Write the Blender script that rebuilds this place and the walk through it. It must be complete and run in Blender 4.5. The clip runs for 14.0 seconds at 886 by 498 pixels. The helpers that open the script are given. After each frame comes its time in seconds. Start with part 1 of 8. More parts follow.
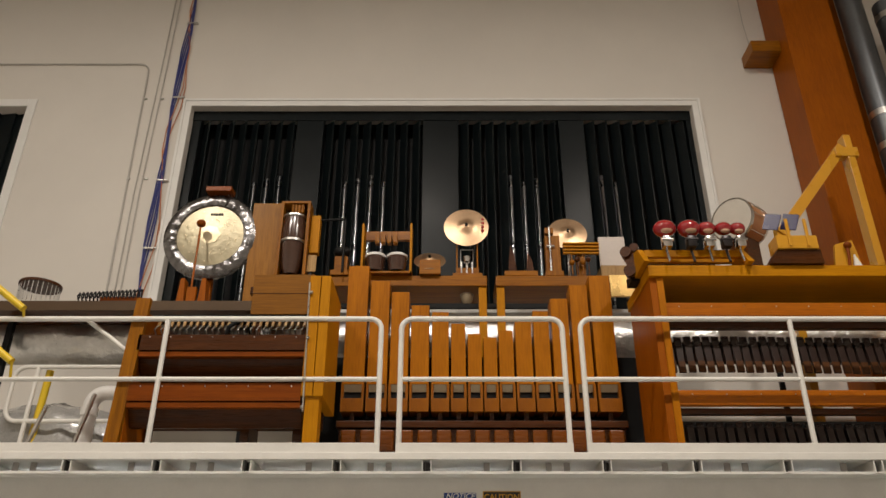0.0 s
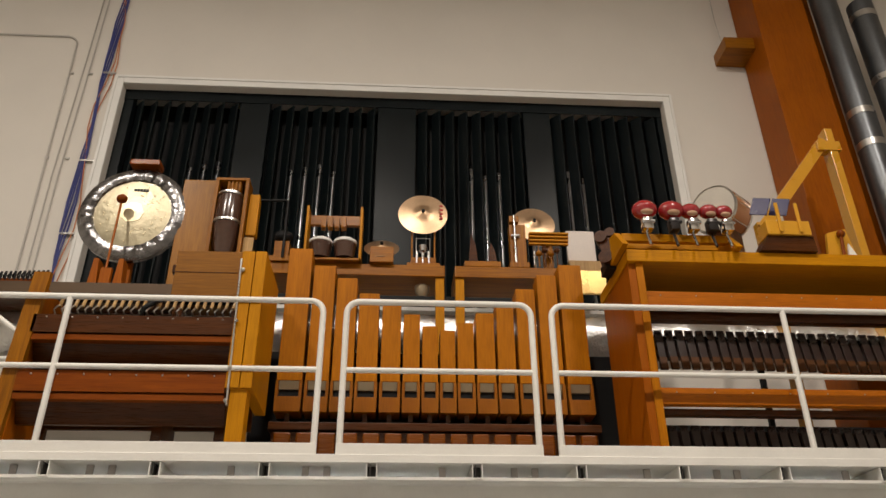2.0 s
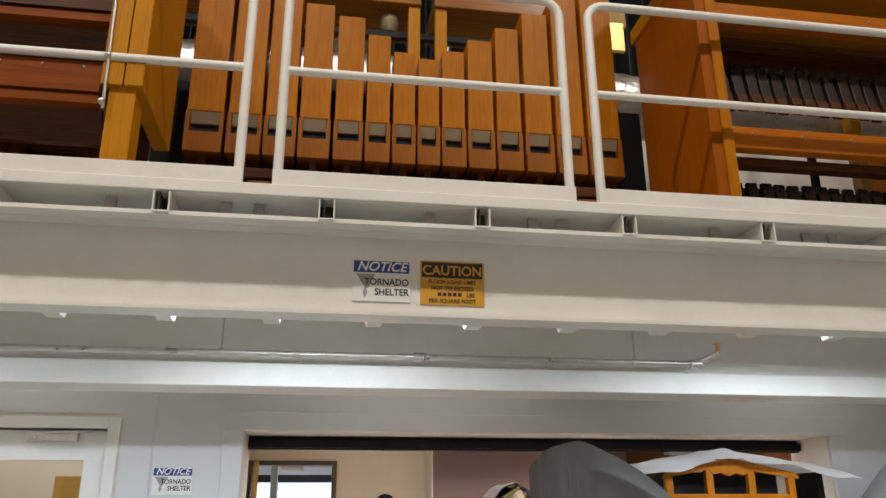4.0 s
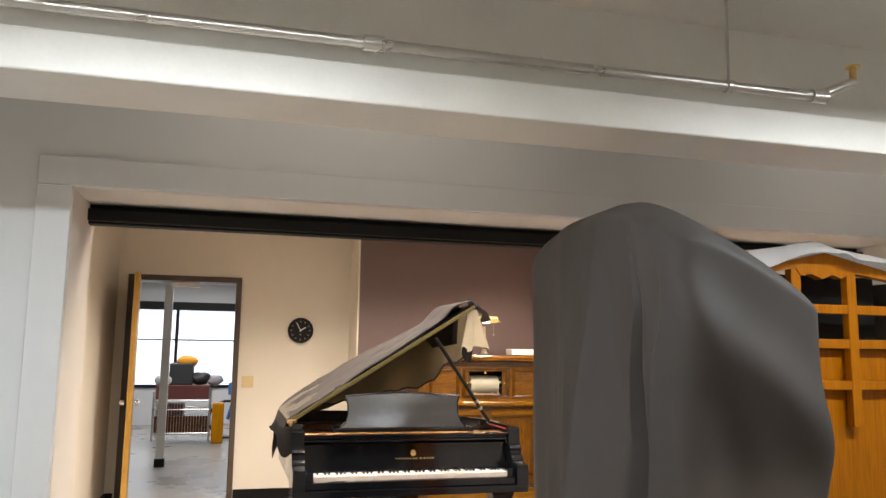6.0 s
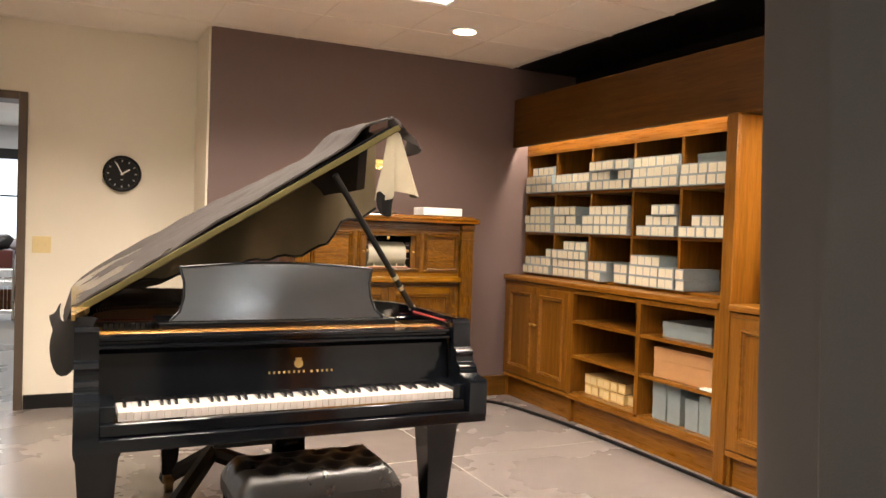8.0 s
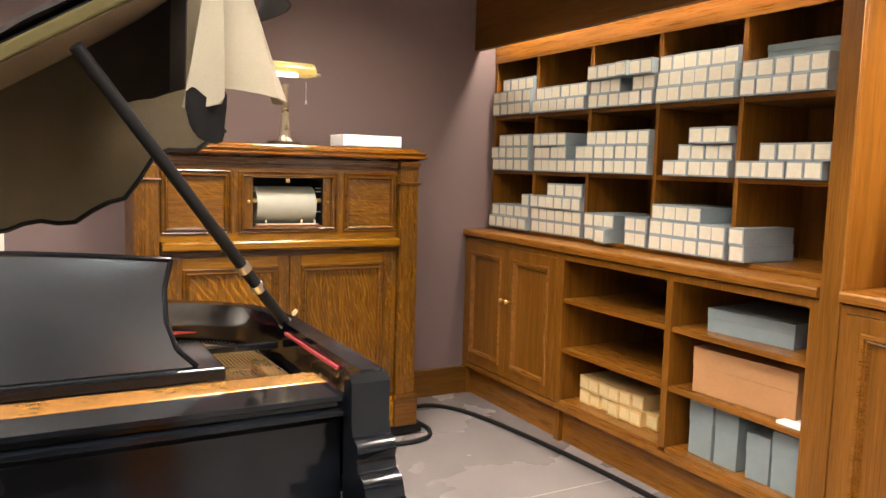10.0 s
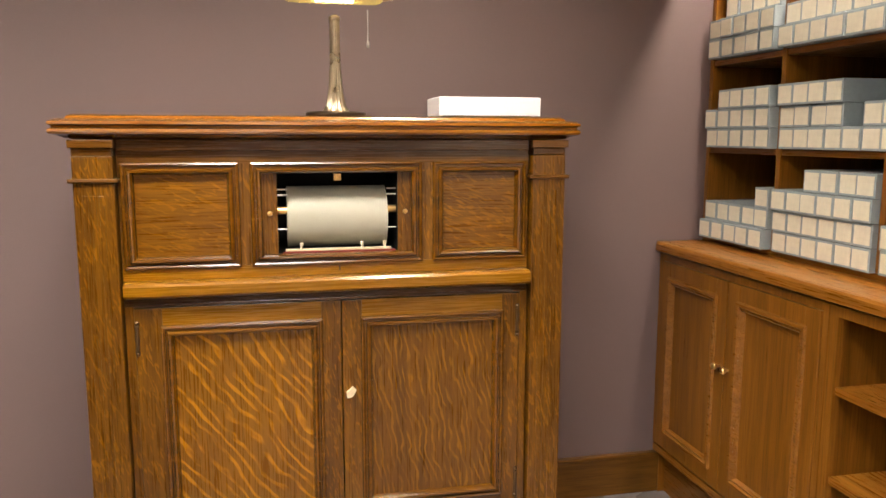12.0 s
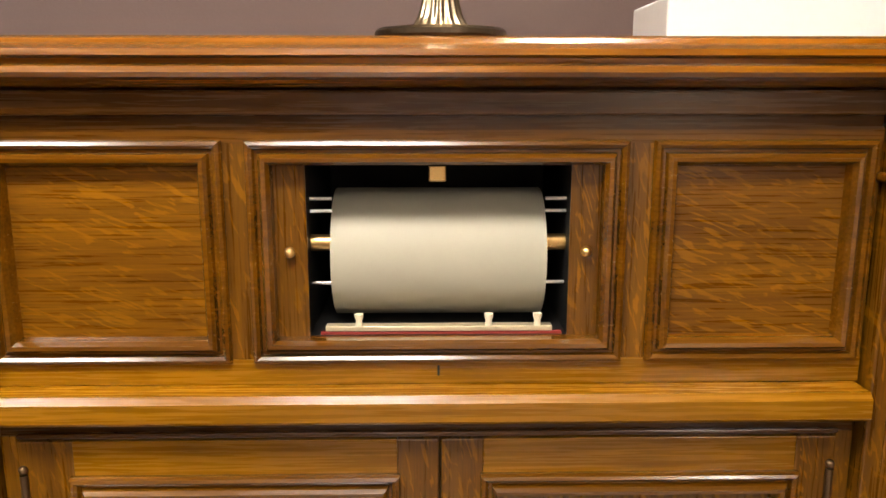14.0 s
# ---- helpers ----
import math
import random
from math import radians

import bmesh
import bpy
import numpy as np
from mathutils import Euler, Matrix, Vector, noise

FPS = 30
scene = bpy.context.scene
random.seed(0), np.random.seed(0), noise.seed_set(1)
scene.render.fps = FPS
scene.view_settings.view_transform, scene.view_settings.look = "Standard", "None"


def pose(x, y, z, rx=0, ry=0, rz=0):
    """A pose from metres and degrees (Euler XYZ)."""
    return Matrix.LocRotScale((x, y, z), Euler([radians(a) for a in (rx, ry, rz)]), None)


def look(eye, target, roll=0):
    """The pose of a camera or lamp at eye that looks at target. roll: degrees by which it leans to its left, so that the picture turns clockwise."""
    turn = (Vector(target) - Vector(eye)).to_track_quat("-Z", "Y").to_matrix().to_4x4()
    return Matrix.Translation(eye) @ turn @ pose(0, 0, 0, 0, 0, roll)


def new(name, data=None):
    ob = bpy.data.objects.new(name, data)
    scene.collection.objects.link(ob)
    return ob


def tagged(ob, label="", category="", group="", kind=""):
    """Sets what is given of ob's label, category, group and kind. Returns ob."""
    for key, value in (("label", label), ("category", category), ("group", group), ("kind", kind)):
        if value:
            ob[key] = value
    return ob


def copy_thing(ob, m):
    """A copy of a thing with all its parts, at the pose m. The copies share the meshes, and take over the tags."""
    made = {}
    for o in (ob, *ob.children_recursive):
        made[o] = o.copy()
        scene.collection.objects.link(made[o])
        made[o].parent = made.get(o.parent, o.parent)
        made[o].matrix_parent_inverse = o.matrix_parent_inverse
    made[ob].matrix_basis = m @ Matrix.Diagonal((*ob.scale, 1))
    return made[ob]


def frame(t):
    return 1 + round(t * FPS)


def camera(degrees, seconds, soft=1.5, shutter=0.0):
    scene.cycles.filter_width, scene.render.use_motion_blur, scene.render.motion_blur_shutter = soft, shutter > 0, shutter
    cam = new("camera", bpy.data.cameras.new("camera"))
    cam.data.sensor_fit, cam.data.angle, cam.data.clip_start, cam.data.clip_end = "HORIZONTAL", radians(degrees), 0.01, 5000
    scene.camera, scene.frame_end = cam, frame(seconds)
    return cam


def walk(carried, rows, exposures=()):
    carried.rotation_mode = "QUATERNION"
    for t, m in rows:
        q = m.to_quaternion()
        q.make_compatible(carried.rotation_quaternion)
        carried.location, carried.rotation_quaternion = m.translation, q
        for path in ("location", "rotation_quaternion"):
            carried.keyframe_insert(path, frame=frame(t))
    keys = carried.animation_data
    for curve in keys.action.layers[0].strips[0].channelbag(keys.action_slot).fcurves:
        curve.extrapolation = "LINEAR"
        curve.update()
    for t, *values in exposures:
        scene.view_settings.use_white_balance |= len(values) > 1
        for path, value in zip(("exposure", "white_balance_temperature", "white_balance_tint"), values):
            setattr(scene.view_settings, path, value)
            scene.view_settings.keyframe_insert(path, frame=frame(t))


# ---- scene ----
cam = camera(59.9, 14.0)
# seconds, eye, point looked at, roll
PATH = [
    (0, (-0.026, -0.191, 1.685), (-0.034, 1.601, 2.574), 0.1),
    (0.5, (-0.069, -0.066, 1.69), (-0.047, 1.718, 2.595), -0.4),
    (1, (-0.088, 0.107, 1.689), (-0.027, 1.878, 2.617), -0.7),
    (1.5, (-0.042, 0.352, 1.691), (0.051, 2.112, 2.635), -0.8),
    (2, (-0.029, 0.603, 1.675), (0.084, 2.354, 2.636), -0.4),
    (2.5, (-0.098, 0.921, 1.641), (0.035, 2.683, 2.579), -0.8),
    (3, (-0.046, 1.348, 1.579), (0.096, 3.152, 2.431), -0.6),
    (3.5, (-0.071, 1.771, 1.545), (0.119, 3.614, 2.298), -0.3),
    (4, (-0.14, 2.269, 1.578), (0.153, 4.138, 2.227), -0.3),
    (4.2, (-0.127, 2.471, 1.548), (0.2, 4.345, 2.165), -0.1),
    (6.3, (0.039, 4.454, 1.433), (0.602, 6.363, 1.63), 0.8),
    (6.5, (0.071, 4.694, 1.405), (0.668, 6.597, 1.554), 0.8),
    (6.9, (0.114, 5.077, 1.392), (0.769, 6.965, 1.45), 0.7),
    (7, (0.152, 5.188, 1.388), (0.813, 7.075, 1.431), 0.7),
    (7.5, (0.223, 5.711, 1.375), (0.972, 7.565, 1.359), 0.8),
    (8, (0.369, 6.171, 1.353), (1.237, 7.972, 1.301), 2.0),
    (8.5, (0.568, 6.611, 1.358), (1.508, 8.373, 1.26), 1.7),
    (8.7, (0.637, 6.789, 1.366), (1.612, 8.531, 1.238), 1.1),
    (10.8, (1.731, 8.191, 1.359), (2.651, 9.951, 1.121), 1.5),
    (11, (1.842, 8.316, 1.356), (2.672, 10.122, 1.132), 1.7),
    (11.5, (2.023, 8.648, 1.34), (2.643, 10.534, 1.097), 1.4),
    (12, (2.169, 9.006, 1.39), (2.594, 10.938, 1.101), 0.1),
    (12.5, (2.269, 9.330, 1.373), (2.534, 11.291, 1.087), 0.4),
    (13, (2.295, 9.630, 1.364), (2.415, 11.603, 1.054), 0.1),
    (13.5, (2.290, 9.905, 1.368), (2.350, 11.88, 1.053), -0.3),
    (14, (2.330, 10.182, 1.376), (2.365, 12.142, 0.983), 0.0),
]
# seconds, stops, white balance
EXPOSURES = [(0.0, 0.0, 6500, 11), (1.4, 0.06, 6500, 11), (2.5, 0.14, 6500, 11), (3.5, 0.0, 6300, 10), (4.2, 0.0, 6250, 10), (6.4, 0.04, 6850, 12), (7.0, 0.26, 6900, 12),
             (7.6, 0.12, 7000, 12), (8.0, 0.08, 6950, 12), (8.7, 0.10, 6650, 11), (10.8, 0.14, 6300, 10), (12.5, 0.10, 6450, 10), (13.5, 0.0, 6550, 10), (14.0, -0.06, 6550, 10)]
walk(cam, [(t, look(eye, aim, roll)) for t, eye, aim, roll in PATH], EXPOSURES)

# ---------------------------------------------------------------- light
world = bpy.data.worlds.new("world")
scene.world = world
world.use_nodes = True
_wn = world.node_tree.nodes
_sky = _wn.new("ShaderNodeTexSky")
_sky.sky_type, _sky.sun_disc = "NISHITA", False
_sky.sun_elevation, _sky.sun_rotation = radians(35), radians(200)
world.node_tree.links.new(_sky.outputs[0], _wn["Background"].inputs[0])
_wn["Background"].inputs[1].default_value = 0.08


def area_lamp(name, place, size, power, colour, aim=(0, 0, -1), spread=180):
    data = bpy.data.lights.new(name, "AREA")
    data.shape, data.size, data.size_y = "RECTANGLE", size[0], size[1]
    data.energy, data.color, data.spread = power, colour, radians(spread)
    ob = new(name, data)
    ob.matrix_world = look(place, Vector(place) + Vector(aim))
    return ob


WARM, NEUTRAL, COOL = (1.0, 0.80, 0.58), (1.0, 0.90, 0.78), (0.85, 0.94, 1.0)
# hall: rows of high-bay lamps at the roof
for hx in (-4.4, -0.8, 3.2):
    area_lamp("hall_lamp", (hx, 0.4, 9.3), (0.5, 0.35), 265, (1.0, 0.91, 0.80))
# strip lamps tucked up under the mezzanine deck
for hx in (-5.2, -2.7, -0.2, 2.35):
    area_lamp("strip_and_fill_lamp", (hx, 5.45, 2.40), (1.2, 0.14), 40, COOL)
    # weak unseen fill added behind the beam, aimed at the wall
    area_lamp("strip_and_fill_lamp", (hx + 0.6, 6.60, 2.60), (1.2, 0.05), 1.5, NEUTRAL, aim=(0, 0.8, -0.6))
# recessed lamps of the listening room; the last is added fill without a panel
for hx, hy in ((0.90, 10.08), (2.09, 10.08), (0.90, 8.3), (2.09, 8.3), (-0.3, 9.2)):
    area_lamp("panel_and_fill_lamp", (hx, hy, 2.672), (0.5, 0.45), 42, (1.0, 0.90, 0.80), spread=138)
# small round downlights in the same ceiling
for hx, hy in ((2.711, 10.81), (0.318, 10.785), (-0.3, 8.6), (2.7, 8.6)):
    area_lamp("downlight_lamp", (hx, hy, 2.672), (0.14, 0.14), 11, (1.0, 0.86, 0.70), spread=120)

# ---------------------------------------------------------------- building helpers
def box(bm, x0, x1, y0, y1, z0, z1, bevel=0.0):
    """A box between the given limits, with softened edges if asked."""
    m = Matrix.LocRotScale(((x0 + x1) / 2, (y0 + y1) / 2, (z0 + z1) / 2), None, (abs(x1 - x0), abs(y1 - y0), abs(z1 - z0)))
    made = bmesh.ops.create_cube(bm, size=1.0, matrix=m)["verts"]
    if bevel:
        edges = {e for v in made for e in v.link_edges}
        bmesh.ops.bevel(bm, geom=list(edges), offset=bevel, segments=2, affect="EDGES", profile=0.5)
    return bm


def rod(bm, a, b, r, r2=None, sides=12):
    """A round bar from a to b."""
    a, b = Vector(a), Vector(b)
    turn = (b - a).to_track_quat("Z", "Y").to_matrix().to_4x4()
    m = Matrix.Translation((a + b) / 2) @ turn
    bmesh.ops.create_cone(bm, cap_ends=True, segments=sides, radius1=r, radius2=r if r2 is None else r2, depth=(b - a).length, matrix=m)
    return bm


def ball(bm, c, r, squash=(1, 1, 1), u=16, v=10):
    bmesh.ops.create_uvsphere(bm, u_segments=u, v_segments=v, radius=r, matrix=Matrix.LocRotScale(c, None, squash))
    return bm


def lathe(bm, profile, centre=(0, 0, 0), axis="Z", sides=28):
    """A turned shape: (radius, height) pairs spun about an axis."""
    rings = []
    cx, cy, cz = centre
    for r, h in profile:
        ring = []
        for k in range(sides):
            a = 2 * math.pi * k / sides
            u, v = r * math.cos(a), r * math.sin(a)
            p = {"Z": (cx + u, cy + v, cz + h), "Y": (cx + u, cy + h, cz + v), "X": (cx + h, cy + u, cz + v)}[axis]
            ring.append(bm.verts.new(p))
        rings.append(ring)
    for lo, hi in zip(rings, rings[1:]):
        for k in range(sides):
            bm.faces.new((lo[k], lo[(k + 1) % sides], hi[(k + 1) % sides], hi[k]))
    for ring in (rings[0], rings[-1]):
        bm.faces.new(ring)
    bmesh.ops.recalc_face_normals(bm, faces=bm.faces[:])
    return bm


def tube(bm, points, r, sides=10):
    """A round bar bent along points, mitred at the bends."""
    pts = [Vector(p) for p in points]
    rings = []
    side = None
    for i, p in enumerate(pts):
        d = (pts[min(i + 1, len(pts) - 1)] - pts[max(i - 1, 0)]).normalized()
        if side is None:
            side = d.orthogonal().normalized()
        side = (side - d * side.dot(d)).normalized()
        up = d.cross(side)
        rings.append([bm.verts.new(p + r * (math.cos(2 * math.pi * k / sides) * side + math.sin(2 * math.pi * k / sides) * up)) for k in range(sides)])
    for lo, hi in zip(rings, rings[1:]):
        for k in range(sides):
            bm.faces.new((lo[k], lo[(k + 1) % sides], hi[(k + 1) % sides], hi[k]))
    bm.faces.new(rings[0][::-1])
    bm.faces.new(rings[-1])
    bmesh.ops.recalc_face_normals(bm, faces=bm.faces[:])
    return bm


def bend(points, n=6):
    """Points made smooth by a spline through them."""
    pts = [Vector(p) for p in points]
    out = []
    for i in range(len(pts) - 1):
        p0, p1, p2, p3 = pts[max(i - 1, 0)], pts[i], pts[i + 1], pts[min(i + 2, len(pts) - 1)]
        for k in range(n):
            t = k / n
            out.append(0.5 * (2 * p1 + (p2 - p0) * t + (2 * p0 - 5 * p1 + 4 * p2 - p3) * t * t + (3 * p1 - p0 - 3 * p2 + p3) * t ** 3))
    return out + [pts[-1]]


def arc(c, r, a0, a1, n, plane="xz", fixed=0.0):
    """Points on an arc, for tube()."""
    out = []
    for k in range(n + 1):
        a = radians(a0 + (a1 - a0) * k / n)
        u, v = c[0] + r * math.cos(a), c[1] + r * math.sin(a)
        out.append({"xz": (u, fixed, v), "xy": (u, v, fixed), "yz": (fixed, u, v)}[plane])
    return out


def prism(bm, outline, y0, y1, axis="y"):
    """An outline in two axes pushed out along the third."""
    def at(u, v, w):
        return {"y": (u, w, v), "x": (w, u, v), "z": (u, v, w)}[axis]
    a = [bm.verts.new(at(u, v, y0)) for u, v in outline]
    b = [bm.verts.new(at(u, v, y1)) for u, v in outline]
    n = len(a)
    bm.faces.new(a[::-1])
    bm.faces.new(b)
    for k in range(n):
        bm.faces.new((a[k], a[(k + 1) % n], b[(k + 1) % n], b[k]))
    bmesh.ops.recalc_face_normals(bm, faces=bm.faces[:])
    return bm


def mesh_of(name, bm, material, smooth=False):
    me = bpy.data.meshes.new(name)
    bm.to_mesh(me)
    bm.free()
    me.materials.append(material)
    if smooth:
        me.polygons.foreach_set("use_smooth", [True] * len(me.polygons))
        me.set_sharp_from_angle(angle=radians(40))
    return me


def thing(name, base, label, category, group="", kind="", turn=0):
    """An empty at the base of a thing; its parts hang under it."""
    ob = new(name)
    ob.empty_display_size = 0.1
    ob.matrix_world = pose(*base, 0, 0, turn)
    return tagged(ob, label, category, group, kind)


def part(name, bm, material, parent, label="", smooth=False):
    """One mesh under a thing or a part, built in the thing's own measures."""
    ob = new(name, mesh_of(name, bm, material, smooth))
    ob.parent = parent
    if label:
        ob["label"] = label
    return ob


def solid(name, bm, material, label, category, group="", kind="", smooth=False, base=None):
    """A thing that is one mesh, given in world measures."""
    if base is not None:
        bmesh.ops.translate(bm, verts=bm.verts[:], vec=-Vector(base))
    ob = new(name, mesh_of(name, bm, material, smooth))
    if base is not None:
        ob.location = base
    return tagged(ob, label, category, group, kind)


def structure(name, bm, material, label, category):
    return solid(name, bm, material, label, category, kind="structure")


B = bmesh.new

# ---------------------------------------------------------------- materials
def _tree(name):
    m = bpy.data.materials.new(name)
    m.use_nodes = True
    t = m.node_tree
    return m, t, t.nodes, t.links, t.nodes["Principled BSDF"]


def _coords(t, scale, turn=(0, 0, 0)):
    c = t.nodes.new("ShaderNodeTexCoord")
    p = t.nodes.new("ShaderNodeMapping")
    p.inputs["Scale"].default_value = scale
    src = c.outputs["Object"]
    if any(turn):
        r = t.nodes.new("ShaderNodeMapping")
        r.inputs["Rotation"].default_value = [radians(a) for a in turn]
        t.links.new(src, r.inputs["Vector"])
        src = r.outputs[0]
    t.links.new(src, p.inputs["Vector"])
    return p.outputs[0]


def _noise(t, vec, scale, detail=4, rough=0.55, distort=0.0):
    n = t.nodes.new("ShaderNodeTexNoise")
    n.inputs["Scale"].default_value, n.inputs["Detail"].default_value = scale, detail
    n.inputs["Roughness"].default_value, n.inputs["Distortion"].default_value = rough, distort
    t.links.new(vec, n.inputs["Vector"])
    return n.outputs["Fac"]


def _ramp(t, fac, stops):
    r = t.nodes.new("ShaderNodeValToRGB")
    el = r.color_ramp.elements
    while len(el) < len(stops):
        el.new(0.5)
    for e, (p, c) in zip(el, stops):
        e.position, e.color = p, (*c, 1)
    t.links.new(fac, r.inputs[0])
    return r.outputs[0]


def _mix(t, kind, fac, a, b):
    m = t.nodes.new("ShaderNodeMix")
    m.data_type, m.blend_type = "RGBA", kind
    for sock, v in ((m.inputs[0], fac), (m.inputs[6], a), (m.inputs[7], b)):
        if hasattr(v, "links"):
            t.links.new(v, sock)
        elif isinstance(v, (int, float)):
            sock.default_value = v
        else:
            sock.default_value = (*v, 1)
    return m.outputs[2]


def _range(t, fac, lo, hi):
    r = t.nodes.new("ShaderNodeMapRange")
    r.inputs["To Min"].default_value, r.inputs["To Max"].default_value = lo, hi
    r.inputs["From Min"].default_value, r.inputs["From Max"].default_value = 0.25, 0.75
    t.links.new(fac, r.inputs["Value"])
    return r.outputs[0]


def _bump(t, bsdf, height, strength, distance=0.002):
    b = t.nodes.new("ShaderNodeBump")
    b.inputs["Strength"].default_value, b.inputs["Distance"].default_value = strength, distance
    t.links.new(height, b.inputs["Height"])
    t.links.new(b.outputs[0], bsdf.inputs["Normal"])


def mul(c, k):
    return tuple(min(1.0, v * k) for v in c)


def surface(name, colour, rough=0.5, metal=0.0, grain=60, patch=2.5, vary=0.10, bump=0.15, stretch=(1, 1, 1), coat=0.0, depth=0.002, spec=0.5):
    """Paint, metal, cloth and the like: a fine grain and broad patches of wear."""
    m, t, n, l, b = _tree(name)
    vec = _coords(t, stretch)
    fine, broad = _noise(t, vec, grain, 3), _noise(t, _coords(t, (1, 1, 1)), patch, 5, 0.6)
    c = _ramp(t, broad, [(0.3, mul(colour, 1 - vary)), (0.7, mul(colour, 1 + vary * 0.6))])
    c = _mix(t, "MULTIPLY", 1.0, c, _ramp(t, fine, [(0.25, (1 - vary * 0.7,) * 3), (0.75, (1, 1, 1))]))
    l.new(c, b.inputs["Base Color"])
    l.new(_range(t, broad, max(0.02, rough - 0.07), min(1, rough + 0.07)), b.inputs["Roughness"])
    b.inputs["Metallic"].default_value = metal
    b.inputs["Coat Weight"].default_value = coat
    b.inputs["Coat Roughness"].default_value = 0.12
    b.inputs["Specular IOR Level"].default_value = spec
    if bump:
        _bump(t, b, fine, bump, depth)
    return m


def wood(name, dark, light, axis="z", rough=0.4, scale=1.0, fleck=None, flake=1.0, slant=0, contrast=1.0, coat=0.12, spec=0.22, pores=0.7, flame=None):
    """Varnished wood with its grain along an axis; fleck adds the ray flakes of quarter-sawn oak."""
    m, t, n, l, b = _tree(name)
    s = {"x": (1.2, 22, 22), "y": (22, 1.2, 22), "z": (22, 22, 1.2)}[axis]
    vec = _coords(t, [v * scale for v in s])
    rings = _noise(t, vec, 1.4, 6, 0.6, 0.6)
    fine = _noise(t, _coords(t, [v * scale * (7 if v > 2 else 4) for v in s]), 1.6, 3)
    broad = _noise(t, _coords(t, (1, 1, 1)), 1.7, 4)
    dark, light = rich(dark), rich(light)
    mid = tuple((a + c) / 2 for a, c in zip(dark, light))
    c = _ramp(t, rings, [(0.5 - 0.22 / contrast, dark), (0.5, mid), (0.5 + 0.22 / contrast, light)])
    c = _mix(t, "MULTIPLY", pores, c, _ramp(t, fine, [(0.35, (0.62, 0.58, 0.54)), (0.6, (1, 1, 1))]))
    c = _mix(t, "MULTIPLY", 1.0, c, _ramp(t, broad, [(0.3, (0.80, 0.79, 0.78)), (0.7, (1.0, 1.0, 1.0))]))
    if fleck:
        fv = _coords(t, (95 * flake, 20, 19 * flake), (0, slant, 0))
        fl = _noise(t, fv, 1.0, 2, 0.45, 1.1)
        mask = _ramp(t, fl, [(0.55, (0, 0, 0)), (0.63, (1, 1, 1))])
        thin = _ramp(t, _noise(t, _coords(t, (3, 3, 3)), 1.6, 2), [(0.30, (0.25, 0.25, 0.25)), (0.62, (1, 1, 1))])
        c = _mix(t, "MIX", _mul_value(t, _mix(t, "MULTIPLY", 1.0, mask, thin), 0.45), c, rich(fleck))
    if flame:
        tint, slant_f, size = flame
        wv = t.nodes.new("ShaderNodeTexWave")
        wv.wave_type, wv.bands_direction = "BANDS", "X"
        wv.inputs["Scale"].default_value, wv.inputs["Distortion"].default_value = size, 11.0
        wv.inputs["Detail"].default_value, wv.inputs["Detail Scale"].default_value = 2.5, 0.9
        l.new(_coords(t, (1, 1, 0.55), (0, slant_f, 0)), wv.inputs["Vector"])
        line = _ramp(t, wv.outputs["Fac"], [(0.66, (0, 0, 0)), (0.86, (1, 1, 1))])
        gaps = _ramp(t, _noise(t, _coords(t, (34, 20, 15), (0, slant_f, 0)), 0.8, 3), [(0.40, (0.05, 0.05, 0.05)), (0.60, (1, 1, 1))])
        c = _mix(t, "MIX", _mul_value(t, _mix(t, "MULTIPLY", 1.0, line, gaps), 0.62), c, rich(tint))
    l.new(c, b.inputs["Base Color"])
    l.new(_range(t, fine, rough - 0.08, rough + 0.10), b.inputs["Roughness"])
    b.inputs["Coat Weight"].default_value = coat
    b.inputs["Coat Roughness"].default_value = 0.2
    b.inputs["Specular IOR Level"].default_value = spec
    _bump(t, b, fine, 0.12, 0.001)
    return m


def _mul_value(t, sock, k):
    m = t.nodes.new("ShaderNodeMath")
    m.operation = "MULTIPLY"
    m.inputs[1].default_value = k
    t.links.new(sock, m.inputs[0])
    return m.outputs[0]


def rich(c):
    """A varnished tone: the same depth of colour with the blue held down."""
    g = 0.3 * c[0] + 0.6 * c[1] + 0.1 * c[2]
    return c[0] * 1.03, c[1] * 0.985, max(0.0015, g + (c[2] - g) * 1.28)


def glowing(name, colour, strength):
    m, t, n, l, b = _tree(name)
    b.inputs["Base Color"].default_value = (*colour, 1)
    b.inputs["Emission Color"].default_value = (*colour, 1)
    b.inputs["Emission Strength"].default_value = strength
    return m


def glass(name, tint=(1, 1, 1), rough=0.0):
    m, t, n, l, b = _tree(name)
    b.inputs["Base Color"].default_value = (*tint, 1)
    b.inputs["Transmission Weight"].default_value = 1.0
    b.inputs["Roughness"].default_value, b.inputs["IOR"].default_value = rough, 1.45
    return m


WALL_HALL = surface("cream hall paint", (0.72, 0.68, 0.62), 0.75, grain=180, patch=0.7, vary=0.05, bump=0.10)
WALL_LOWER = surface("pale grey wall paint", (0.66, 0.67, 0.68), 0.6, grain=180, patch=0.9, vary=0.05, bump=0.08)
WHITE_STEEL = surface("white painted steel", (0.80, 0.78, 0.73), 0.38, grain=90, patch=4, vary=0.06, bump=0.05)
WHITE_TRIM = surface("white trim paint", (0.80, 0.79, 0.76), 0.45, grain=120, patch=3, vary=0.05, bump=0.05)
BEIGE = surface("beige wall paint", (0.75, 0.70, 0.60), 0.7, grain=220, patch=0.8, vary=0.05, bump=0.12)
BROWN = surface("dark brown wall paint", (0.150, 0.102, 0.096), 0.62, grain=220, patch=0.9, vary=0.07, bump=0.12)
TILE = surface("ceiling tile", (0.86, 0.80, 0.72), 0.9, grain=300, patch=1.5, vary=0.06, bump=0.25)
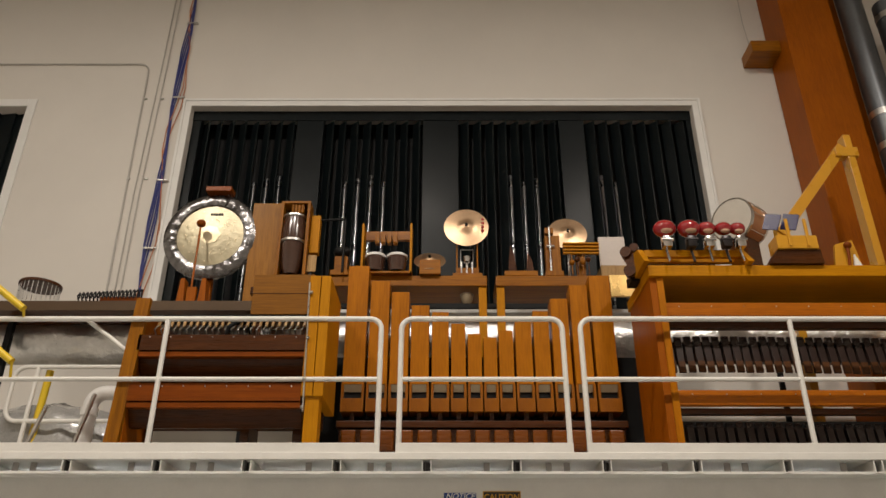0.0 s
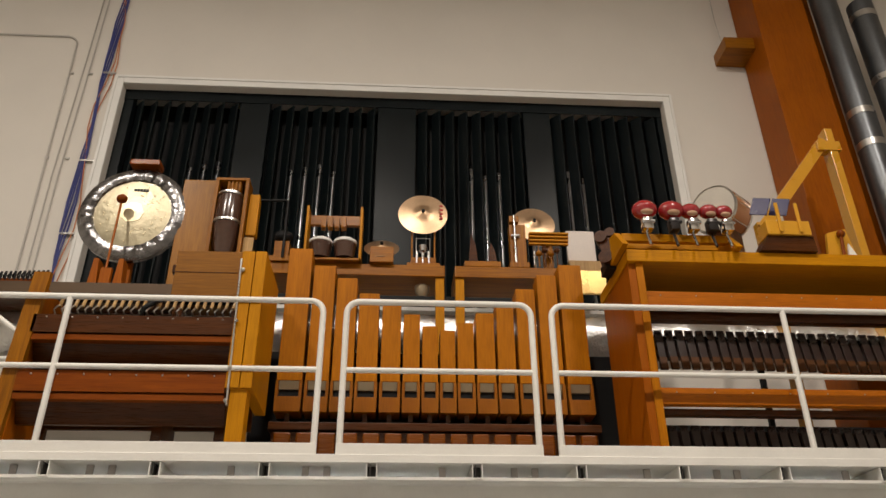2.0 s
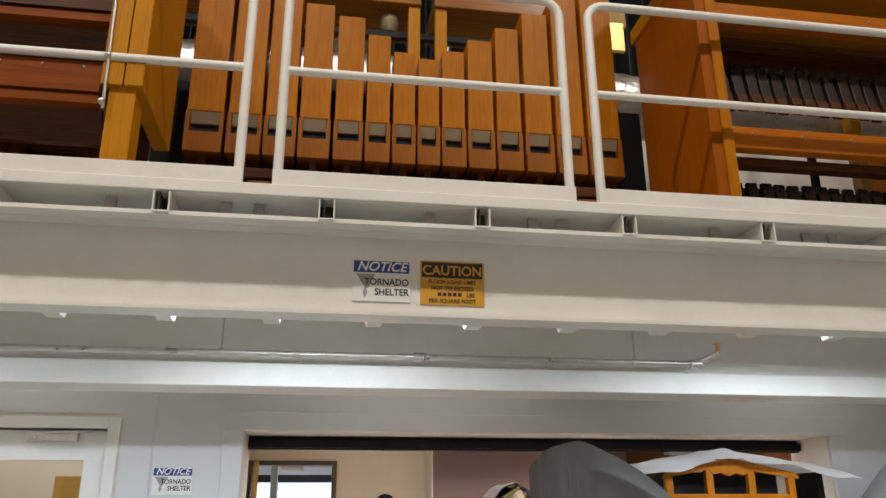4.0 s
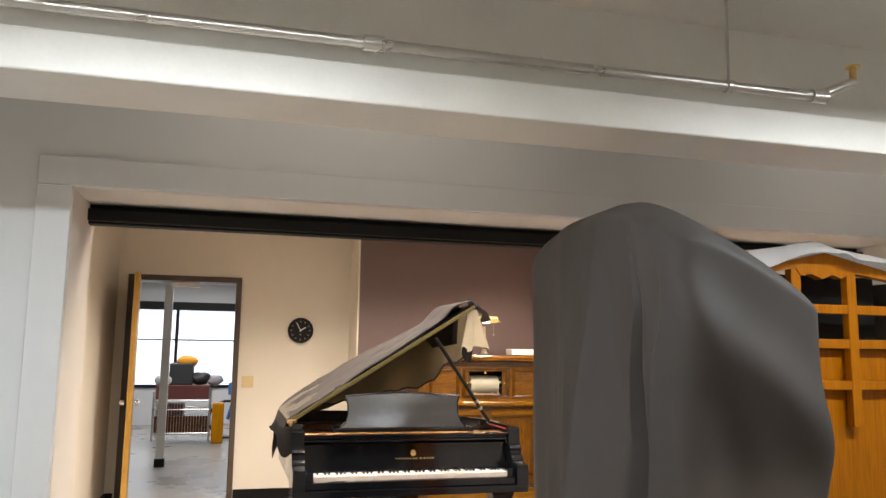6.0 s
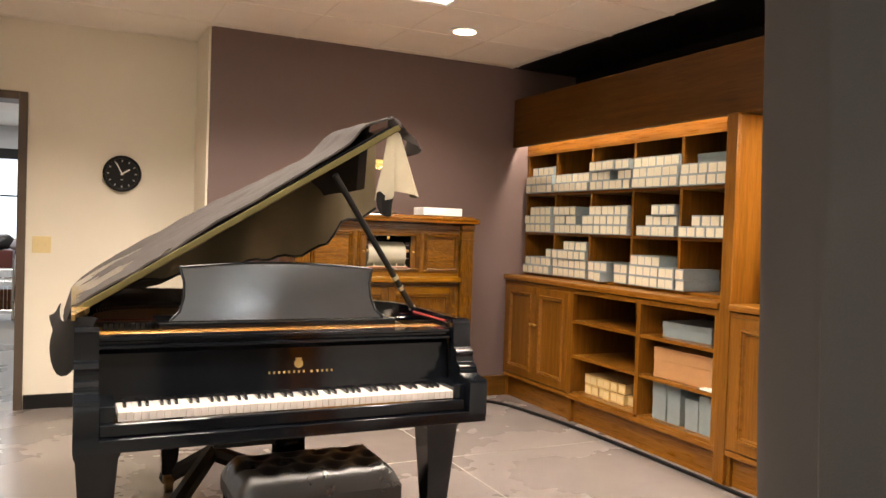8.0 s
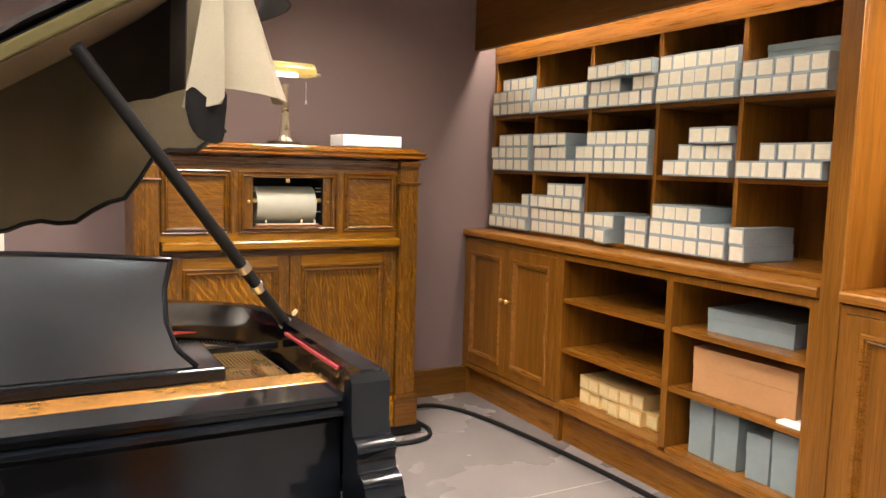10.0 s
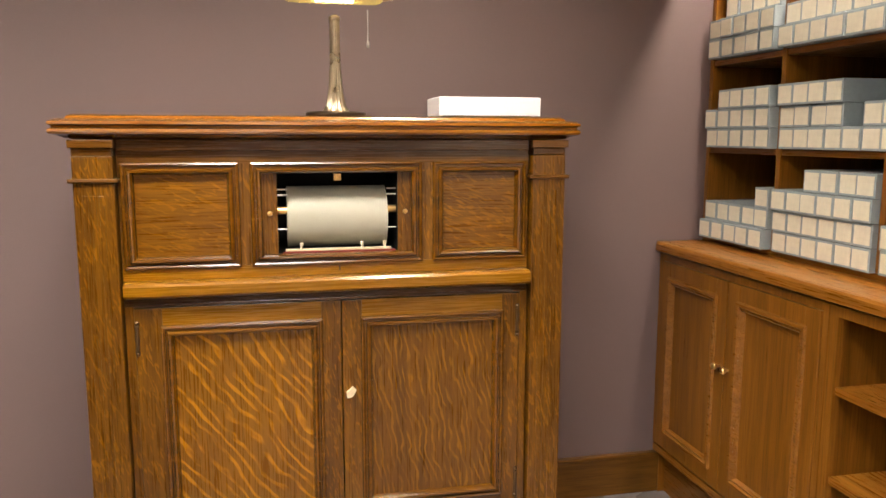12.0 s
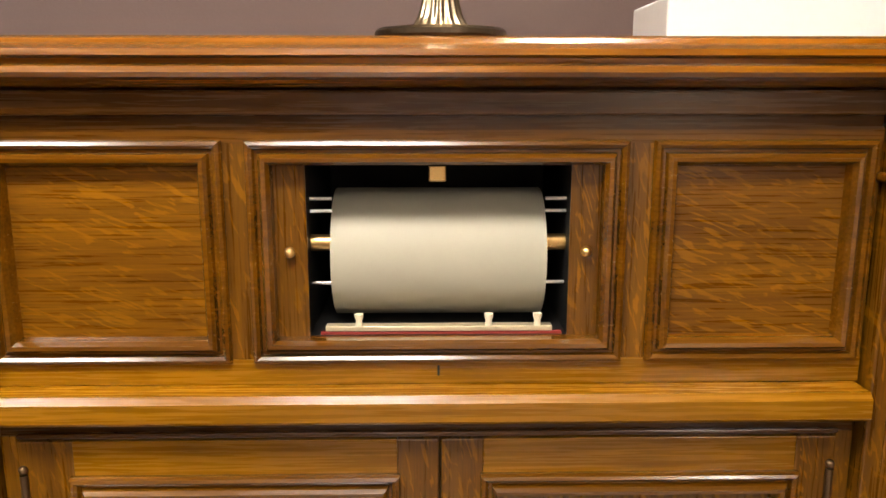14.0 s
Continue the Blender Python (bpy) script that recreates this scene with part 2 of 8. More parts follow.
CONCRETE = surface("polished concrete", (0.198, 0.174, 0.166), 0.27, grain=5, patch=0.9, vary=0.12, bump=0.0, coat=0.06, spec=0.38)
HALL_FLOOR = surface("hall concrete", (0.30, 0.29, 0.27), 0.3, grain=14, patch=1.3, vary=0.18, bump=0.03)
BLACK_LACQUER = surface("black piano lacquer", (0.004, 0.005, 0.007), 0.10, grain=50, patch=3, vary=0.2, bump=0.01, coat=0.15, spec=0.3)
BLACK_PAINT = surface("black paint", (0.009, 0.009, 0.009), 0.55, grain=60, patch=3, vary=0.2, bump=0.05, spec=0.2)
SHUTTER = surface("black shutter paint", (0.0045, 0.0075, 0.0085), 0.34, grain=40, patch=1.1, vary=0.35, bump=0.05, stretch=(1, 1, 0.15), spec=0.16)
COVER = surface("grey cloth cover", (0.056, 0.048, 0.043), 0.66, grain=500, patch=3, vary=0.18, bump=0.25, spec=0.28)
OAK = wood("honey oak", (0.22, 0.075, 0.014), (0.42, 0.165, 0.036), "z", 0.36)
OAK_X = wood("honey oak rails", (0.23, 0.078, 0.014), (0.44, 0.17, 0.036), "x", 0.36)
OAK_Y = wood("honey oak boards", (0.22, 0.09, 0.020), (0.43, 0.20, 0.052), "y", 0.36)
PIPE_WOOD = wood("orange pipe wood", (0.36, 0.116, 0.002), (0.60, 0.222, 0.003), "z", 0.42, contrast=0.7, coat=0.05, spec=0.12, pores=0.55)
RED_WOOD = wood("reddish cabinet wood", (0.17, 0.034, 0.006), (0.30, 0.074, 0.010), "x", 0.42, contrast=0.6, coat=0.08, spec=0.12, pores=0.6)
RED_WOOD_Z = wood("reddish upright wood", (0.30, 0.074, 0.004), (0.42, 0.120, 0.008), "z", 0.42, contrast=0.6, coat=0.06, spec=0.12, pores=0.6)
YELLOW_WOOD = wood("yellow pine", (0.46, 0.185, 0.004), (0.64, 0.285, 0.008), "z", 0.42, contrast=0.6, coat=0.06, spec=0.12, pores=0.5)
YELLOW_WOOD_X = wood("yellow pine boards", (0.46, 0.185, 0.004), (0.64, 0.285, 0.008), "x", 0.42, contrast=0.6, coat=0.06, spec=0.12, pores=0.5)
DARK_WOOD = wood("dark brown wood", (0.042, 0.012, 0.006), (0.11, 0.032, 0.012), "x", 0.30, spec=0.25, coat=0.15)
FOIL = surface("crinkled foil", (0.86, 0.85, 0.83), 0.33, 1.0, grain=26, patch=9, vary=0.12, bump=0.8, depth=0.012)
BRASS = surface("brass", (0.78, 0.52, 0.20), 0.28, 1.0, grain=80, patch=6, vary=0.15, bump=0.03)
STEEL = surface("bare steel", (0.62, 0.60, 0.57), 0.3, 1.0, grain=80, patch=6, vary=0.12, bump=0.04)

# ---------------------------------------------------------------- the setting
W0, W1 = 7.20, 7.62          # hall's back wall, front and rear face
CEIL = 2.69                  # listening room's ceiling
DECK = 2.74                  # mezzanine floor

bm = B()
box(bm, -9.0, 9.0, -6.0, W0, -0.2, 0.0)
structure("floor_hall", bm, HALL_FLOOR, "smooth grey sealed concrete hall floor", "floor")
bm = B()
box(bm, -9.2, 9.2, -6.2, 7.7, 9.6, 9.8)
structure("ceiling_hall", bm, WALL_HALL, "high pale painted ceiling of the hall", "ceiling")

# back wall of the hall with its openings: door, wide opening, shutter windows
bm = B()
for x0, x1, z0, z1 in (
        (-9.0, -2.33, 0.0, 2.06), (-1.39, -0.60, 0.0, 2.06), (3.28, 9.0, 0.0, 2.06),
        (-9.0, 9.0, 2.06, 4.60),
        (-4.98, -3.03, 4.60, 7.23), (2.87, 9.0, 4.60, 7.23), (-9.0, -8.6, 4.60, 7.23),
        (-9.0, 9.0, 7.23, 9.6)):
    box(bm, x0, x1, W0, W1, z0, z1)
structure("wall_north", bm, WALL_HALL, "tall cream painted hall wall above the mezzanine", "wall")
bm = B()
for x0, x1, z0, z1 in ((-9.0, -2.42, 0.0, 2.62), (-1.30, -0.72, 0.0, 2.62), (-2.42, -1.30, 2.15, 2.62), (-0.72, 3.40, 2.17, 2.62), (3.40, 9.0, 0.0, 2.62)):
    box(bm, x0, x1, W0 - 0.006, W0 - 0.002, z0, z1)
structure("wall_lower", bm, WALL_LOWER, "pale grey painted wall under the mezzanine", "wall")
for name, lim in (("wall_west", (-9.2, -9.0, -6.2, 7.7)), ("wall_east", (9.0, 9.2, -6.2, 7.7)), ("wall_south", (-9.0, 9.0, -6.2, -6.0))):
    bm = B()
    box(bm, *lim, -0.2, 9.6)
    structure(name, bm, WALL_HALL, "tall cream painted wall closing the hall", "wall")

# wide opening: flat white casing, a moulded lip, black folding-wall track
bm = B()
box(bm, -0.72, 3.40, W0 - 0.035, W0 - 0.006, 2.06, 2.17, 0.004)
box(bm, -0.72, -0.60, W0 - 0.035, W0 - 0.006, 0.0, 2.06, 0.004)
box(bm, 3.28, 3.40, W0 - 0.035, W0 - 0.006, 0.0, 2.06, 0.004)
structure("trim_opening", bm, WALL_LOWER, "flat pale grey casing round the wide opening", "trim")
bm = B()
box(bm, -0.60, 3.28, 7.50, 7.62, 1.985, 2.036, 0.004)
box(bm, -0.60, 3.28, 7.545, 7.575, 2.036, 2.058)
box(bm, -0.60, 3.28, 7.53, 7.59, 1.975, 1.985)
structure("trim_track", bm, BLACK_PAINT, "black steel folding wall track across the opening", "track")
bm = B()
box(bm, 2.28, 2.52, 7.515, 7.605, 1.955, 1.975, 0.003)
structure("trim_track_plate", bm, STEEL, "bare steel end plate under the track", "track plate")

# listening room
bm = B()
box(bm, -1.30, 4.40, W0, 12.2, -0.2, 0.0)
structure("floor_room", bm, CONCRETE, "polished mottled brown-grey concrete floor", "floor")
bm = B()
box(bm, -1.30, -1.10, W1, 12.4, 0.0, 2.9)
structure("wall_room_west", bm, BEIGE, "beige painted side wall", "wall")
bm = B()
for x0, x1, z0, z1 in ((-1.10, -0.95, 0.0, 2.9), (0.02, 1.20, 0.0, 2.9), (-0.95, 0.02, 2.15, 2.9)):
    box(bm, x0, x1, 12.2, 12.4, z0, z1)
structure("wall_room_beige", bm, BEIGE, "beige painted wall with a clock and doorway", "wall")
bm = B()
box(bm, 1.20, 4.40, 11.66, 12.4, 0.0, 2.9)
structure("wall_room_brown", bm, BROWN, "dark brown painted feature wall", "wall")
bm = B()
box(bm, 1.184, 1.198, 11.664, 12.2, 0.0, 2.69)
structure("trim_return", bm, BEIGE, "beige return of the stepped wall", "trim")
bm = B()
box(bm, 4.22, 4.40, W1, 11.66, 0.0, 2.9)
structure("wall_room_east", bm, BLACK_PAINT, "dark painted wall behind the fitted shelves", "wall")
bm = B()
box(bm, -1.10, -0.60, W1, W1 + 0.02, 0.0, 2.9)
box(bm, 3.28, 4.40, W1, W1 + 0.02, 0.0, 2.9)
box(bm, -0.60, 3.28, W1, W1 + 0.02, 2.06, 2.9)
structure("wall_room_south", bm, BEIGE, "beige painted inner face of the opening wall", "wall")

# suspended ceiling: tiles in a grid, holes left for the light panels
bm = B()
step, gx, gy = 0.594, 0.604, 9.20
lights = []
for i in range(-3, 6):
    for j in range(-3, 6):
        x0, x1 = gx + i * step + 0.008, gx + (i + 1) * step - 0.008
        y0, y1 = gy + j * step + 0.008, gy + (j + 1) * step - 0.008
        x0, x1, y0, y1 = max(x0, -1.10), min(x1, 3.60), max(y0, W1 + 0.02), min(y1, 12.2)
        if x1 - x0 < 0.03 or y1 - y0 < 0.03:
            continue
        if (i, j) in ((0, 1), (2, 1), (0, -2), (2, -2)):
            lights.append((x0, x1, y0, y1))
            continue
        box(bm, x0, x1, y0, y1, CEIL, CEIL + 0.016)
for i in range(-3, 7):
    x = gx + i * step
    if -1.1 < x < 3.6:
        box(bm, x - 0.012, x + 0.012, W1 + 0.02, 12.2, CEIL - 0.004, CEIL + 0.004)
for j in range(-3, 6):
    y = gy + j * step
    if W1 + 0.05 < y < 12.2:
        box(bm, -1.10, 3.60, y - 0.012, y + 0.012, CEIL - 0.0045, CEIL + 0.0035)
box(bm, -1.3, 4.4, W1, 12.4, 2.9, 3.0)
structure("ceiling", bm, TILE, "suspended ceiling of cream tiles in a grid", "ceiling")
bm = B()
box(bm, 3.60, 4.22, W1 + 0.02, 11.66, CEIL, CEIL + 0.02)
structure("ceiling_dark_strip", bm, BLACK_PAINT, "black ceiling strip above the fitted shelves", "ceiling")

# baseboards
bm = B()
box(bm, 0.08, 1.184, 12.186, 12.2, 0.0, 0.10, 0.003)
box(bm, -1.10, -1.02, 12.186, 12.2, 0.0, 0.10, 0.003)
structure("baseboard_beige", bm, BLACK_PAINT, "dark rubber baseboard along the beige wall", "baseboard")
bm = B()
box(bm, -1.10, -1.086, W1 + 0.02, 12.186, 0.0, 0.10, 0.003)
structure("baseboard_west", bm, BLACK_PAINT, "dark rubber baseboard along the side wall", "baseboard")
bm = B()
box(bm, 1.20, 3.66, 11.64, 11.66, 0.0, 0.15, 0.004)
box(bm, 1.20, 3.66, 11.632, 11.66, 0.15, 0.165, 0.004)
structure("baseboard_brown", bm, wood("brown oak baseboard", (0.105, 0.046, 0.018), (0.205, 0.095, 0.038), "x", 0.36), "tall oak baseboard along the brown wall", "baseboard")

# workshop seen through the far door
bm = B()
box(bm, -5.0, 4.4, 12.2, 20.2, -0.2, 0.0)
structure("floor_workshop", bm, HALL_FLOOR, "pale sealed floor of the workshop beyond", "floor")
bm = B()
box(bm, -5.0, 4.4, 12.4, 20.2, 2.75, 2.85)
structure("ceiling_workshop", bm, TILE, "white tiled ceiling of the workshop beyond", "ceiling")
bm = B()
box(bm, -5.2, -5.0, 12.4, 20.4, -0.2, 2.85)
box(bm, 2.6, 2.8, 12.4, 20.4, -0.2, 2.85)
box(bm, -5.0, 2.6, 20.2, 20.4, -0.2, 0.72)
box(bm, -5.0, 2.6, 20.2, 20.4, 2.30, 2.85)
structure("wall_workshop", bm, WALL_LOWER, "pale wall under the workshop windows", "wall")

# mezzanine
bm = B()
box(bm, -9.0, 9.0, 4.99, W0, DECK - 0.045, DECK - 0.004)
structure("floor_mezzanine", bm, WHITE_STEEL, "white painted steel mezzanine deck", "floor")
bm = B()
box(bm, -9.0, 9.0, 4.965, 4.99, DECK - 0.045, DECK + 0.002, 0.003)
structure("trim_deck_lip", bm, WHITE_STEEL, "white steel edge angle of the deck", "deck edge")
bm = B()
box(bm, -9.0, 9.0, 5.13, 5.145, 2.30, 2.604)
box(bm, -9.0, 9.0, 5.06, 5.22, 2.604, 2.612)
box(bm, -9.0, 9.0, 5.10, 5.22, 2.285, 2.30)
structure("trim_fascia", bm, WHITE_STEEL, "white painted steel edge beam of the mezzanine", "beam")
bm = B()
box(bm, -9.0, 9.0, 6.28, 6.56, 2.19, 2.31, 0.006)
box(bm, -9.0, 9.0, 6.40, 6.44, 2.31, 2.64)
structure("trim_beam", bm, WHITE_STEEL, "white painted steel beam under the deck", "beam")

# ---------------------------------------------------------------- hall: rails, deck edge, signs
def lettering(name, text, size, material, parent, place, turn=(90, 0, 0), align="CENTER", depth=0.0006, label="", shear=0.0, wide=1.0):
    """Words in the built-in font, as a mesh."""
    cu = bpy.data.curves.new(name, "FONT")
    cu.body, cu.size, cu.align_x, cu.extrude, cu.shear = text, size, align, depth, shear
    cu.offset = size * 0.016
    ob = bpy.data.objects.new(name, cu)
    scene.collection.objects.link(ob)
    bpy.context.view_layer.update()
    me = bpy.data.meshes.new_from_object(ob.evaluated_get(bpy.context.evaluated_depsgraph_get()))
    bpy.data.objects.remove(ob)
    me.materials.clear()
    me.materials.append(material)
    out = new(name, me)
    out.parent = parent
    out.matrix_local = pose(*place, *turn) @ Matrix.Diagonal((wide, 1, 1, 1))
    if label:
        out["label"] = label
    return out


RAIL_Y, RAIL_Z, MID_Z = 5.0, 3.697, 3.25


def guard_rail(x0, x1, posts, round_left, round_right, label):
    g = thing("guard_rail", ((x0 + x1) / 2, RAIL_Y, DECK), label, "railing", "guard rails along the mezzanine")
    cx = (x0 + x1) / 2
    a, b, zt, r = x0 - cx, x1 - cx, RAIL_Z - DECK, 0.08
    pts = []
    if round_left:
        pts += [(a, 0, 0)] + arc((a + r, zt - r), r, 180, 90, 6)
    else:
        pts += [(a, 0, zt)]
    if round_right:
        pts += arc((b - r, zt - r), r, 90, 0, 6) + [(b, 0, 0)]
    else:
        pts += [(b, 0, zt)]
    bm = B()
    tube(bm, pts, 0.0195, 12)
    part("top_rail", bm, WHITE_STEEL, g, smooth=True)
    bm = B()
    rod(bm, (a, 0.002, MID_Z - DECK), (b, 0.002, MID_Z - DECK), 0.0175)
    part("mid_rail", bm, WHITE_STEEL, g, smooth=True)
    for p in posts:
        bm = B()
        rod(bm, (p - cx, 0.0, 0.0), (p - cx, 0.0, zt), 0.0185)
        part("post", bm, WHITE_STEEL, g, smooth=True)
    bm = B()
    box(bm, a - 0.018, b + 0.018, -0.026, -0.020, 0.0, 0.066, 0.002)
    part("toe_board", bm, WHITE_STEEL, g)


guard_rail(-7.0, -0.49, (-5.11, -3.57, -2.03), False, True, "white painted tubular steel guard rail with a toe board")
guard_rail(-0.345, 0.805, (), True, True, "narrow white tubular steel gate section of the guard rail")
guard_rail(0.935, 7.2, (2.44, 3.95, 5.46), True, False, "white painted tubular steel guard rail with a toe board")

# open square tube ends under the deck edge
# near-black plate and rib carry the shade inside each open tube
TUBE_IN = surface("shaded tube inside", (0.05, 0.045, 0.04), 0.7)
first = thing("deck_tube", (-0.155, 5.0, 2.6125), "open end of a white square steel deck tube", "steel tube", "deck tubes")
s_, w_ = 0.030, 0.005
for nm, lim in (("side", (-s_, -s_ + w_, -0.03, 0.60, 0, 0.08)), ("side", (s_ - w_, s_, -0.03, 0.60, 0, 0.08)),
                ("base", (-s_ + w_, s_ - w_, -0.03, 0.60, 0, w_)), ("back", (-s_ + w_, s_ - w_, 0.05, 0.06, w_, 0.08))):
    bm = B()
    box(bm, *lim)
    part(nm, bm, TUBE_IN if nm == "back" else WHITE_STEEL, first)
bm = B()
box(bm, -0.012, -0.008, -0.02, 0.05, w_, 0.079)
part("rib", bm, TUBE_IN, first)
for k in list(range(-12, 0)) + list(range(1, 13)):
    copy_thing(first, pose(-0.155 + 0.594 * k, 5.0, 2.6125))
bm = B()
box(bm, -9.0, 9.0, 4.985, 5.059, 2.606, 2.611)
box(bm, -9.0, 9.0, 4.985, 4.988, 2.611, 2.622)
structure("trim_deck_ledge", bm, WHITE_STEEL, "thin white steel ledge under the deck tubes", "deck edge")
clip0 = None
for k in range(-5, 6):
    for dx in (0.22, 0.34) if k % 2 else (0.40,):
        x = -0.155 + 0.594 * k + dx
        if clip0 is None:
            bm = B()
            box(bm, -0.02, 0.02, 5.045, 5.06, 2.612, 2.69, 0.002)
            clip0 = solid("deck_clip", bm, surface("grey clip", (0.35, 0.33, 0.31), 0.5), "small grey clip under the deck edge", "clip", "deck clips")
            clip0.location.x = x
        else:
            copy_thing(clip0, pose(x, 0, 0))
# stiffeners under the edge beam
st0 = None
for k in range(-16, 17):
    m = pose(0.05 + 0.40 * k, 0, 0)
    if st0 is None:
        bm = B()
        prism(bm, [(-0.03, 2.285), (0.03, 2.285), (0.055, 2.36), (-0.055, 2.36)], 5.222, 5.30)
        st0 = solid("beam_stiffener", bm, WHITE_STEEL, "white steel wedge behind the edge beam", "bracket", "beam stiffeners")
        st0.matrix_world = m
    else:
        copy_thing(st0, m)

# strip light housings under the deck, added unseen above the lamps
FIXTURE = surface("white lamp housing", (0.78, 0.78, 0.77), 0.4, vary=0.04)
strip0 = None
for hx in (-5.2, -2.7, -0.2, 2.35):
    if strip0 is None:
        strip0 = thing("strip_light", (hx, 5.45, 2.404), "unseen white strip light added under the mezzanine deck", "strip light", "strip lights")
        bm = B()
        prism(bm, [(-0.08, 0.0), (0.08, 0.0), (0.05, 0.06), (-0.05, 0.06)], -0.62, 0.62, axis="x")
        part("housing", bm, FIXTURE, strip0)
        for x in (-0.5, 0.5):
            bm = B()
            rod(bm, (x, 0, 0.06), (x, 0, 0.29), 0.005, sides=8)
            part("hanger", bm, STEEL, strip0, smooth=True)
    else:
        copy_thing(strip0, pose(hx, 5.45, 2.404))

# signs on the edge beam
INK, SIGN_WHITE = surface("sign black", (0.015, 0.014, 0.013), 0.5), surface("sign white", (0.82, 0.81, 0.78), 0.45, vary=0.04)
SIGN_BLUE, SIGN_YELLOW = surface("sign blue", (0.03, 0.07, 0.28), 0.45), surface("sign yellow", (0.66, 0.33, 0.02), 0.45)
GREY_INK = surface("sign grey", (0.35, 0.35, 0.36), 0.5)


def notice_sign(base, label, w=0.222, h=0.165):
    s = thing("notice_sign", base, label, "sign", "shelter signs")
    bm = B()
    box(bm, 0, w, 0, 0.003, 0, h, 0.001)
    part("plate", bm, SIGN_WHITE, s)
    bm = B()
    box(bm, 0.003, w - 0.003, -0.0012, 0, h * 0.70, h - 0.003)
    part("blue_band", bm, SIGN_BLUE, s)
    lettering("heading", "NOTICE", 0.052, SIGN_WHITE, s, (w / 2, -0.0022, h * 0.745), shear=0.3)
    lettering("text_line", "TORNADO", 0.037, INK, s, (w - 0.005, -0.001, h * 0.40), align="RIGHT", wide=0.92)
    lettering("text_line", "SHELTER", 0.037, INK, s, (w - 0.005, -0.001, h * 0.16), align="RIGHT", wide=0.92)
    bm = B()
    prism(bm, [(0.012, h * 0.66), (0.088, h * 0.66), (0.070, h * 0.48), (0.066, h * 0.36), (0.052, h * 0.30), (0.058, h * 0.20), (0.046, h * 0.08), (0.040, h * 0.22), (0.046, h * 0.34), (0.030, h * 0.50)], -0.0014, 0)
    part("funnel_mark", bm, GREY_INK, s)
    return s


notice_sign((-0.045, 5.125, 2.345), "white and blue tornado shelter sign on the beam")
c = thing("caution_sign", (0.218, 5.125, 2.340), "yellow and black floor load caution sign", "sign")
bm = B()
box(bm, 0, 0.253, 0, 0.003, 0, 0.178, 0.001)
part("plate", bm, SIGN_YELLOW, c)
bm = B()
box(bm, 0.006, 0.247, -0.0012, 0, 0.110, 0.172)
part("black_band", bm, INK, c)
lettering("heading", "CAUTION", 0.055, SIGN_YELLOW, c, (0.1265, -0.0022, 0.121), wide=0.95)
for k, w in enumerate(("FLOOR LOAD LIMIT", "NOT TO EXCEED", "125 LBS", "PER SQUARE FOOT")):
    if k == 2:
        bm = B()
        for q in range(5):
            box(bm, 0.068 + q * 0.020, 0.082 + q * 0.020, -0.0012, 0, 0.036, 0.050)
        part("worn_text_line", bm, INK, c)
        lettering("text_line", "LBS", 0.0215, INK, c, (0.198, -0.001, 0.035))
    else:
        lettering("text_line", w, 0.0215, INK, c, (0.1265, -0.001, 0.086 - k * 0.0255))

# sprinkler pipe below the deck
p = thing("sprinkler_pipe", (0, 6.21, 2.345), "thin grey steel sprinkler pipe on hangers", "pipe")
bm = B()
tube(bm, [(-6.5, 0, 0), (1.82, 0, 0), (1.90, 0, 0.012), (2.01, -0.02, 0.06)], 0.016)
part("pipe", bm, STEEL, p, smooth=True)
for x in (-3.4, -0.65, 1.53):
    bm = B()
    rod(bm, (x, 0, 0.015), (x, 0, 0.352), 0.005, sides=8)
    rod(bm, (x - 0.012, 0, 0), (x + 0.012, 0, 0), 0.021)
    part("hanger", bm, STEEL, p, smooth=True)
for x in (-2.3, 0.35, 1.88):
    bm = B()
    rod(bm, (x - 0.03, 0, 0), (x + 0.03, 0, 0), 0.024)
    part("coupling", bm, STEEL, p, smooth=True)
bm = B()
rod(bm, (2.01, -0.02, 0.05), (2.01, -0.02, 0.11), 0.012)
rod(bm, (2.01, -0.02, 0.11), (2.01, -0.02, 0.115), 0.025)
part("sprinkler_head", bm, BRASS, p, smooth=True)
bm = B()
tube(bm, [(-2.30, 0, 0.0), (-2.34, -0.01, 0.05), (-2.34, -0.01, 0.09)], 0.012)
part("sprinkler_head", bm, STEEL, p, smooth=True)

# white door with a window, under the mezzanine
d = thing("door_workroom", (-2.33, W0, 0), "white painted door with a large glass pane", "door", kind="structure")
bm = B()
for lim in ((-0.07, 0.0, -0.02, 0.10, 0, 2.13), (0.94, 1.01, -0.02, 0.10, 0, 2.13), (0.0, 0.94, -0.02, 0.10, 2.06, 2.13)):
    box(bm, *lim, 0.004)
part("door_frame", bm, WHITE_TRIM, d)
bm = B()
for lim in ((0.004, 0.18, 0.02, 0.06, 0.01, 2.05), (0.82, 0.936, 0.02, 0.06, 0.01, 2.05), (0.18, 0.82, 0.02, 0.06, 1.88, 2.05), (0.18, 0.82, 0.02, 0.06, 0.01, 0.95)):
    box(bm, *lim, 0.002)
part("leaf", bm, WHITE_TRIM, d)
bm = B()
box(bm, 0.18, 0.82, 0.037, 0.043, 0.95, 1.88)
g_ = part("pane", bm, glass("door glass"), d)
g_.visible_shadow = False
bm = B()
box(bm, 0.50, 0.78, -0.03, 0.018, 1.985, 2.035, 0.006)
rod(bm, (0.62, -0.045, 2.03), (0.86, -0.012, 2.045), 0.008)
part("door_closer", bm, STEEL, d)
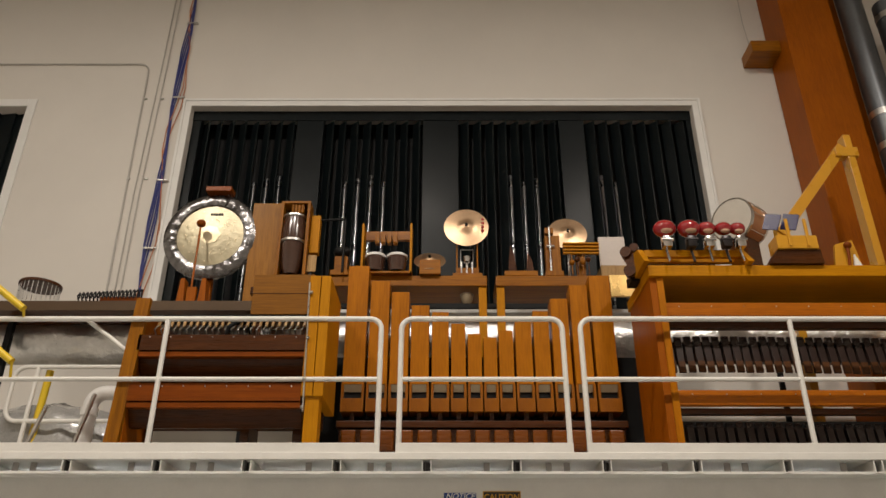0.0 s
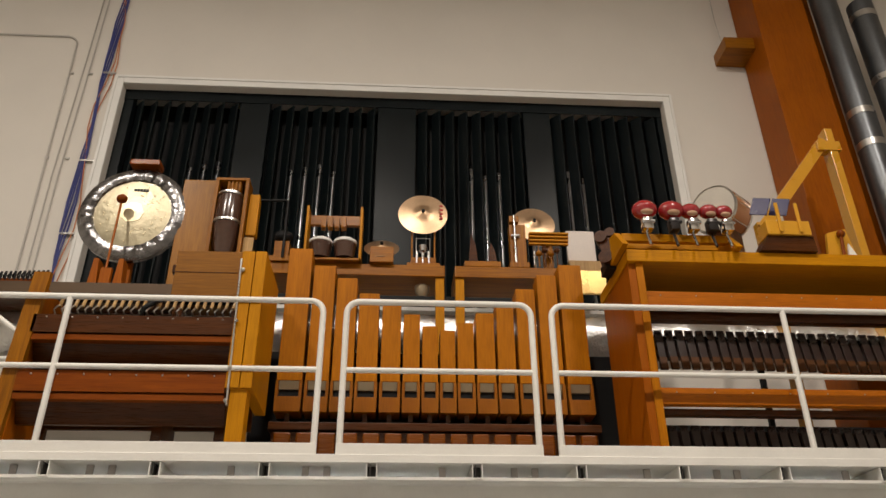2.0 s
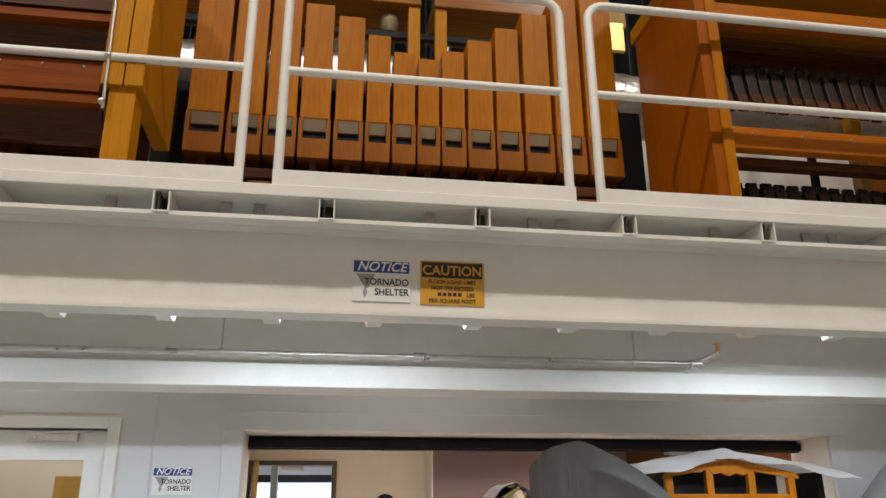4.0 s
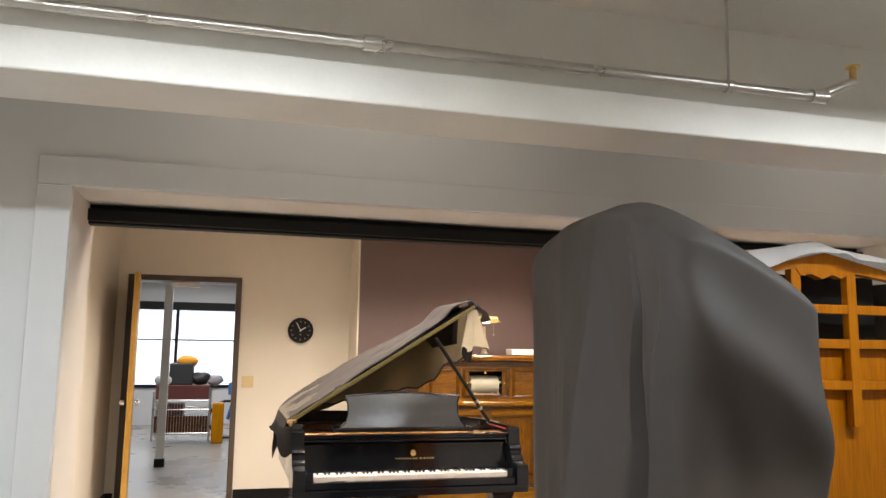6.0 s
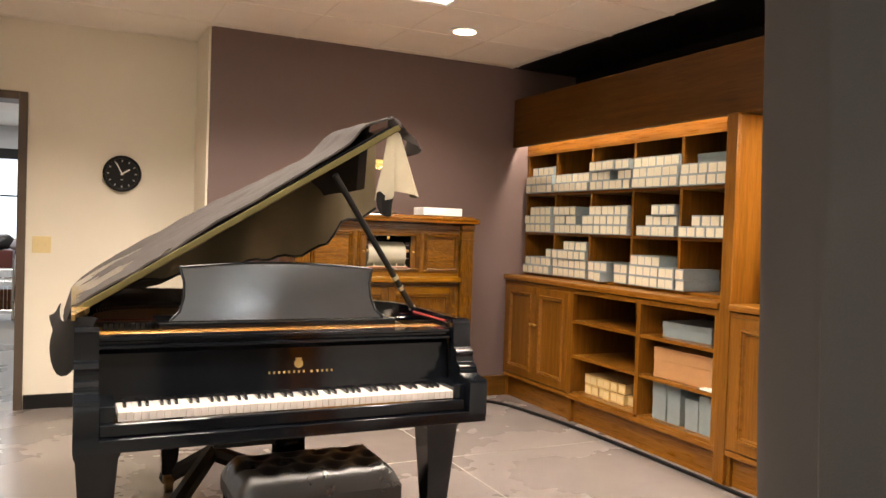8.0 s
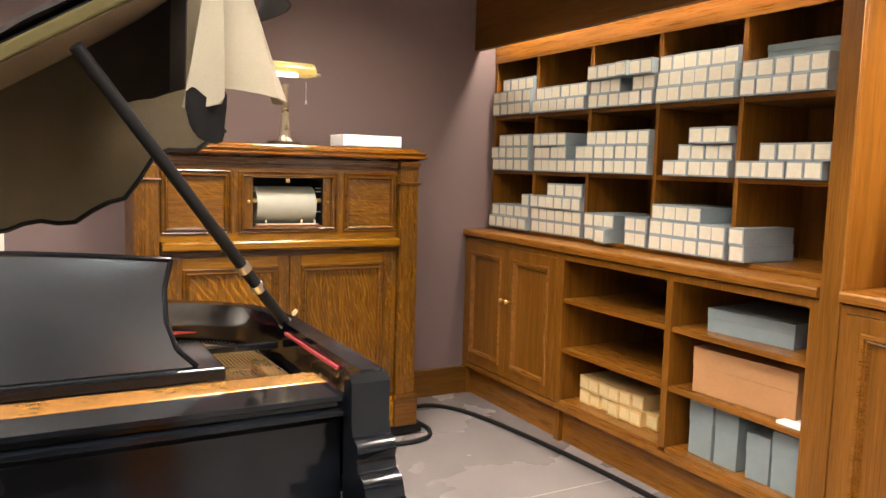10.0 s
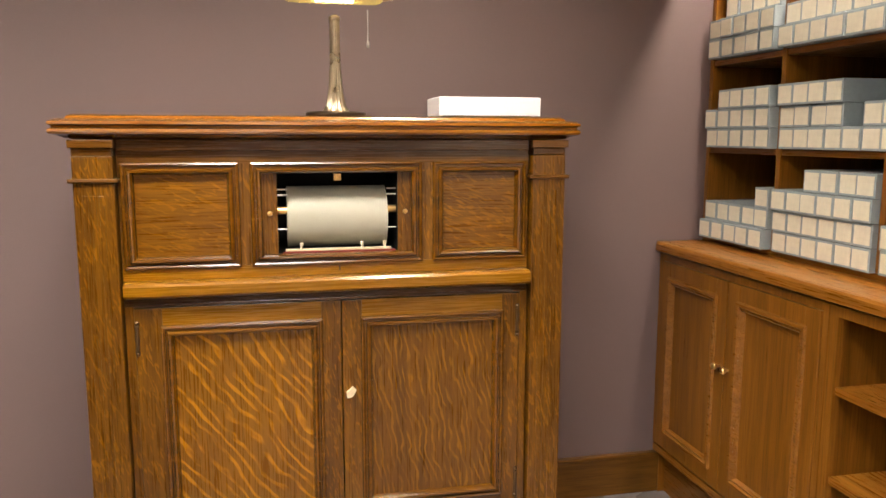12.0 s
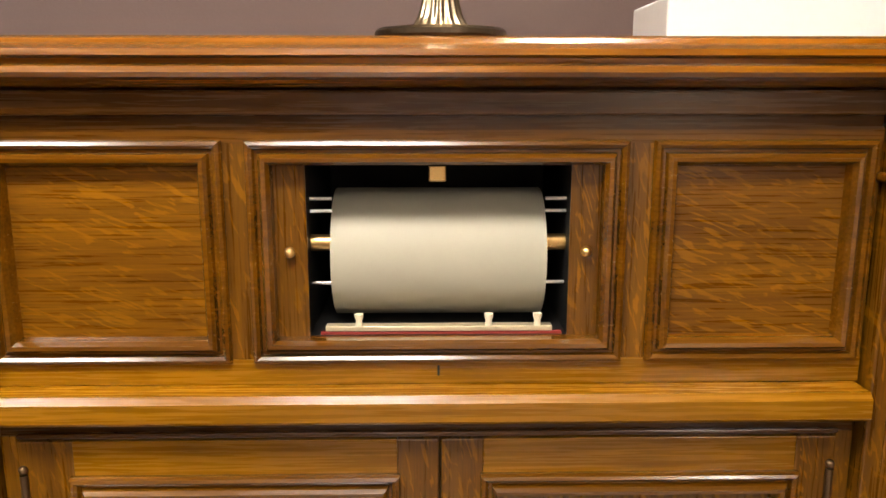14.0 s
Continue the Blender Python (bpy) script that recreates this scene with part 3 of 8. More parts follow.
# corridor behind that door
bm = B()
box(bm, -3.4, -1.32, 8.9, 9.0, 0, 2.7)
box(bm, -3.5, -3.4, W1, 9.0, 0, 2.7)
box(bm, -3.5, -1.32, W1, 9.0, 2.6, 2.7)
structure("wall_corridor", bm, BEIGE, "plain wall of the corridor behind the door", "wall")
bm = B()
box(bm, -3.4, -1.32, W0, 8.9, -0.1, -0.004)
structure("floor_corridor", bm, HALL_FLOOR, "floor of the corridor behind the door", "floor")
y_ = thing("yellow_case", (-1.86, 8.45, 0), "tall yellow wooden instrument case behind the door", "case")
bm = B()
for lim in ((-0.14, -0.08, -0.1, 0.2, 0, 1.84), (0.09, 0.15, -0.1, 0.2, 0, 1.84), (-0.08, 0.09, -0.1, 0.2, 1.68, 1.84), (-0.08, 0.09, -0.1, 0.2, 0, 0.9)):
    box(bm, *lim, 0.004)
part("case", bm, surface("bright yellow paint", (0.62, 0.36, 0.03), 0.45), y_)
bm = B()
box(bm, -0.08, 0.09, 0.05, 0.06, 0.9, 1.68)
part("dark_panel", bm, BLACK_PAINT, y_)
area_lamp("corridor_lamp", (-2.2, 8.2, 2.58), (0.6, 0.3), 8, NEUTRAL)
notice_sign((-1.105, W0 - 0.012, 1.685), "white and blue tornado shelter sign on the wall", 0.225, 0.155)
bm = B()
box(bm, -1.11, -0.85, W0 - 0.05, W0 - 0.006, 1.40, 1.575, 0.006)
solid("wall_box", bm, WHITE_TRIM, "shallow pale grey metal box on the wall", "wall box")
bm = B()
rod(bm, (-1.125, W0 - 0.012, 0), (-1.125, W0 - 0.012, 2.62), 0.007)
solid("conduit_low", bm, WALL_LOWER, "thin painted conduit running down the wall", "conduit", smooth=True)

# ---------------------------------------------------------------- shutters in the tall window
w1 = thing("window_1", (0, W0, 4.60), "wide opening filled with half-open black vertical shutters", "shutter window", kind="structure")
X0, X1, H = -3.03, 2.87, 2.63
bm = B()
for x0, x1, z0, z1 in ((X0 - 0.10, X0, -0.02, H + 0.10), (X1, X1 + 0.10, -0.02, H + 0.10), (X0, X1, H, H + 0.10)):
    box(bm, x0, x1, -0.022, 0.0, z0, z1, 0.004)
for x0, x1, z0, z1 in ((X0 - 0.10, X0 - 0.07, -0.02, H + 0.10), (X1 + 0.07, X1 + 0.10, -0.02, H + 0.10), (X0 - 0.07, X1 + 0.07, H + 0.07, H + 0.10)):
    box(bm, x0, x1, -0.034, -0.022, z0, z1, 0.003)
part("window_frame", bm, WHITE_TRIM, w1)
bm = B()
box(bm, X0 - 0.14, X1 + 0.14, -0.20, 0.05, -0.06, -0.021, 0.004)
box(bm, X0 - 0.10, X1 + 0.10, -0.03, 0.0, -0.16, -0.06, 0.004)
part("window_sill", bm, WHITE_TRIM, w1)
# black board stands in for the shade of the chamber behind
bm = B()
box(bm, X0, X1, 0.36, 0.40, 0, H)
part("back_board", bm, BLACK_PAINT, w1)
for m0, m1 in ((X0, X0 + 0.10), (-1.79, -1.47), (-0.30, 0.12), (1.30, 1.60), (X1 - 0.06, X1)):
    bm = B()
    box(bm, m0, m1, 0.10, 0.20, 0, H, 0.006)
    part("mullion", bm, SHUTTER, w1)
bm = B()
box(bm, X0, X1, 0.09, 0.099, H - 0.13, H)
part("head_rail", bm, SHUTTER, w1)
rng = random.Random(4)
for s0, s1 in ((X0 + 0.10, -1.79), (-1.47, -0.30), (0.12, 1.30), (1.60, X1 - 0.06)):
    n = 8
    wd = (s1 - s0) / n
    for k in range(n):
        bm = B()
        box(bm, -wd * 0.41, wd * 0.41, -0.011, 0.011, 0.0, H - 0.135, 0.007)
        ob = part("shutter_blade", bm, SHUTTER, w1)
        ob.matrix_local = pose(s0 + (k + 0.5) * wd, 0.14 + rng.uniform(-0.004, 0.004), 0, 0, 0, -42 + rng.uniform(-5, 5))
# metal pipes of the organ chamber, seen between the blades
TIN = surface("dull tin pipe", (0.50, 0.52, 0.55), 0.28, 1.0, grain=40, patch=3, vary=0.12, bump=0.02)
for s0, wd, gaps in ((-2.93, 0.1425, (5, 6, 7)), (-1.47, 0.14625, (2, 3, 4, 5)), (0.12, 0.1475, (4, 5, 6)), (1.60, 0.15125, (1, 2))):
    for g_k in gaps:
        bm = B()
        lathe(bm, [(0.016, 0.0), (0.030, 0.30), (0.030, 1.78 + 0.05 * math.sin(g_k * 2.1)), (0.026, 1.80 + 0.05 * math.sin(g_k * 2.1))], sides=16)
        part("chamber_pipe", bm, TIN, w1, "dull tin organ pipe behind the shutters", smooth=True).location = ((s0 + g_k * wd) * 1.021, 0.29, 0)
w2 = thing("window_2", (0, W0, 4.60), "second shutter opening with a white frame", "shutter window", kind="structure")
bm = B()
box(bm, -4.98, -4.88, -0.022, 0.0, -0.02, H + 0.10, 0.004)
box(bm, -8.6, -4.98, -0.022, 0.0, H, H + 0.10, 0.004)
part("window_frame", bm, WHITE_TRIM, w2)
for k in range(18):
    bm = B()
    box(bm, -0.106, 0.106, -0.016, 0.016, 0.0, H, 0.004)
    part("shutter_blade", bm, SHUTTER, w2).matrix_local = pose(-5.08 - 0.195 * k, 0.15, 0, 0, 0, -9)
# the same black stand-in for shade behind these blades
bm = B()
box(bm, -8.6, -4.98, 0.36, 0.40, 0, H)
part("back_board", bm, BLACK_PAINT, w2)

# conduits and cables on the wall
CONDUIT = surface("painted conduit", (0.50, 0.47, 0.43), 0.5, vary=0.06)
CABLE_BLUE, CABLE_ORANGE = surface("blue cable", (0.05, 0.06, 0.22), 0.45), surface("orange cable", (0.55, 0.20, 0.08), 0.5)
yc = W0 - 0.014
bm = B()
tube(bm, [(-8.5, yc, 7.86), (-3.75, yc, 7.86)] + [(-3.75 + 0.12 * math.sin(radians(a)), yc, 7.74 + 0.12 * math.cos(radians(a))) for a in (20, 45, 70, 90)] + [(-3.60, yc, 6.2), (-3.56, yc, 4.2)], 0.011, 8)
solid("wall_conduit", bm, CONDUIT, "thin painted conduit bent across the cream wall", "conduit", smooth=True)
for x, z in ((-3.50, 7.6), (-3.44, 7.6)):
    bm = B()
    tube(bm, [(x + 0.03, yc, 9.6), (x + 0.02, yc, z), (x, yc, 6.0), (x + 0.02, yc, 4.2)], 0.008, 8)
    solid("wall_conduit", bm, CONDUIT, "thin painted conduit running up the wall", "conduit", "upright conduits", smooth=True)
for x in (-3.60, -3.40):
    for z in (6.22, 7.33):
        bm = B()
        box(bm, x - 0.02, x + 0.02, W0 - 0.022, W0, z, z + 0.02)
        solid("conduit_clip", bm, STEEL, "small metal conduit clip on the wall", "clip", "conduit clips")
bund = thing("cable_bundle", (-3.2, W0, 4.2), "bundle of blue and orange cables tied to the wall", "cables")
rng = random.Random(8)
for k in range(7):
    bm = B()
    pts = []
    for q in range(19):
        z = q * 0.3
        sag = 0.05 * math.sin(q * 0.9 + k * 0.7) * (0.3 + 0.7 * abs(math.sin(q * math.pi / 6)))
        pts.append((0.012 * (k - 3) + sag * (0.7 if k < 5 else 1.5) - 0.03 * math.sin(z / 5.4 * 3.1), -0.02 - 0.004 * (k % 3), z))
    tube(bm, pts, 0.0085 if k < 5 else 0.006, 6)
    part("cable", bm, CABLE_BLUE if k < 5 else CABLE_ORANGE, bund, smooth=True)
for z in (1.15, 2.0, 3.15, 4.3):
    bm = B()
    box(bm, -0.07, 0.07, -0.036, 0, z - 0.012, z + 0.012, 0.004)
    part("cable_clip", bm, STEEL, bund)

# tall wooden wind trunk and big metal pipes
DARK_METAL = surface("dark zinc pipe", (0.16, 0.17, 0.18), 0.38, 0.85, grain=40, patch=2, vary=0.18, bump=0.04)
t_ = thing("tall_wooden_case", (4.22, 6.95, DECK), "tall reddish wooden wind trunk against the wall", "wooden case")
bm = B()
box(bm, -0.30, 0.30, -0.24, 0.24, 0, 6.8, 0.008)
part("trunk", bm, RED_WOOD_Z, t_)
bm = B()
box(bm, 0.302, 0.46, -0.10, 0.22, 0, 6.0, 0.006)
part("side_board", bm, RED_WOOD_Z, t_)
bm = B()
box(bm, 3.58, 3.92, W0 - 0.32, W0, 7.79, 7.95, 0.006)
solid("trunk_bracket", bm, OAK_X, "short wooden bracket holding the trunk to the wall", "bracket")
bm = B()
tube(bm, [(3.66, 7.08, 7.95), (3.64, 7.1, 8.4), (3.66, 7.12, 9.6)], 0.006, 6)
solid("thin_cable", bm, CONDUIT, "thin pale cable hanging down the wall", "cable", smooth=True)


def organ_pipe(base, r, h, bands, label):
    g = thing("organ_pipe", base, label, "organ pipe", "large metal pipes")
    bm = B()
    lathe(bm, [(r * 0.5, 0), (r, 0.5), (r, h)], sides=32)
    part("pipe_body", bm, DARK_METAL, g, smooth=True)
    for z in bands:
        bm = B()
        lathe(bm, [(r + 0.001, z - 0.04), (r + 0.006, z - 0.038), (r + 0.006, z + 0.038), (r + 0.001, z + 0.04)], sides=32)
        part("band", bm, STEEL, g, "bright metal band", smooth=True)


organ_pipe((4.72, 6.66, DECK), 0.135, 6.8, (3.55, 3.95), "tall dark zinc organ pipe with a bright band")
organ_pipe((5.10, 6.62, DECK), 0.135, 5.5, (5.3, 4.4), "dark zinc organ pipe with a slotted top")
organ_pipe((5.46, 6.60, DECK), 0.135, 5.0, (4.6,), "dark zinc organ pipe behind the others")

# foil-wrapped wind duct behind the instruments
dct = thing("foil_duct", (0, 6.34, 3.99), "large wind duct wrapped in crinkled silver foil", "duct")
for x0, x1 in ((-6.5, -2.6), (-2.6, 0.1), (0.1, 2.9), (2.9, 6.5)):
    bm = B()
    n = int((x1 - x0) / 0.04)
    lathe(bm, [(0.20 + 0.008 * noise.noise((x0 + q * 0.3, 0, 0)), x0 + (x1 - x0) * q / n) for q in range(n + 1)], axis="X", sides=40)
    for v in bm.verts:
        k = 0.012 * noise.noise(v.co * 9) + 0.012 * noise.noise(v.co * 23)
        v.co.y *= 1 + k * 4
        v.co.z *= 1 + k * 4
    part("duct_length", bm, FOIL, dct, smooth=True)
for x in (-5.0, -2.6, 0.1, 2.9, 5.0):
    bm = B()
    box(bm, x - 0.02, x + 0.02, -0.02, 0.02, DECK - 3.99, -0.19, 0.003)
    part("duct_leg", bm, BLACK_PAINT, dct)

# ---------------------------------------------------------------- wooden organ pipes on their chest
rank = [(-0.85, 0.18, 4.45), (-0.655, 0.165, 4.31), (-0.48, 0.155, 4.21), (-0.315, 0.155, 4.09), (-0.145, 0.145, 4.03), (0.01, 0.125, 3.93), (0.145, 0.118, 3.84),
        (0.272, 0.115, 3.81), (0.395, 0.125, 3.87), (0.53, 0.14, 3.95), (0.68, 0.135, 4.04), (0.83, 0.15, 4.15), (0.995, 0.155, 4.27), (1.165, 0.18, 4.36)]
LIP = surface("grey pipe lip", (0.36, 0.29, 0.19), 0.5, 0.3)
PIPE_FOOT = wood("darker pipe feet", (0.22, 0.065, 0.006), (0.40, 0.140, 0.012), "z", 0.35, contrast=0.6)
for x, w, top in rank:
    g = thing("wooden_organ_pipe", (x + w / 2, 5.70, 3.13), "square orange-varnished wooden organ pipe with a mouth", "organ pipe", "wooden organ pipes")
    h, a = top - 3.13, w / 2
    bm = B()
    box(bm, -a + 0.004, a - 0.004, 0.0, 0.17, 0.29, h, 0.005)
    part("pipe_body", bm, PIPE_WOOD, g)
    bm = B()
    for lim in ((-a, -a + 0.02, 0.0, 0.17, 0.10, 0.29), (a - 0.02, a, 0.0, 0.17, 0.10, 0.29), (-a + 0.02, a - 0.02, 0.05, 0.17, 0.10, 0.29)):
        box(bm, *lim)
    box(bm, -a + 0.002, a - 0.002, -0.012, 0.17, 0.07, 0.175, 0.003)
    part("pipe_foot", bm, PIPE_FOOT, g)
    bm = B()
    prism(bm, [(0.004, 0.292), (0.05, 0.292), (0.05, 0.235), (0.03, 0.235)], -a + 0.022, a - 0.022, axis="x")
    part("lip", bm, LIP, g, "grey metal lip of the mouth")
    # thin black sheet gives the mouth opening its shade
    bm = B()
    box(bm, -a + 0.02, a - 0.02, 0.046, 0.0495, 0.175, 0.235)
    part("mouth", bm, BLACK_PAINT, g)
    bm = B()
    rod(bm, (0, 0.085, h), (0, 0.085, h + 0.022), 0.018, 0.024)
    part("stopper_knob", bm, YELLOW_WOOD, g, smooth=True)
    bm = B()
    box(bm, -0.016, 0.016, 0.04, 0.075, 0.0, 0.07)
    part("tip", bm, DARK_WOOD, g)
ch = thing("wind_chest", (0.25, 5.78, DECK), "long dark reddish wind chest with valve boxes", "wind chest")
bm = B()
box(bm, -1.30, 1.32, 0.16, 0.175, 0.0, 0.98, 0.002)
part("back_board", bm, BLACK_PAINT, ch, "black painted back board")
bm = B()
box(bm, -1.12, 1.12, -0.10, 0.25, 0.335, 0.388, 0.006)
part("chest_top", bm, DARK_WOOD, ch)
bm = B()
box(bm, -1.10, 1.10, -0.06, 0.25, 0.04, 0.33, 0.004)
part("chest_body", bm, DARK_WOOD, ch)
VALVE = wood("dark valve box wood", (0.13, 0.034, 0.006), (0.29, 0.085, 0.012), "x", 0.25, contrast=0.7, coat=0.4)
for k in range(15):
    bm = B()
    box(bm, -0.056, 0.056, -0.135, -0.062, 0.15, 0.31, 0.012)
    part("valve_box", bm, VALVE, ch).location = (-1.02 + 0.1457 * k, 0, 0)
for x in (-1.05, 1.05):
    bm = B()
    box(bm, x - 0.03, x + 0.03, 0.0, 0.08, 0, 0.04)
    part("leg", bm, DARK_WOOD, ch)

# ---------------------------------------------------------------- left trap cabinet
cb = thing("action_cabinet", (-1.6, 5.02, DECK), "open wooden organ action cabinet with slanted boards", "organ cabinet")
X = lambda v: v + 1.6
Z = lambda v: v - DECK
bm = B()
prism(bm, [(X(-2.345), 0), (X(-2.250), 0), (X(-2.195), Z(3.87)), (X(-2.295), Z(3.87))], 0.0, 0.04)
part("side_plank", bm, OAK, cb)
bm = B()
box(bm, X(-2.30), X(-2.235), 0.041, 0.50, 0, Z(3.80), 0.004)
part("side_board", bm, RED_WOOD_Z, cb)
bm = B()
box(bm, X(-1.00), X(-0.90), 0.0, 0.12, 0, Z(3.16), 0.004)
part("corner_post", bm, YELLOW_WOOD, cb)
bm = B()
box(bm, X(-1.03), X(-0.95), -0.02, 0.02, Z(3.13), Z(4.04), 0.004)
box(bm, X(-0.945), X(-0.875), -0.02, 0.55, Z(3.13), Z(4.04), 0.004)
part("corner_box", bm, YELLOW_WOOD, cb)
bm = B()
rod(bm, (X(-1.005), -0.026, Z(3.02)), (X(-1.03), -0.026, Z(3.98)), 0.007)
for z in (3.05, 3.25, 3.55, 3.9):
    ball(bm, (X(-1.012), -0.03, Z(z)), 0.014)
part("tie_rod", bm, STEEL, cb, smooth=True)
for nm, mt, outline in (
        ("upper_board", DARK_WOOD, [(0.0, Z(3.47)), (0.0, Z(3.585)), (0.06, Z(3.60)), (0.08, Z(3.47))]),
        ("light_rail", RED_WOOD, [(0.01, Z(3.425)), (0.01, Z(3.462)), (0.07, Z(3.462)), (0.07, Z(3.425))]),
        ("upper_slope", DARK_WOOD, [(0.07, Z(3.43)), (0.10, Z(3.43)), (0.22, Z(3.25)), (0.19, Z(3.25))]),
        ("lower_board", RED_WOOD, [(-0.01, Z(3.10)), (-0.01, Z(3.225)), (0.05, Z(3.24)), (0.07, Z(3.10))]),
        ("lower_rail", RED_WOOD, [(0.0, Z(3.055)), (0.0, Z(3.092)), (0.06, Z(3.092)), (0.06, Z(3.055))]),
        ("lower_slope", DARK_WOOD, [(0.05, Z(3.06)), (0.08, Z(3.06)), (0.15, Z(2.94)), (0.12, Z(2.94))])):
    bm = B()
    prism(bm, outline, X(-2.23), X(-1.032), axis="x")
    part(nm, bm, mt, cb)
    if nm.endswith("board"):
        for k in range(8):
            bm = B()
            zc = sum(o[1] for o in outline[:2]) / 2
            ball(bm, (X(-2.15) + 0.15 * k, outline[0][0] - 0.001, zc + 0.04), 0.006, u=8, v=6)
            part("screw", bm, STEEL, cb, smooth=True)
bm = B()
box(bm, X(-2.24), X(-0.94), 0.45, 0.47, Z(3.0), Z(3.60))
part("back_board", bm, DARK_WOOD, cb)
bm = B()
box(bm, X(-2.22), X(-1.03), 0.14, 0.20, Z(3.60), Z(3.625))
part("rod_rail", bm, DARK_WOOD, cb)
PEG = wood("pale pegs", (0.42, 0.26, 0.14), (0.62, 0.42, 0.24), "z", 0.5)
for k in range(24):
    x = X(-2.16) + 0.047 * k
    bm = B()
    rod(bm, (x, 0.15, Z(3.70)), (x + 0.006, 0.17, Z(3.78)), 0.011, sides=8)
    part("peg", bm, PEG, cb, smooth=True)
    bm = B()
    tube(bm, [(x, 0.13, Z(3.63)), (x - 0.008, 0.10, Z(3.66)), (x + 0.008, 0.11, Z(3.69)), (x, 0.15, Z(3.71))], 0.006, 6)
    part("clip", bm, STEEL, cb, smooth=True)
bm = B()
box(bm, X(-2.20), X(-1.03), 0.20, 0.25, Z(3.775), Z(3.815), 0.004)
part("steel_bar", bm, BLACK_PAINT, cb)
bm = B()
tube(bm, [(X(-1.50), 0.20, Z(3.80)), (X(-1.56), 0.12, Z(3.74)), (X(-1.62), 0.10, Z(3.68)), (X(-1.64), 0.14, Z(3.62))], 0.018)
part("hose", bm, BLACK_PAINT, cb, smooth=True)
for x in (-2.2, -1.1):
    bm = B()
    box(bm, X(x) - 0.02, X(x) + 0.02, 0.40, 0.44, 0, Z(3.0))
    part("back_leg", bm, DARK_WOOD, cb)

bx = thing("wooden_box", (-1.27, 5.25, 3.82), "plain brown wooden box with a front seam", "box")
bm = B()
box(bm, -0.235, 0.235, -0.03, 0.30, 0.0, 0.33, 0.004)
part("box_body", bm, wood("brown box wood", (0.20, 0.075, 0.022), (0.33, 0.14, 0.045), "x", 0.4, contrast=0.6), bx)
bm = B()
box(bm, -0.27, -0.237, 0.02, 0.20, 0.19, 0.25, 0.004)
part("end_block", bm, DARK_WOOD, bx)
bm = B()
box(bm, -0.237, 0.237, -0.033, -0.03, 0.168, 0.172)
part("seam", bm, DARK_WOOD, bx)
bm = B()
for x in (-1.45, -1.08):
    box(bm, x - 0.03, x + 0.03, 5.24, 5.52, DECK, 3.82)
solid("box_stand", bm, DARK_WOOD, "dark wooden uprights carrying the box", "stand")

# long dark shelf for the small percussion
sh = thing("instrument_shelf", (-2.6, 5.95, DECK), "long dark steel-edged shelf on posts", "shelf")
bm = B()
box(bm, -3.4, 1.15, -0.25, 0.45, 1.355, 1.38)
part("shelf_board", bm, DARK_WOOD, sh)
bm = B()
box(bm, -3.4, 1.15, -0.262, -0.25, 1.30, 1.385, 0.002)
part("shelf_edge", bm, surface("brown steel edge", (0.10, 0.062, 0.034), 0.4, 0.4), sh)
for x in (-3.2, -1.2, 0.9):
    bm = B()
    box(bm, x - 0.025, x + 0.025, 0.1, 0.15, 0, 1.355)
    part("shelf_post", bm, BLACK_PAINT, sh)
SHZ = DECK + 1.38

# ---------------------------------------------------------------- gong with its beater
GONG = surface("hammered bronze", (0.52, 0.46, 0.32), 0.40, 1.0, grain=22, patch=5, vary=0.22, bump=0.55, depth=0.006)
GONG_RIM = surface("dark gong rim", (0.30, 0.29, 0.29), 0.25, 1.0, grain=16, patch=9, vary=0.5, bump=0.7, depth=0.01)
GONG_EYE = surface("bright gong centre", (0.78, 0.68, 0.46), 0.42, 1.0, grain=40, patch=8, vary=0.12, bump=0.2)
gg = thing("gong", (-2.16, 5.98, SHZ), "large hammered bronze gong with a dark rim on a wooden stand", "gong")
gz, gr = 4.885 - SHZ, 0.425
bm = B()
lathe(bm, [(0.302, 0.004), (0.31, -0.010), (0.345, -0.018), (0.39, -0.012), (gr, 0.012), (gr - 0.004, 0.06), (0.30, 0.05)], (0, 0, gz), "Y", 64)
for v in bm.verts:
    a = math.atan2(v.co.z - gz, v.co.x)
    if v.co.y < 0.0:
        v.co.y += 0.006 * math.sin(a * 26) + 0.004 * math.sin(a * 41)
part("rim", bm, GONG_RIM, gg, "dark rippled rim", smooth=True)
bm = B()
lathe(bm, [(0.001, -0.018), (0.10, -0.014), (0.22, -0.006), (0.30, 0.004), (0.30, 0.02), (0.001, 0.02)], (0, 0, gz), "Y", 64)
part("face", bm, GONG, gg, smooth=True)
bm = B()
lathe(bm, [(0.001, -0.0205), (0.095, -0.0175), (0.095, -0.012), (0.001, -0.012)], (0, 0, gz), "Y", 7)
part("centre_patch", bm, GONG_EYE, gg)
rng = random.Random(11)
for k in range(60):
    a, r = rng.uniform(0, 6.28), rng.uniform(0.13, 0.27)
    bm = B()
    ball(bm, (r * math.cos(a), -0.012 + 0.03 * (r - 0.13), gz + r * math.sin(a)), 0.007, (1, 0.4, 1), 6, 4)
    part("hammer_mark", bm, GONG_EYE, gg, smooth=True)
bm = B()
for k in range(5):
    box(bm, -0.02 + 0.024 * k, -0.002 + 0.024 * k, -0.013, -0.008, gz + 0.20, gz + 0.222)
part("maker_mark", bm, INK, gg)
bm = B()
box(bm, -0.09, 0.15, -0.05, 0.08, gz + gr + 0.015, gz + gr + 0.065, 0.006)
part("top_block", bm, RED_WOOD, gg)
bm = B()
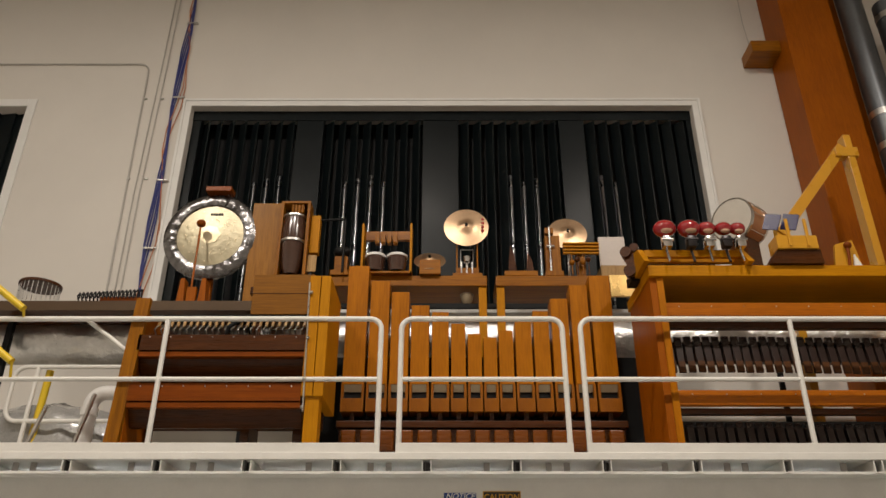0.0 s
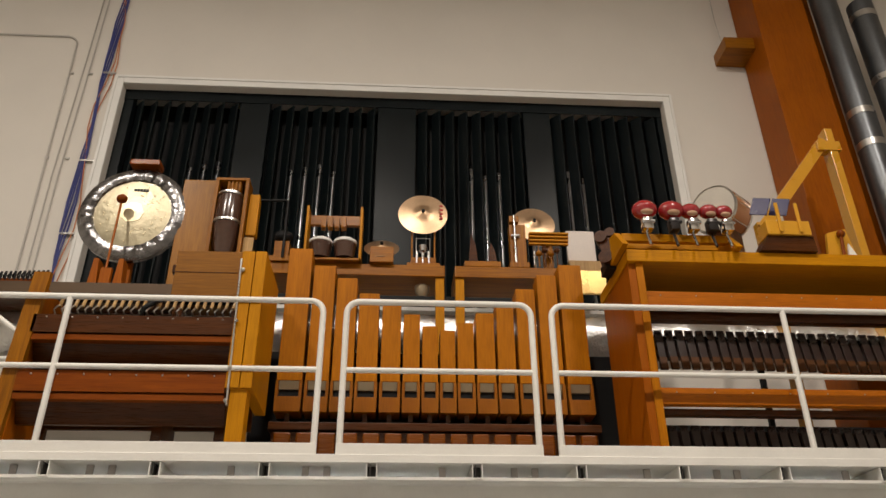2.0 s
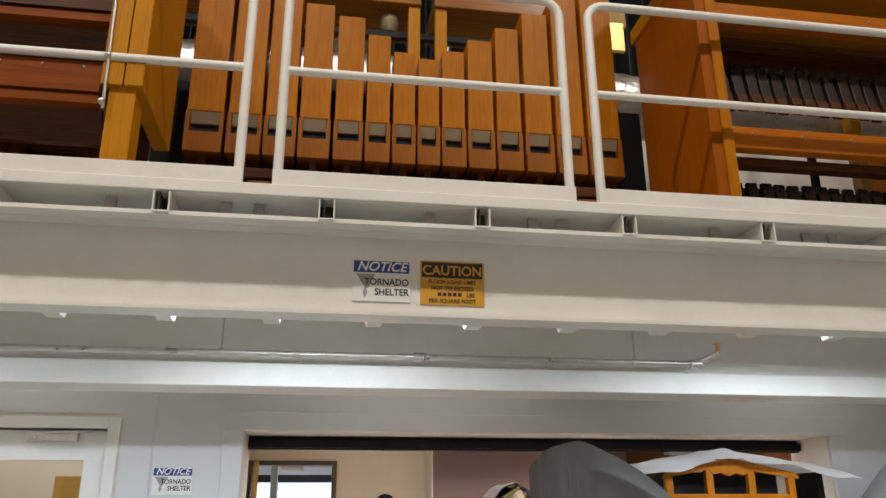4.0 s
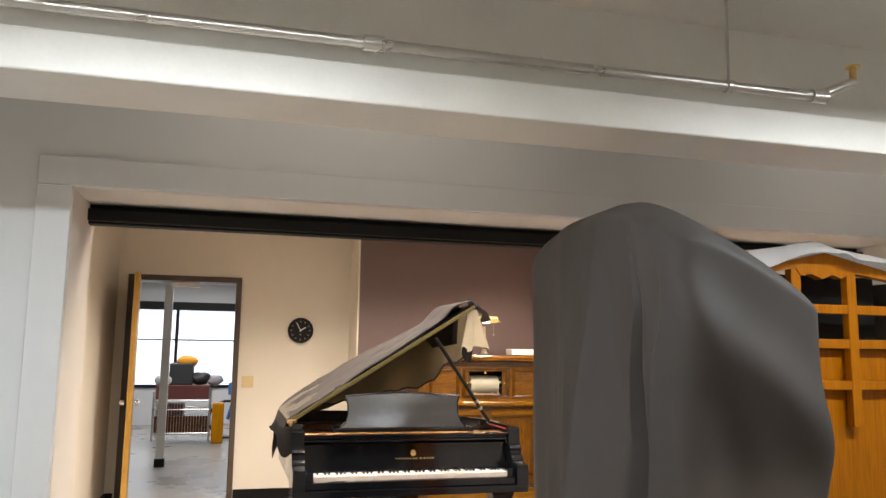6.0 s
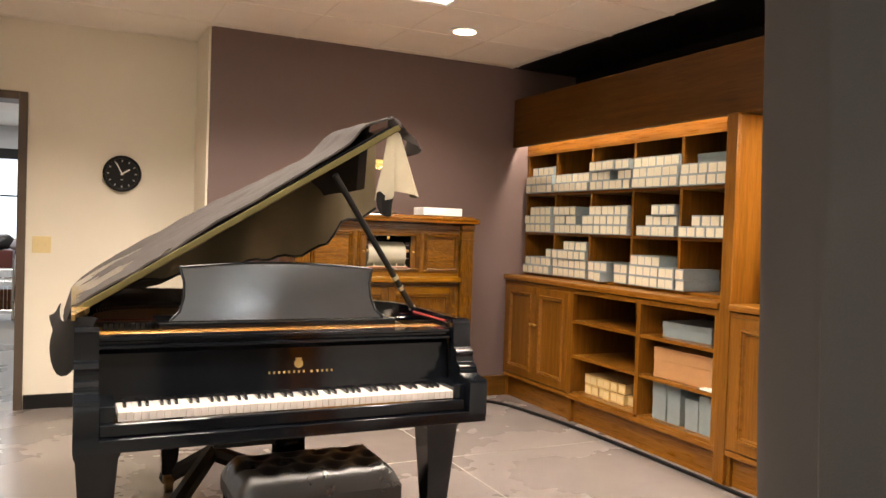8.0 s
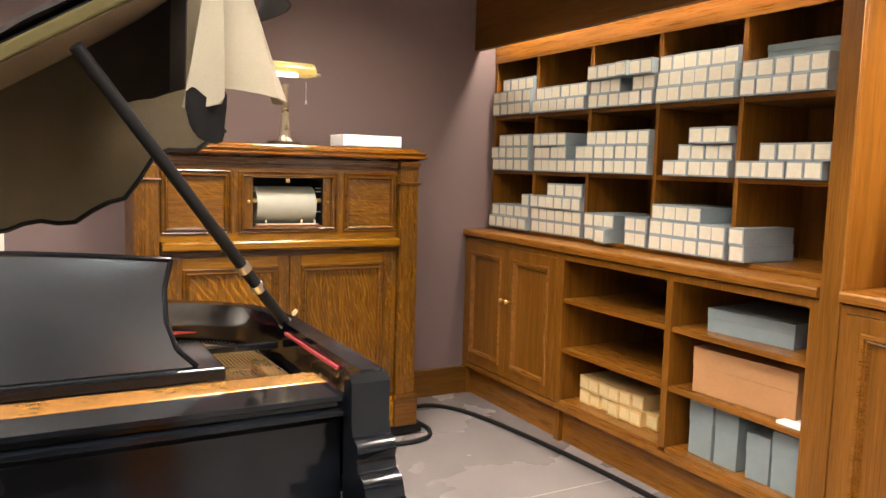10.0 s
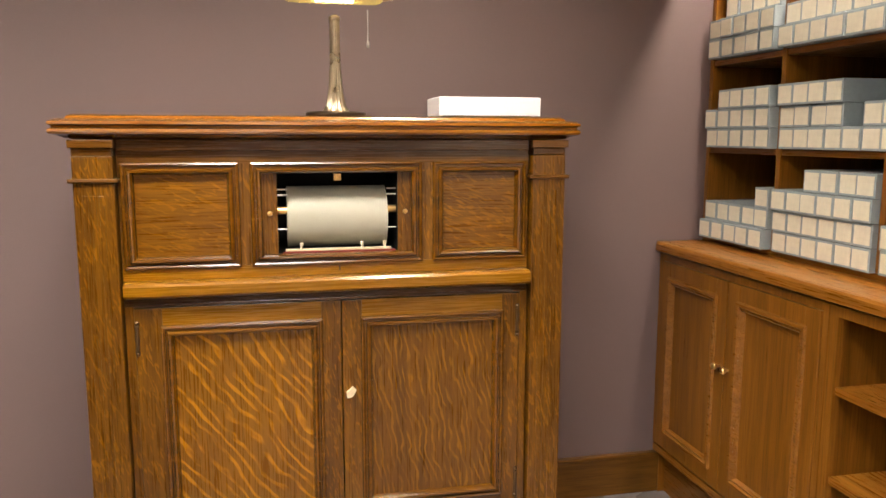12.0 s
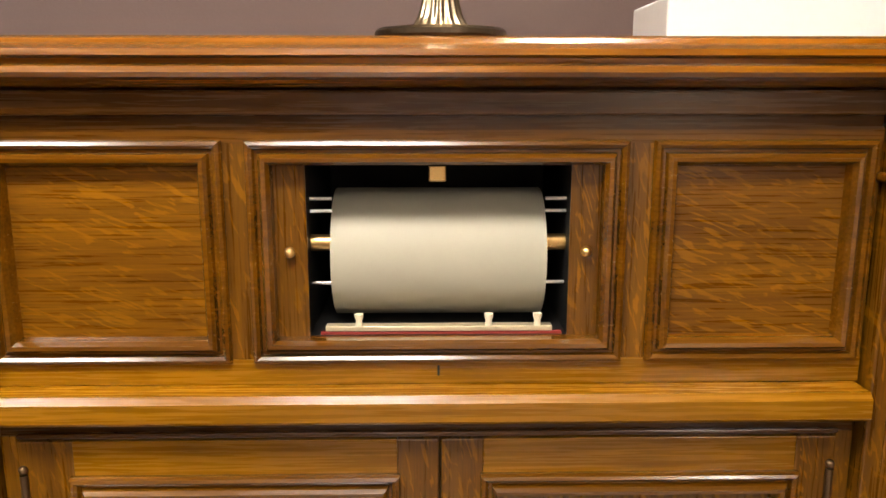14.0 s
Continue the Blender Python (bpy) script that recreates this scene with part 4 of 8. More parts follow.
for x in (-0.10, 0.14):
    rod(bm, (x, 0.03, gz + gr - 0.02), (x * 0.7, 0.03, gz + gr + 0.03), 0.006)
part("cord", bm, DARK_WOOD, gg)
bm = B()
box(bm, 0.0, 0.05, 0.07, 0.12, 0, gz + gr + 0.06)
part("back_post", bm, RED_WOOD_Z, gg)
for x in (-0.12, 0.06):
    bm = B()
    prism(bm, [(x - 0.02, 0), (x + 0.05, 0), (x + 0.03, 0.25), (x - 0.005, 0.25)], -0.20, -0.10)
    part("beater_cheek", bm, RED_WOOD_Z, gg)
bm = B()
box(bm, -0.05, 0.03, -0.23, -0.19, 0.02, 0.16, 0.005)
part("beater_motor", bm, RED_WOOD_Z, gg)
bm = B()
rod(bm, (-0.02, -0.21, 0.12), (-0.055, -0.12, 4.90 - SHZ), 0.009)
part("beater_shaft", bm, RED_WOOD_Z, gg, smooth=True)
bm = B()
ball(bm, (-0.057, -0.115, 4.945 - SHZ), 0.042, (1, 0.9, 0.9))
part("beater_head", bm, RED_WOOD, gg, "round reddish beater head", smooth=True)

# caged drum and row of bell hammers at the far left of the shelf
cg = thing("caged_drum", (-3.58, 5.98, SHZ), "small round drum cage of wires with a wooden rim", "percussion")
bm = B()
lathe(bm, [(0.15, 0.25), (0.175, 0.25), (0.175, 0.275), (0.15, 0.275)], sides=28)
part("rim", bm, DARK_WOOD, cg, smooth=True)
bm = B()
lathe(bm, [(0.02, 0.0), (0.165, 0.0), (0.165, 0.02), (0.02, 0.02)], sides=28)
part("base", bm, BLACK_PAINT, cg)
for k in range(26):
    a = 2 * math.pi * k / 26
    bm = B()
    rod(bm, (0.163 * math.cos(a), 0.163 * math.sin(a), 0.02), (0.163 * math.cos(a), 0.163 * math.sin(a), 0.25), 0.003, sides=6)
    part("wire", bm, STEEL, cg)
bm = B()
for a in range(5):
    ball(bm, (0.07 * math.cos(a * 1.26), 0.07 * math.sin(a * 1.26), 0.045), 0.03)
part("works", bm, BLACK_PAINT, cg, smooth=True)
bl = thing("bell_hammers", (-2.98, 5.95, SHZ), "row of black sprung bell hammers on reddish bars", "percussion")
bm = B()
box(bm, -0.32, 0.30, -0.06, 0.12, 0.0, 0.06, 0.004)
part("base_box", bm, WHITE_TRIM, bl)
bm = B()
box(bm, -0.24, 0.32, -0.02, 0.02, 0.06, 0.10, 0.004)
box(bm, -0.02, 0.34, -0.05, -0.03, 0.07, 0.13, 0.004)
part("bars", bm, RED_WOOD, bl)
for k in range(17):
    x = -0.22 + 0.033 * k
    bm = B()
    tube(bm, [(x, 0.0, 0.10), (x - 0.01, -0.02, 0.15 + 0.002 * k), (x + 0.02, -0.05, 0.165 + 0.002 * k), (x + 0.04, -0.08, 0.15 + 0.002 * k), (x + 0.045, -0.09, 0.10)], 0.007, 6)
    part("hammer", bm, BLACK_PAINT, bl, smooth=True)

# ---------------------------------------------------------------- upper instrument rack in the middle
rk = thing("percussion_rack", (0.0, 6.10, DECK), "honey wooden rack of two planks on yellow legs", "rack")
for x0, x1 in ((-1.24, 0.34), (0.42, 1.27)):
    bm = B()
    box(bm, x0, x1, 0.0, 0.42, Z(4.44), Z(4.54), 0.006)
    part("plank", bm, OAK_X, rk)
for x in (-0.85, 0.30, 0.46, 1.16):
    bm = B()
    box(bm, x - 0.035, x + 0.035, 0.02, 0.09, 0, Z(4.44), 0.004)
    part("leg", bm, YELLOW_WOOD, rk)
bm = B()
box(bm, -1.2, 1.45, 0.10, 0.14, Z(4.27), Z(4.31))
part("steel_bar", bm, BLACK_PAINT, rk)
bm = B()
lathe(bm, [(0.03, Z(4.31)), (0.055, Z(4.35)), (0.06, Z(4.40)), (0.045, Z(4.41))], (0.16, 0.12, 0))
part("cup", bm, LIP, rk, smooth=True)
RZ = 4.54

# conga drum in its frame, with a plain board behind
CONGA = surface("smoky brown drum shell", (0.075, 0.035, 0.022), 0.22, grain=30, patch=4, vary=0.2, bump=0.02, coat=0.5)
cf = thing("conga_rig", (-1.38, 6.02, 4.46), "dark conga drum held upright in a wooden frame", "drum")
bm = B()
lathe(bm, [(0.062, 0.02), (0.085, 0.10), (0.105, 0.30), (0.108, 0.42), (0.098, 0.56), (0.092, 0.60)], (-0.02, -0.06, 0), sides=32)
part("shell", bm, CONGA, cf, smooth=True)
for z, r in ((0.585, 0.099), (0.33, 0.109)):
    bm = B()
    lathe(bm, [(r - 0.004, z - 0.012), (r + 0.006, z - 0.010), (r + 0.006, z + 0.010), (r - 0.004, z + 0.012)], (-0.02, -0.06, 0), sides=32)
    part("hoop", bm, STEEL, cf, "chrome hoop", smooth=True)
bm = B()
lathe(bm, [(0.001, 0.605), (0.09, 0.602), (0.09, 0.598), (0.001, 0.598)], (-0.02, -0.06, 0))
part("drum_head", bm, WHITE_TRIM, cf)
for lim in ((-0.145, -0.118, -0.12, 0.05, 0.0, 0.715), (0.095, 0.122, -0.12, 0.05, 0.0, 0.715)):
    bm = B()
    box(bm, *lim, 0.003)
    part("frame_side", bm, OAK, cf)
bm = B()
box(bm, -0.145, 0.122, -0.12, 0.05, 0.715, 0.738, 0.003)
part("frame_top", bm, OAK_X, cf)
bm = B()
box(bm, -0.118, 0.095, 0.03, 0.045, 0.0, 0.715)
part("frame_back", bm, DARK_WOOD, cf)
bm = B()
box(bm, -0.05, 0.06, -0.10, -0.02, 0.64, 0.70, 0.004)
for k in range(4):
    rod(bm, (-0.04 + 0.03 * k, -0.11, 0.62), (-0.04 + 0.03 * k, -0.11, 0.70), 0.010)
part("beaters", bm, OAK, cf)
bm = B()
box(bm, 0.13, 0.21, -0.06, 0.02, 0.24, 0.62, 0.004)
part("side_box", bm, YELLOW_WOOD, cf)
bm = B()
box(bm, 0.126, 0.205, -0.075, -0.062, 0.05, 0.21, 0.003)
part("pale_tag", bm, PEG, cf, "pale bare wooden tag")
bm = B()
tube(bm, [(0.2, 0.0, 0.60), (0.42, 0.0, 0.61), (0.43, 0.0, 0.60), (0.43, 0.0, 0.20), (0.43, 0.0, 0.08)], 0.012)
part("black_arm", bm, BLACK_PAINT, cf, smooth=True)
bm = B()
box(bm, -1.80, -1.535, 5.98, 6.02, 4.17, 5.22, 0.004)
solid("plain_board", bm, wood("pale orange board", (0.26, 0.105, 0.034), (0.42, 0.19, 0.070), "z", 0.35, contrast=0.5), "upright plain orange-brown wooden board", "board")
bm = B()
box(bm, -1.50, -1.26, 5.92, 6.10, SHZ - 0.02, 4.46)
solid("conga_block", bm, OAK, "wooden block under the conga frame", "block")
jn = thing("hammer_block", (-0.98, 6.16, RZ), "small dark hammer action on wooden feet", "percussion")
bm = B()
box(bm, -0.09, 0.08, -0.08, 0.05, 0.0, 0.05, 0.004)
box(bm, -0.06, 0.06, -0.05, 0.05, 0.05, 0.20, 0.004)
part("feet", bm, OAK_X, jn)
bm = B()
ball(bm, (0, -0.02, 0.25), 0.075, (1.1, 0.8, 0.75))
part("dark_head", bm, BLACK_PAINT, jn, smooth=True)

# bongos in a box frame
bo = thing("bongo_rig", (-0.56, 6.12, RZ), "pair of bongo drums in a pine box frame", "drum")
for lim in ((-0.235, -0.215, -0.08, 0.10, 0.0, 0.50), (0.205, 0.225, -0.08, 0.10, 0.0, 0.50)):
    bm = B()
    box(bm, *lim, 0.003)
    part("frame_side", bm, YELLOW_WOOD, bo)
bm = B()
box(bm, -0.235, 0.225, -0.08, 0.10, 0.0, 0.02, 0.003)
part("frame_base", bm, OAK_X, bo)
bm = B()
box(bm, -0.215, 0.205, 0.06, 0.10, 0.40, 0.49, 0.003)
part("frame_top", bm, OAK_X, bo)
for x in (-0.105, 0.09):
    bm = B()
    lathe(bm, [(0.075, 0.03), (0.085, 0.10), (0.092, 0.16)], (x, -0.03, 0), sides=28)
    part("bongo_shell", bm, CONGA, bo, smooth=True)
    bm = B()
    lathe(bm, [(0.001, 0.194), (0.088, 0.192), (0.096, 0.185), (0.096, 0.165), (0.085, 0.16)], (x, -0.03, 0), sides=28)
    part("bongo_head", bm, WHITE_TRIM, bo, "white drum skin", smooth=True)
for k in range(4):
    x = -0.10 + 0.055 * k
    bm = B()
    box(bm, x - 0.02, x + 0.02, 0.0, 0.06, 0.34, 0.44, 0.004)
    rod(bm, (x, -0.03, 0.33), (x, 0.02, 0.36), 0.010)
    part("beater", bm, OAK, bo)


def cymbal(name, base, cz, r, tilt, label, mounts=True):
    g = thing(name, base, label, "cymbal", "cymbals")
    z = cz - base[2]
    bm = B()
    lathe(bm, [(0.006, -0.030), (0.03, -0.028), (0.05, -0.012), (r * 0.5, -0.004), (r, 0.010), (r, 0.012), (0.05, -0.006), (0.006, -0.022)], (0, 0, 0), "Y", 48)
    ob = part("disc", bm, CYM, g, smooth=True)
    ob.matrix_local = pose(0, -0.03, z, tilt)
    bm = B()
    lathe(bm, [(0.004, -0.05), (0.014, -0.048), (0.014, -0.02), (0.004, -0.018)], (0, 0, 0), "Y", 16)
    part("wing_nut", bm, BLACK_PAINT, g, smooth=True).matrix_local = pose(0, -0.03, z, tilt)
    return g, z


CYM = surface("lathed bronze cymbal", (0.62, 0.42, 0.26), 0.36, 1.0, grain=90, patch=5, vary=0.15, bump=0.12)
g, z = cymbal("cymbal", (0.165, 6.27, RZ), 5.11, 0.212, -8, "upright bronze cymbal on a twin-post stand")
for x in (-0.09, 0.10):
    bm = B()
    rod(bm, (x, 0, 0.10), (x * 1.0, 0, z - 0.10), 0.008)
    part("post", bm, OAK, g, smooth=True)
bm = B()
box(bm, -0.13, 0.14, -0.10, 0.06, 0.0, 0.06, 0.004)
box(bm, -0.10, 0.11, -0.06, 0.04, 0.06, 0.13, 0.004)
part("stand_base", bm, OAK_X, g)
bm = B()
for x in (-0.05, 0.0, 0.05):
    rod(bm, (x, -0.05, 0.06), (x, -0.05, 0.19), 0.012)
lathe(bm, [(0.03, 0.19), (0.035, 0.24), (0.02, 0.25)], (0.0, -0.05, 0), sides=16)
part("striker", bm, STEEL, g, smooth=True)
bm = B()
tube(bm, [(-0.055, -0.02, 0.2), (-0.055, -0.02, 0.33), (0.06, -0.02, 0.33), (0.06, -0.02, 0.2)], 0.005, 6)
part("wire_bail", bm, STEEL, g, smooth=True)
bm = B()
for k in range(4):
    ball(bm, (0.155, -0.046, z + 0.07 - 0.04 * k), 0.016, (1, 0.3, 0.8), 8, 6)
part("red_mark", bm, surface("red ink", (0.45, 0.03, 0.02), 0.5), g)
g, z = cymbal("cymbal", (-0.175, 6.16, RZ), 4.71, 0.145, -35, "small bronze cymbal tilted behind a wooden block")
bm = B()
box(bm, -0.09, 0.10, -0.10, -0.04, 0.0, 0.14, 0.004)
part("stand_base", bm, OAK_X, g)
bm = B()
rod(bm, (0, 0.04, 0), (0, 0.0, z), 0.01)
part("post", bm, STEEL, g)
g, z = cymbal("cymbal", (1.125, 6.30, RZ), 5.06, 0.185, -12, "bronze cymbal on a post behind rattles")
bm = B()
rod(bm, (0, 0.05, 0), (0, 0.03, z), 0.012)
part("post", bm, STEEL, g)

# tall striker post, rattles, triangle holder
sp = thing("striker_post", (0.945, 6.16, RZ), "pinkish wooden post with a metal striker rod", "percussion")
bm = B()
box(bm, -0.06, 0.075, -0.03, 0.05, 0.0, 0.42, 0.004)
box(bm, -0.075, 0.09, -0.06, 0.06, 0.0, 0.05, 0.004)
part("post", bm, OAK, sp)
bm = B()
rod(bm, (-0.02, -0.05, 0.05), (-0.02, -0.05, 0.50), 0.009)
rod(bm, (-0.05, -0.05, 0.30), (0.02, -0.05, 0.30), 0.012)
part("rod", bm, STEEL, sp, smooth=True)
bm = B()
box(bm, -0.06, 0.02, -0.055, 0.0, 0.43, 0.49, 0.003)
part("head", bm, OAK, sp)
tr = thing("rattle_rack", (1.20, 6.13, RZ), "rack of small bars and rattles on a wooden upright", "percussion")
for k in range(4):
    bm = B()
    box(bm, -0.16, 0.17, -0.03 - 0.01 * k, 0.0, 0.22 + 0.028 * k, 0.236 + 0.028 * k, 0.003)
    part("bar", bm, YELLOW_WOOD_X, tr)
bm = B()
box(bm, -0.04, 0.04, 0.0, 0.05, 0.0, 0.32, 0.003)
part("upright", bm, OAK, tr)
for k in range(4):
    bm = B()
    ball(bm, (-0.09 + 0.05 * k, -0.05, 0.12 + 0.03 * (k % 2)), 0.026)
    rod(bm, (-0.09 + 0.05 * k, -0.05, 0.0), (-0.09 + 0.05 * k, -0.05, 0.2), 0.006, sides=8)
    part("rattle", bm, DARK_WOOD if k % 2 else OAK, tr, smooth=True)
fg = thing("wooden_clappers", (0.60, 6.18, RZ), "leaning dark wooden clappers on a small base", "percussion")
bm = B()
box(bm, -0.10, 0.20, -0.08, 0.08, 0.0, 0.05, 0.004)
part("base", bm, OAK_X, fg)
for x, l_ in ((-0.03, 0.34), (0.13, 0.26)):
    bm = B()
    prism(bm, [(x - 0.03, 0.05), (x + 0.05, 0.05), (x + 0.03, l_ * 0.7), (x - 0.005, l_)], -0.02, 0.0)
    part("clapper", bm, DARK_WOOD, fg)
wbx = thing("white_box", (1.62, 6.66, RZ - 0.05), "square white board standing on the rack", "board")
bm = B()
box(bm, -0.13, 0.13, -0.02, 0.02, 0.30, 0.72, 0.004)
part("board", bm, surface("white board", (0.66, 0.58, 0.52), 0.4), wbx)
bm = B()
box(bm, -0.16, 0.18, -0.16, 0.10, 0.22, 0.34, 0.004)
part("shelf", bm, PEG, wbx)
bm = B()
box(bm, -0.10, 0.14, -0.20, -0.17, 0.0, 0.22, 0.003)
part("brass_plate", bm, BRASS, wbx, "brass plate")
bm = B()
box(bm, -0.15, -0.11, -0.1, 0.1, -1.75, 0.22)
part("post", bm, OAK, wbx)
mt = thing("ratchet_motor", (1.44, 5.35, 4.152), "dark geared ratchet motor beside the cabinet", "motor")
for k, (dx, dz, r) in enumerate(((0.0, 0.06, 0.05), (0.03, 0.15, 0.06), (-0.02, 0.22, 0.045), (0.05, 0.26, 0.035))):
    bm = B()
    rod(bm, (dx - 0.03, -0.08, dz), (dx + 0.03, 0.05, dz), r)
    part("gear", bm, DARK_WOOD, mt, smooth=True)
bm = B()
box(bm, -0.02, 0.14, -0.05, 0.10, -0.02, 0.05)
part("bracket", bm, BLACK_PAINT, mt)

# ---------------------------------------------------------------- right marimba cabinet
mc = thing("marimba_cabinet", (1.55, 5.09, DECK), "open orange wooden cabinet with hanging dark tone bars", "organ cabinet")
L = 3.6
bm = B()
prism(bm, [(0.0, 0), (0.66, 0), (0.66, Z(4.06)), (0.0, Z(4.06))], -0.05, 0.0, axis="x")
part("side_board", bm, RED_WOOD_Z, mc)
bm = B()
box(bm, 0.0, 0.05, -0.012, 0.03, 0, Z(4.06), 0.003)
part("front_stile", bm, PIPE_WOOD, mc)
bm = B()
box(bm, -0.06, L, -0.04, 0.70, Z(4.06), Z(4.15), 0.006)
part("top_board", bm, YELLOW_WOOD_X, mc)
bm = B()
box(bm, 0.05, L, 0.60, 0.63, Z(3.9), Z(4.06))
part("back_panel", bm, DARK_WOOD, mc)
bm = B()
box(bm, L - 0.05, L, 0.0, 0.66, 0, Z(4.06))
part("side_board", bm, RED_WOOD_Z, mc)
for z0, z1, dep in ((3.765, 3.87, 0.02), (3.095, 3.20, 0.0)):
    bm = B()
    box(bm, 0.05, L - 0.05, dep, dep + 0.06, Z(z0), Z(z1), 0.004)
    part("front_rail", bm, wood("orange rail wood", (0.40, 0.108, 0.020), (0.60, 0.185, 0.036), "x", 0.36, contrast=0.6), mc)
    for k in range(14):
        bm = B()
        ball(bm, (0.15 + 0.24 * k, dep - 0.001, Z(z0) + 0.075), 0.005, u=8, v=6)
        part("screw", bm, STEEL, mc, smooth=True)
bm = B()
box(bm, 0.05, L - 0.05, 0.08, 0.14, Z(3.05), Z(3.09))
box(bm, 0.05, L - 0.05, 0.10, 0.16, Z(3.70), Z(3.735))
part("inner_rail", bm, DARK_WOOD, mc)
BAR = surface("dark tone bar", (0.026, 0.012, 0.009), 0.30, grain=40, patch=6, vary=0.3, bump=0.04, coat=0.3)
BAR_TIP = wood("brown bar ends", (0.070, 0.025, 0.013), (0.130, 0.050, 0.022), "z", 0.4)
bar_me = tip_me = res_me = None
for row, (z0, z1, n) in enumerate(((3.37, 3.66, 48), (2.76, 3.01, 48))):
    for k in range(n):
        x = 0.09 + 0.0705 * k
        if bar_me is None or row == 1 and k == 0:
            bm = B()
            box(bm, -0.026, 0.026, 0.0, 0.022, 0.09, z1 - z0, 0.003)
            rod(bm, (0.0, 0.06, 0.10), (0.0, 0.06, z1 - z0 - 0.02), 0.026)
            bar_me = mesh_of("tone_bar", bm, BAR)
            bm = B()
            box(bm, -0.026, 0.026, -0.008, 0.016, 0.0, 0.088, 0.004)
            tip_me = mesh_of("bar_end", bm, BAR_TIP)
        for nm, me in (("tone_bar", bar_me), ("bar_end", tip_me)):
            ob = new(nm, me)
            ob.parent = mc
            ob.matrix_local = pose(x, 0.16 + 0.006 * math.sin(k * 1.7), Z(z0) + 0.01 * math.sin(k * 0.11 + 1), -7)
bm = B()
box(bm, 0.05, L - 0.05, 0.34, 0.38, Z(2.76), Z(3.06))
part("lower_back", bm, BLACK_PAINT, mc)

# red temple blocks on a yellow bench
RED = surface("glossy red lacquer", (0.33, 0.015, 0.018), 0.18, vary=0.12, bump=0.01, coat=0.6)
TAN = surface("tan block lip", (0.52, 0.30, 0.18), 0.4)
CHROME = surface("chrome", (0.72, 0.70, 0.68), 0.15, 1.0)
bn = thing("block_bench", (1.86, 5.20, 4.152), "sloped yellow wooden bench for temple blocks", "bench")
for x in (-0.41, 0.37):
    bm = B()
    prism(bm, [(-0.22, 0), (0.14, 0), (0.10, 0.20), (-0.06, 0.17)], x, x + 0.04, axis="x")
    part("bench_end", bm, YELLOW_WOOD, bn)
bm = B()
box(bm, -0.37, 0.37, -0.10, -0.06, 0.09, 0.15, 0.004)
box(bm, -0.37, 0.37, 0.06, 0.10, 0.12, 0.19, 0.004)
part("bench_rail", bm, YELLOW_WOOD_X, bn)
for k, (x, r) in enumerate(((1.645, 0.088), (1.83, 0.088), (1.965, 0.070), (2.095, 0.066), (2.20, 0.062))):
    b_ = thing("temple_block", (x, 5.02, 4.152), "glossy red temple block on a chrome bracket", "temple block", "temple blocks")
    bm = B()
    ball(bm, (0, 0, 0.29), r, (1, 0.85, 0.78), 24, 14)
    part("block", bm, RED, b_, smooth=True)
    bm = B()
    ball(bm, (0, -r * 0.45, 0.258), r * 0.55, (1, 0.6, 0.55), 16, 10)
    part("lip", bm, TAN, b_, "tan wooden lip", smooth=True)
    bm = B()
    box(bm, -0.035, 0.035, -0.05, 0.03, 0.12, 0.215, 0.012)
    rod(bm, (-0.045, -0.04, 0.18), (0.045, -0.04, 0.18), 0.014)
    rod(bm, (0, -0.03, 0.0), (0, 0.02, 0.14), 0.010)
    part("bracket", bm, CHROME if k % 2 == 0 else surface("dark motor", (0.05, 0.045, 0.045), 0.3, 0.7), b_, smooth=True)

# drum on its side
dr = thing("snare_drum", (2.45, 5.72, 4.62), "copper-coloured drum lying on its side", "drum")
ax = Matrix.Translation((0.08, 0, 0.05)) @ Matrix.Rotation(radians(38), 4, "Z") @ Matrix.Scale(0.8, 4)
bm = B()
lathe(bm, [(0.235, -0.14), (0.235, 0.16)], (0, 0, 0.24), "X", 36)
part("shell", bm, surface("copper drum shell", (0.50, 0.24, 0.11), 0.35, 0.2), dr, smooth=True).matrix_local = ax
bm = B()
lathe(bm, [(0.001, -0.150), (0.232, -0.150), (0.238, -0.142), (0.001, -0.141)], (0, 0, 0.24), "X", 36)
part("drum_skin", bm, surface("pale drum skin", (0.58, 0.54, 0.47), 0.5), dr, smooth=True).matrix_local = ax
for h in (-0.135, 0.15):
    bm = B()
    lathe(bm, [(0.236, h - 0.014), (0.252, h - 0.014), (0.252, h + 0.014), (0.236, h + 0.014)], (0, 0, 0.24), "X", 36)
    part("hoop", bm, CHROME, dr, "chrome hoop", smooth=True).matrix_local = ax
for k in range(8):
    a = 2 * math.pi * k / 8
    bm = B()
    rod(bm, (-0.13, 0.249 * math.cos(a), 0.24 + 0.249 * math.sin(a)), (0.15, 0.249 * math.cos(a), 0.24 + 0.249 * math.sin(a)), 0.006)
    part("tension_rod", bm, CHROME, dr).matrix_local = ax
bm = B()
box(bm, -0.12, 0.14, -0.10, 0.10, -0.647, 0.02)
part("cradle", bm, DARK_WOOD, dr).matrix_local = ax

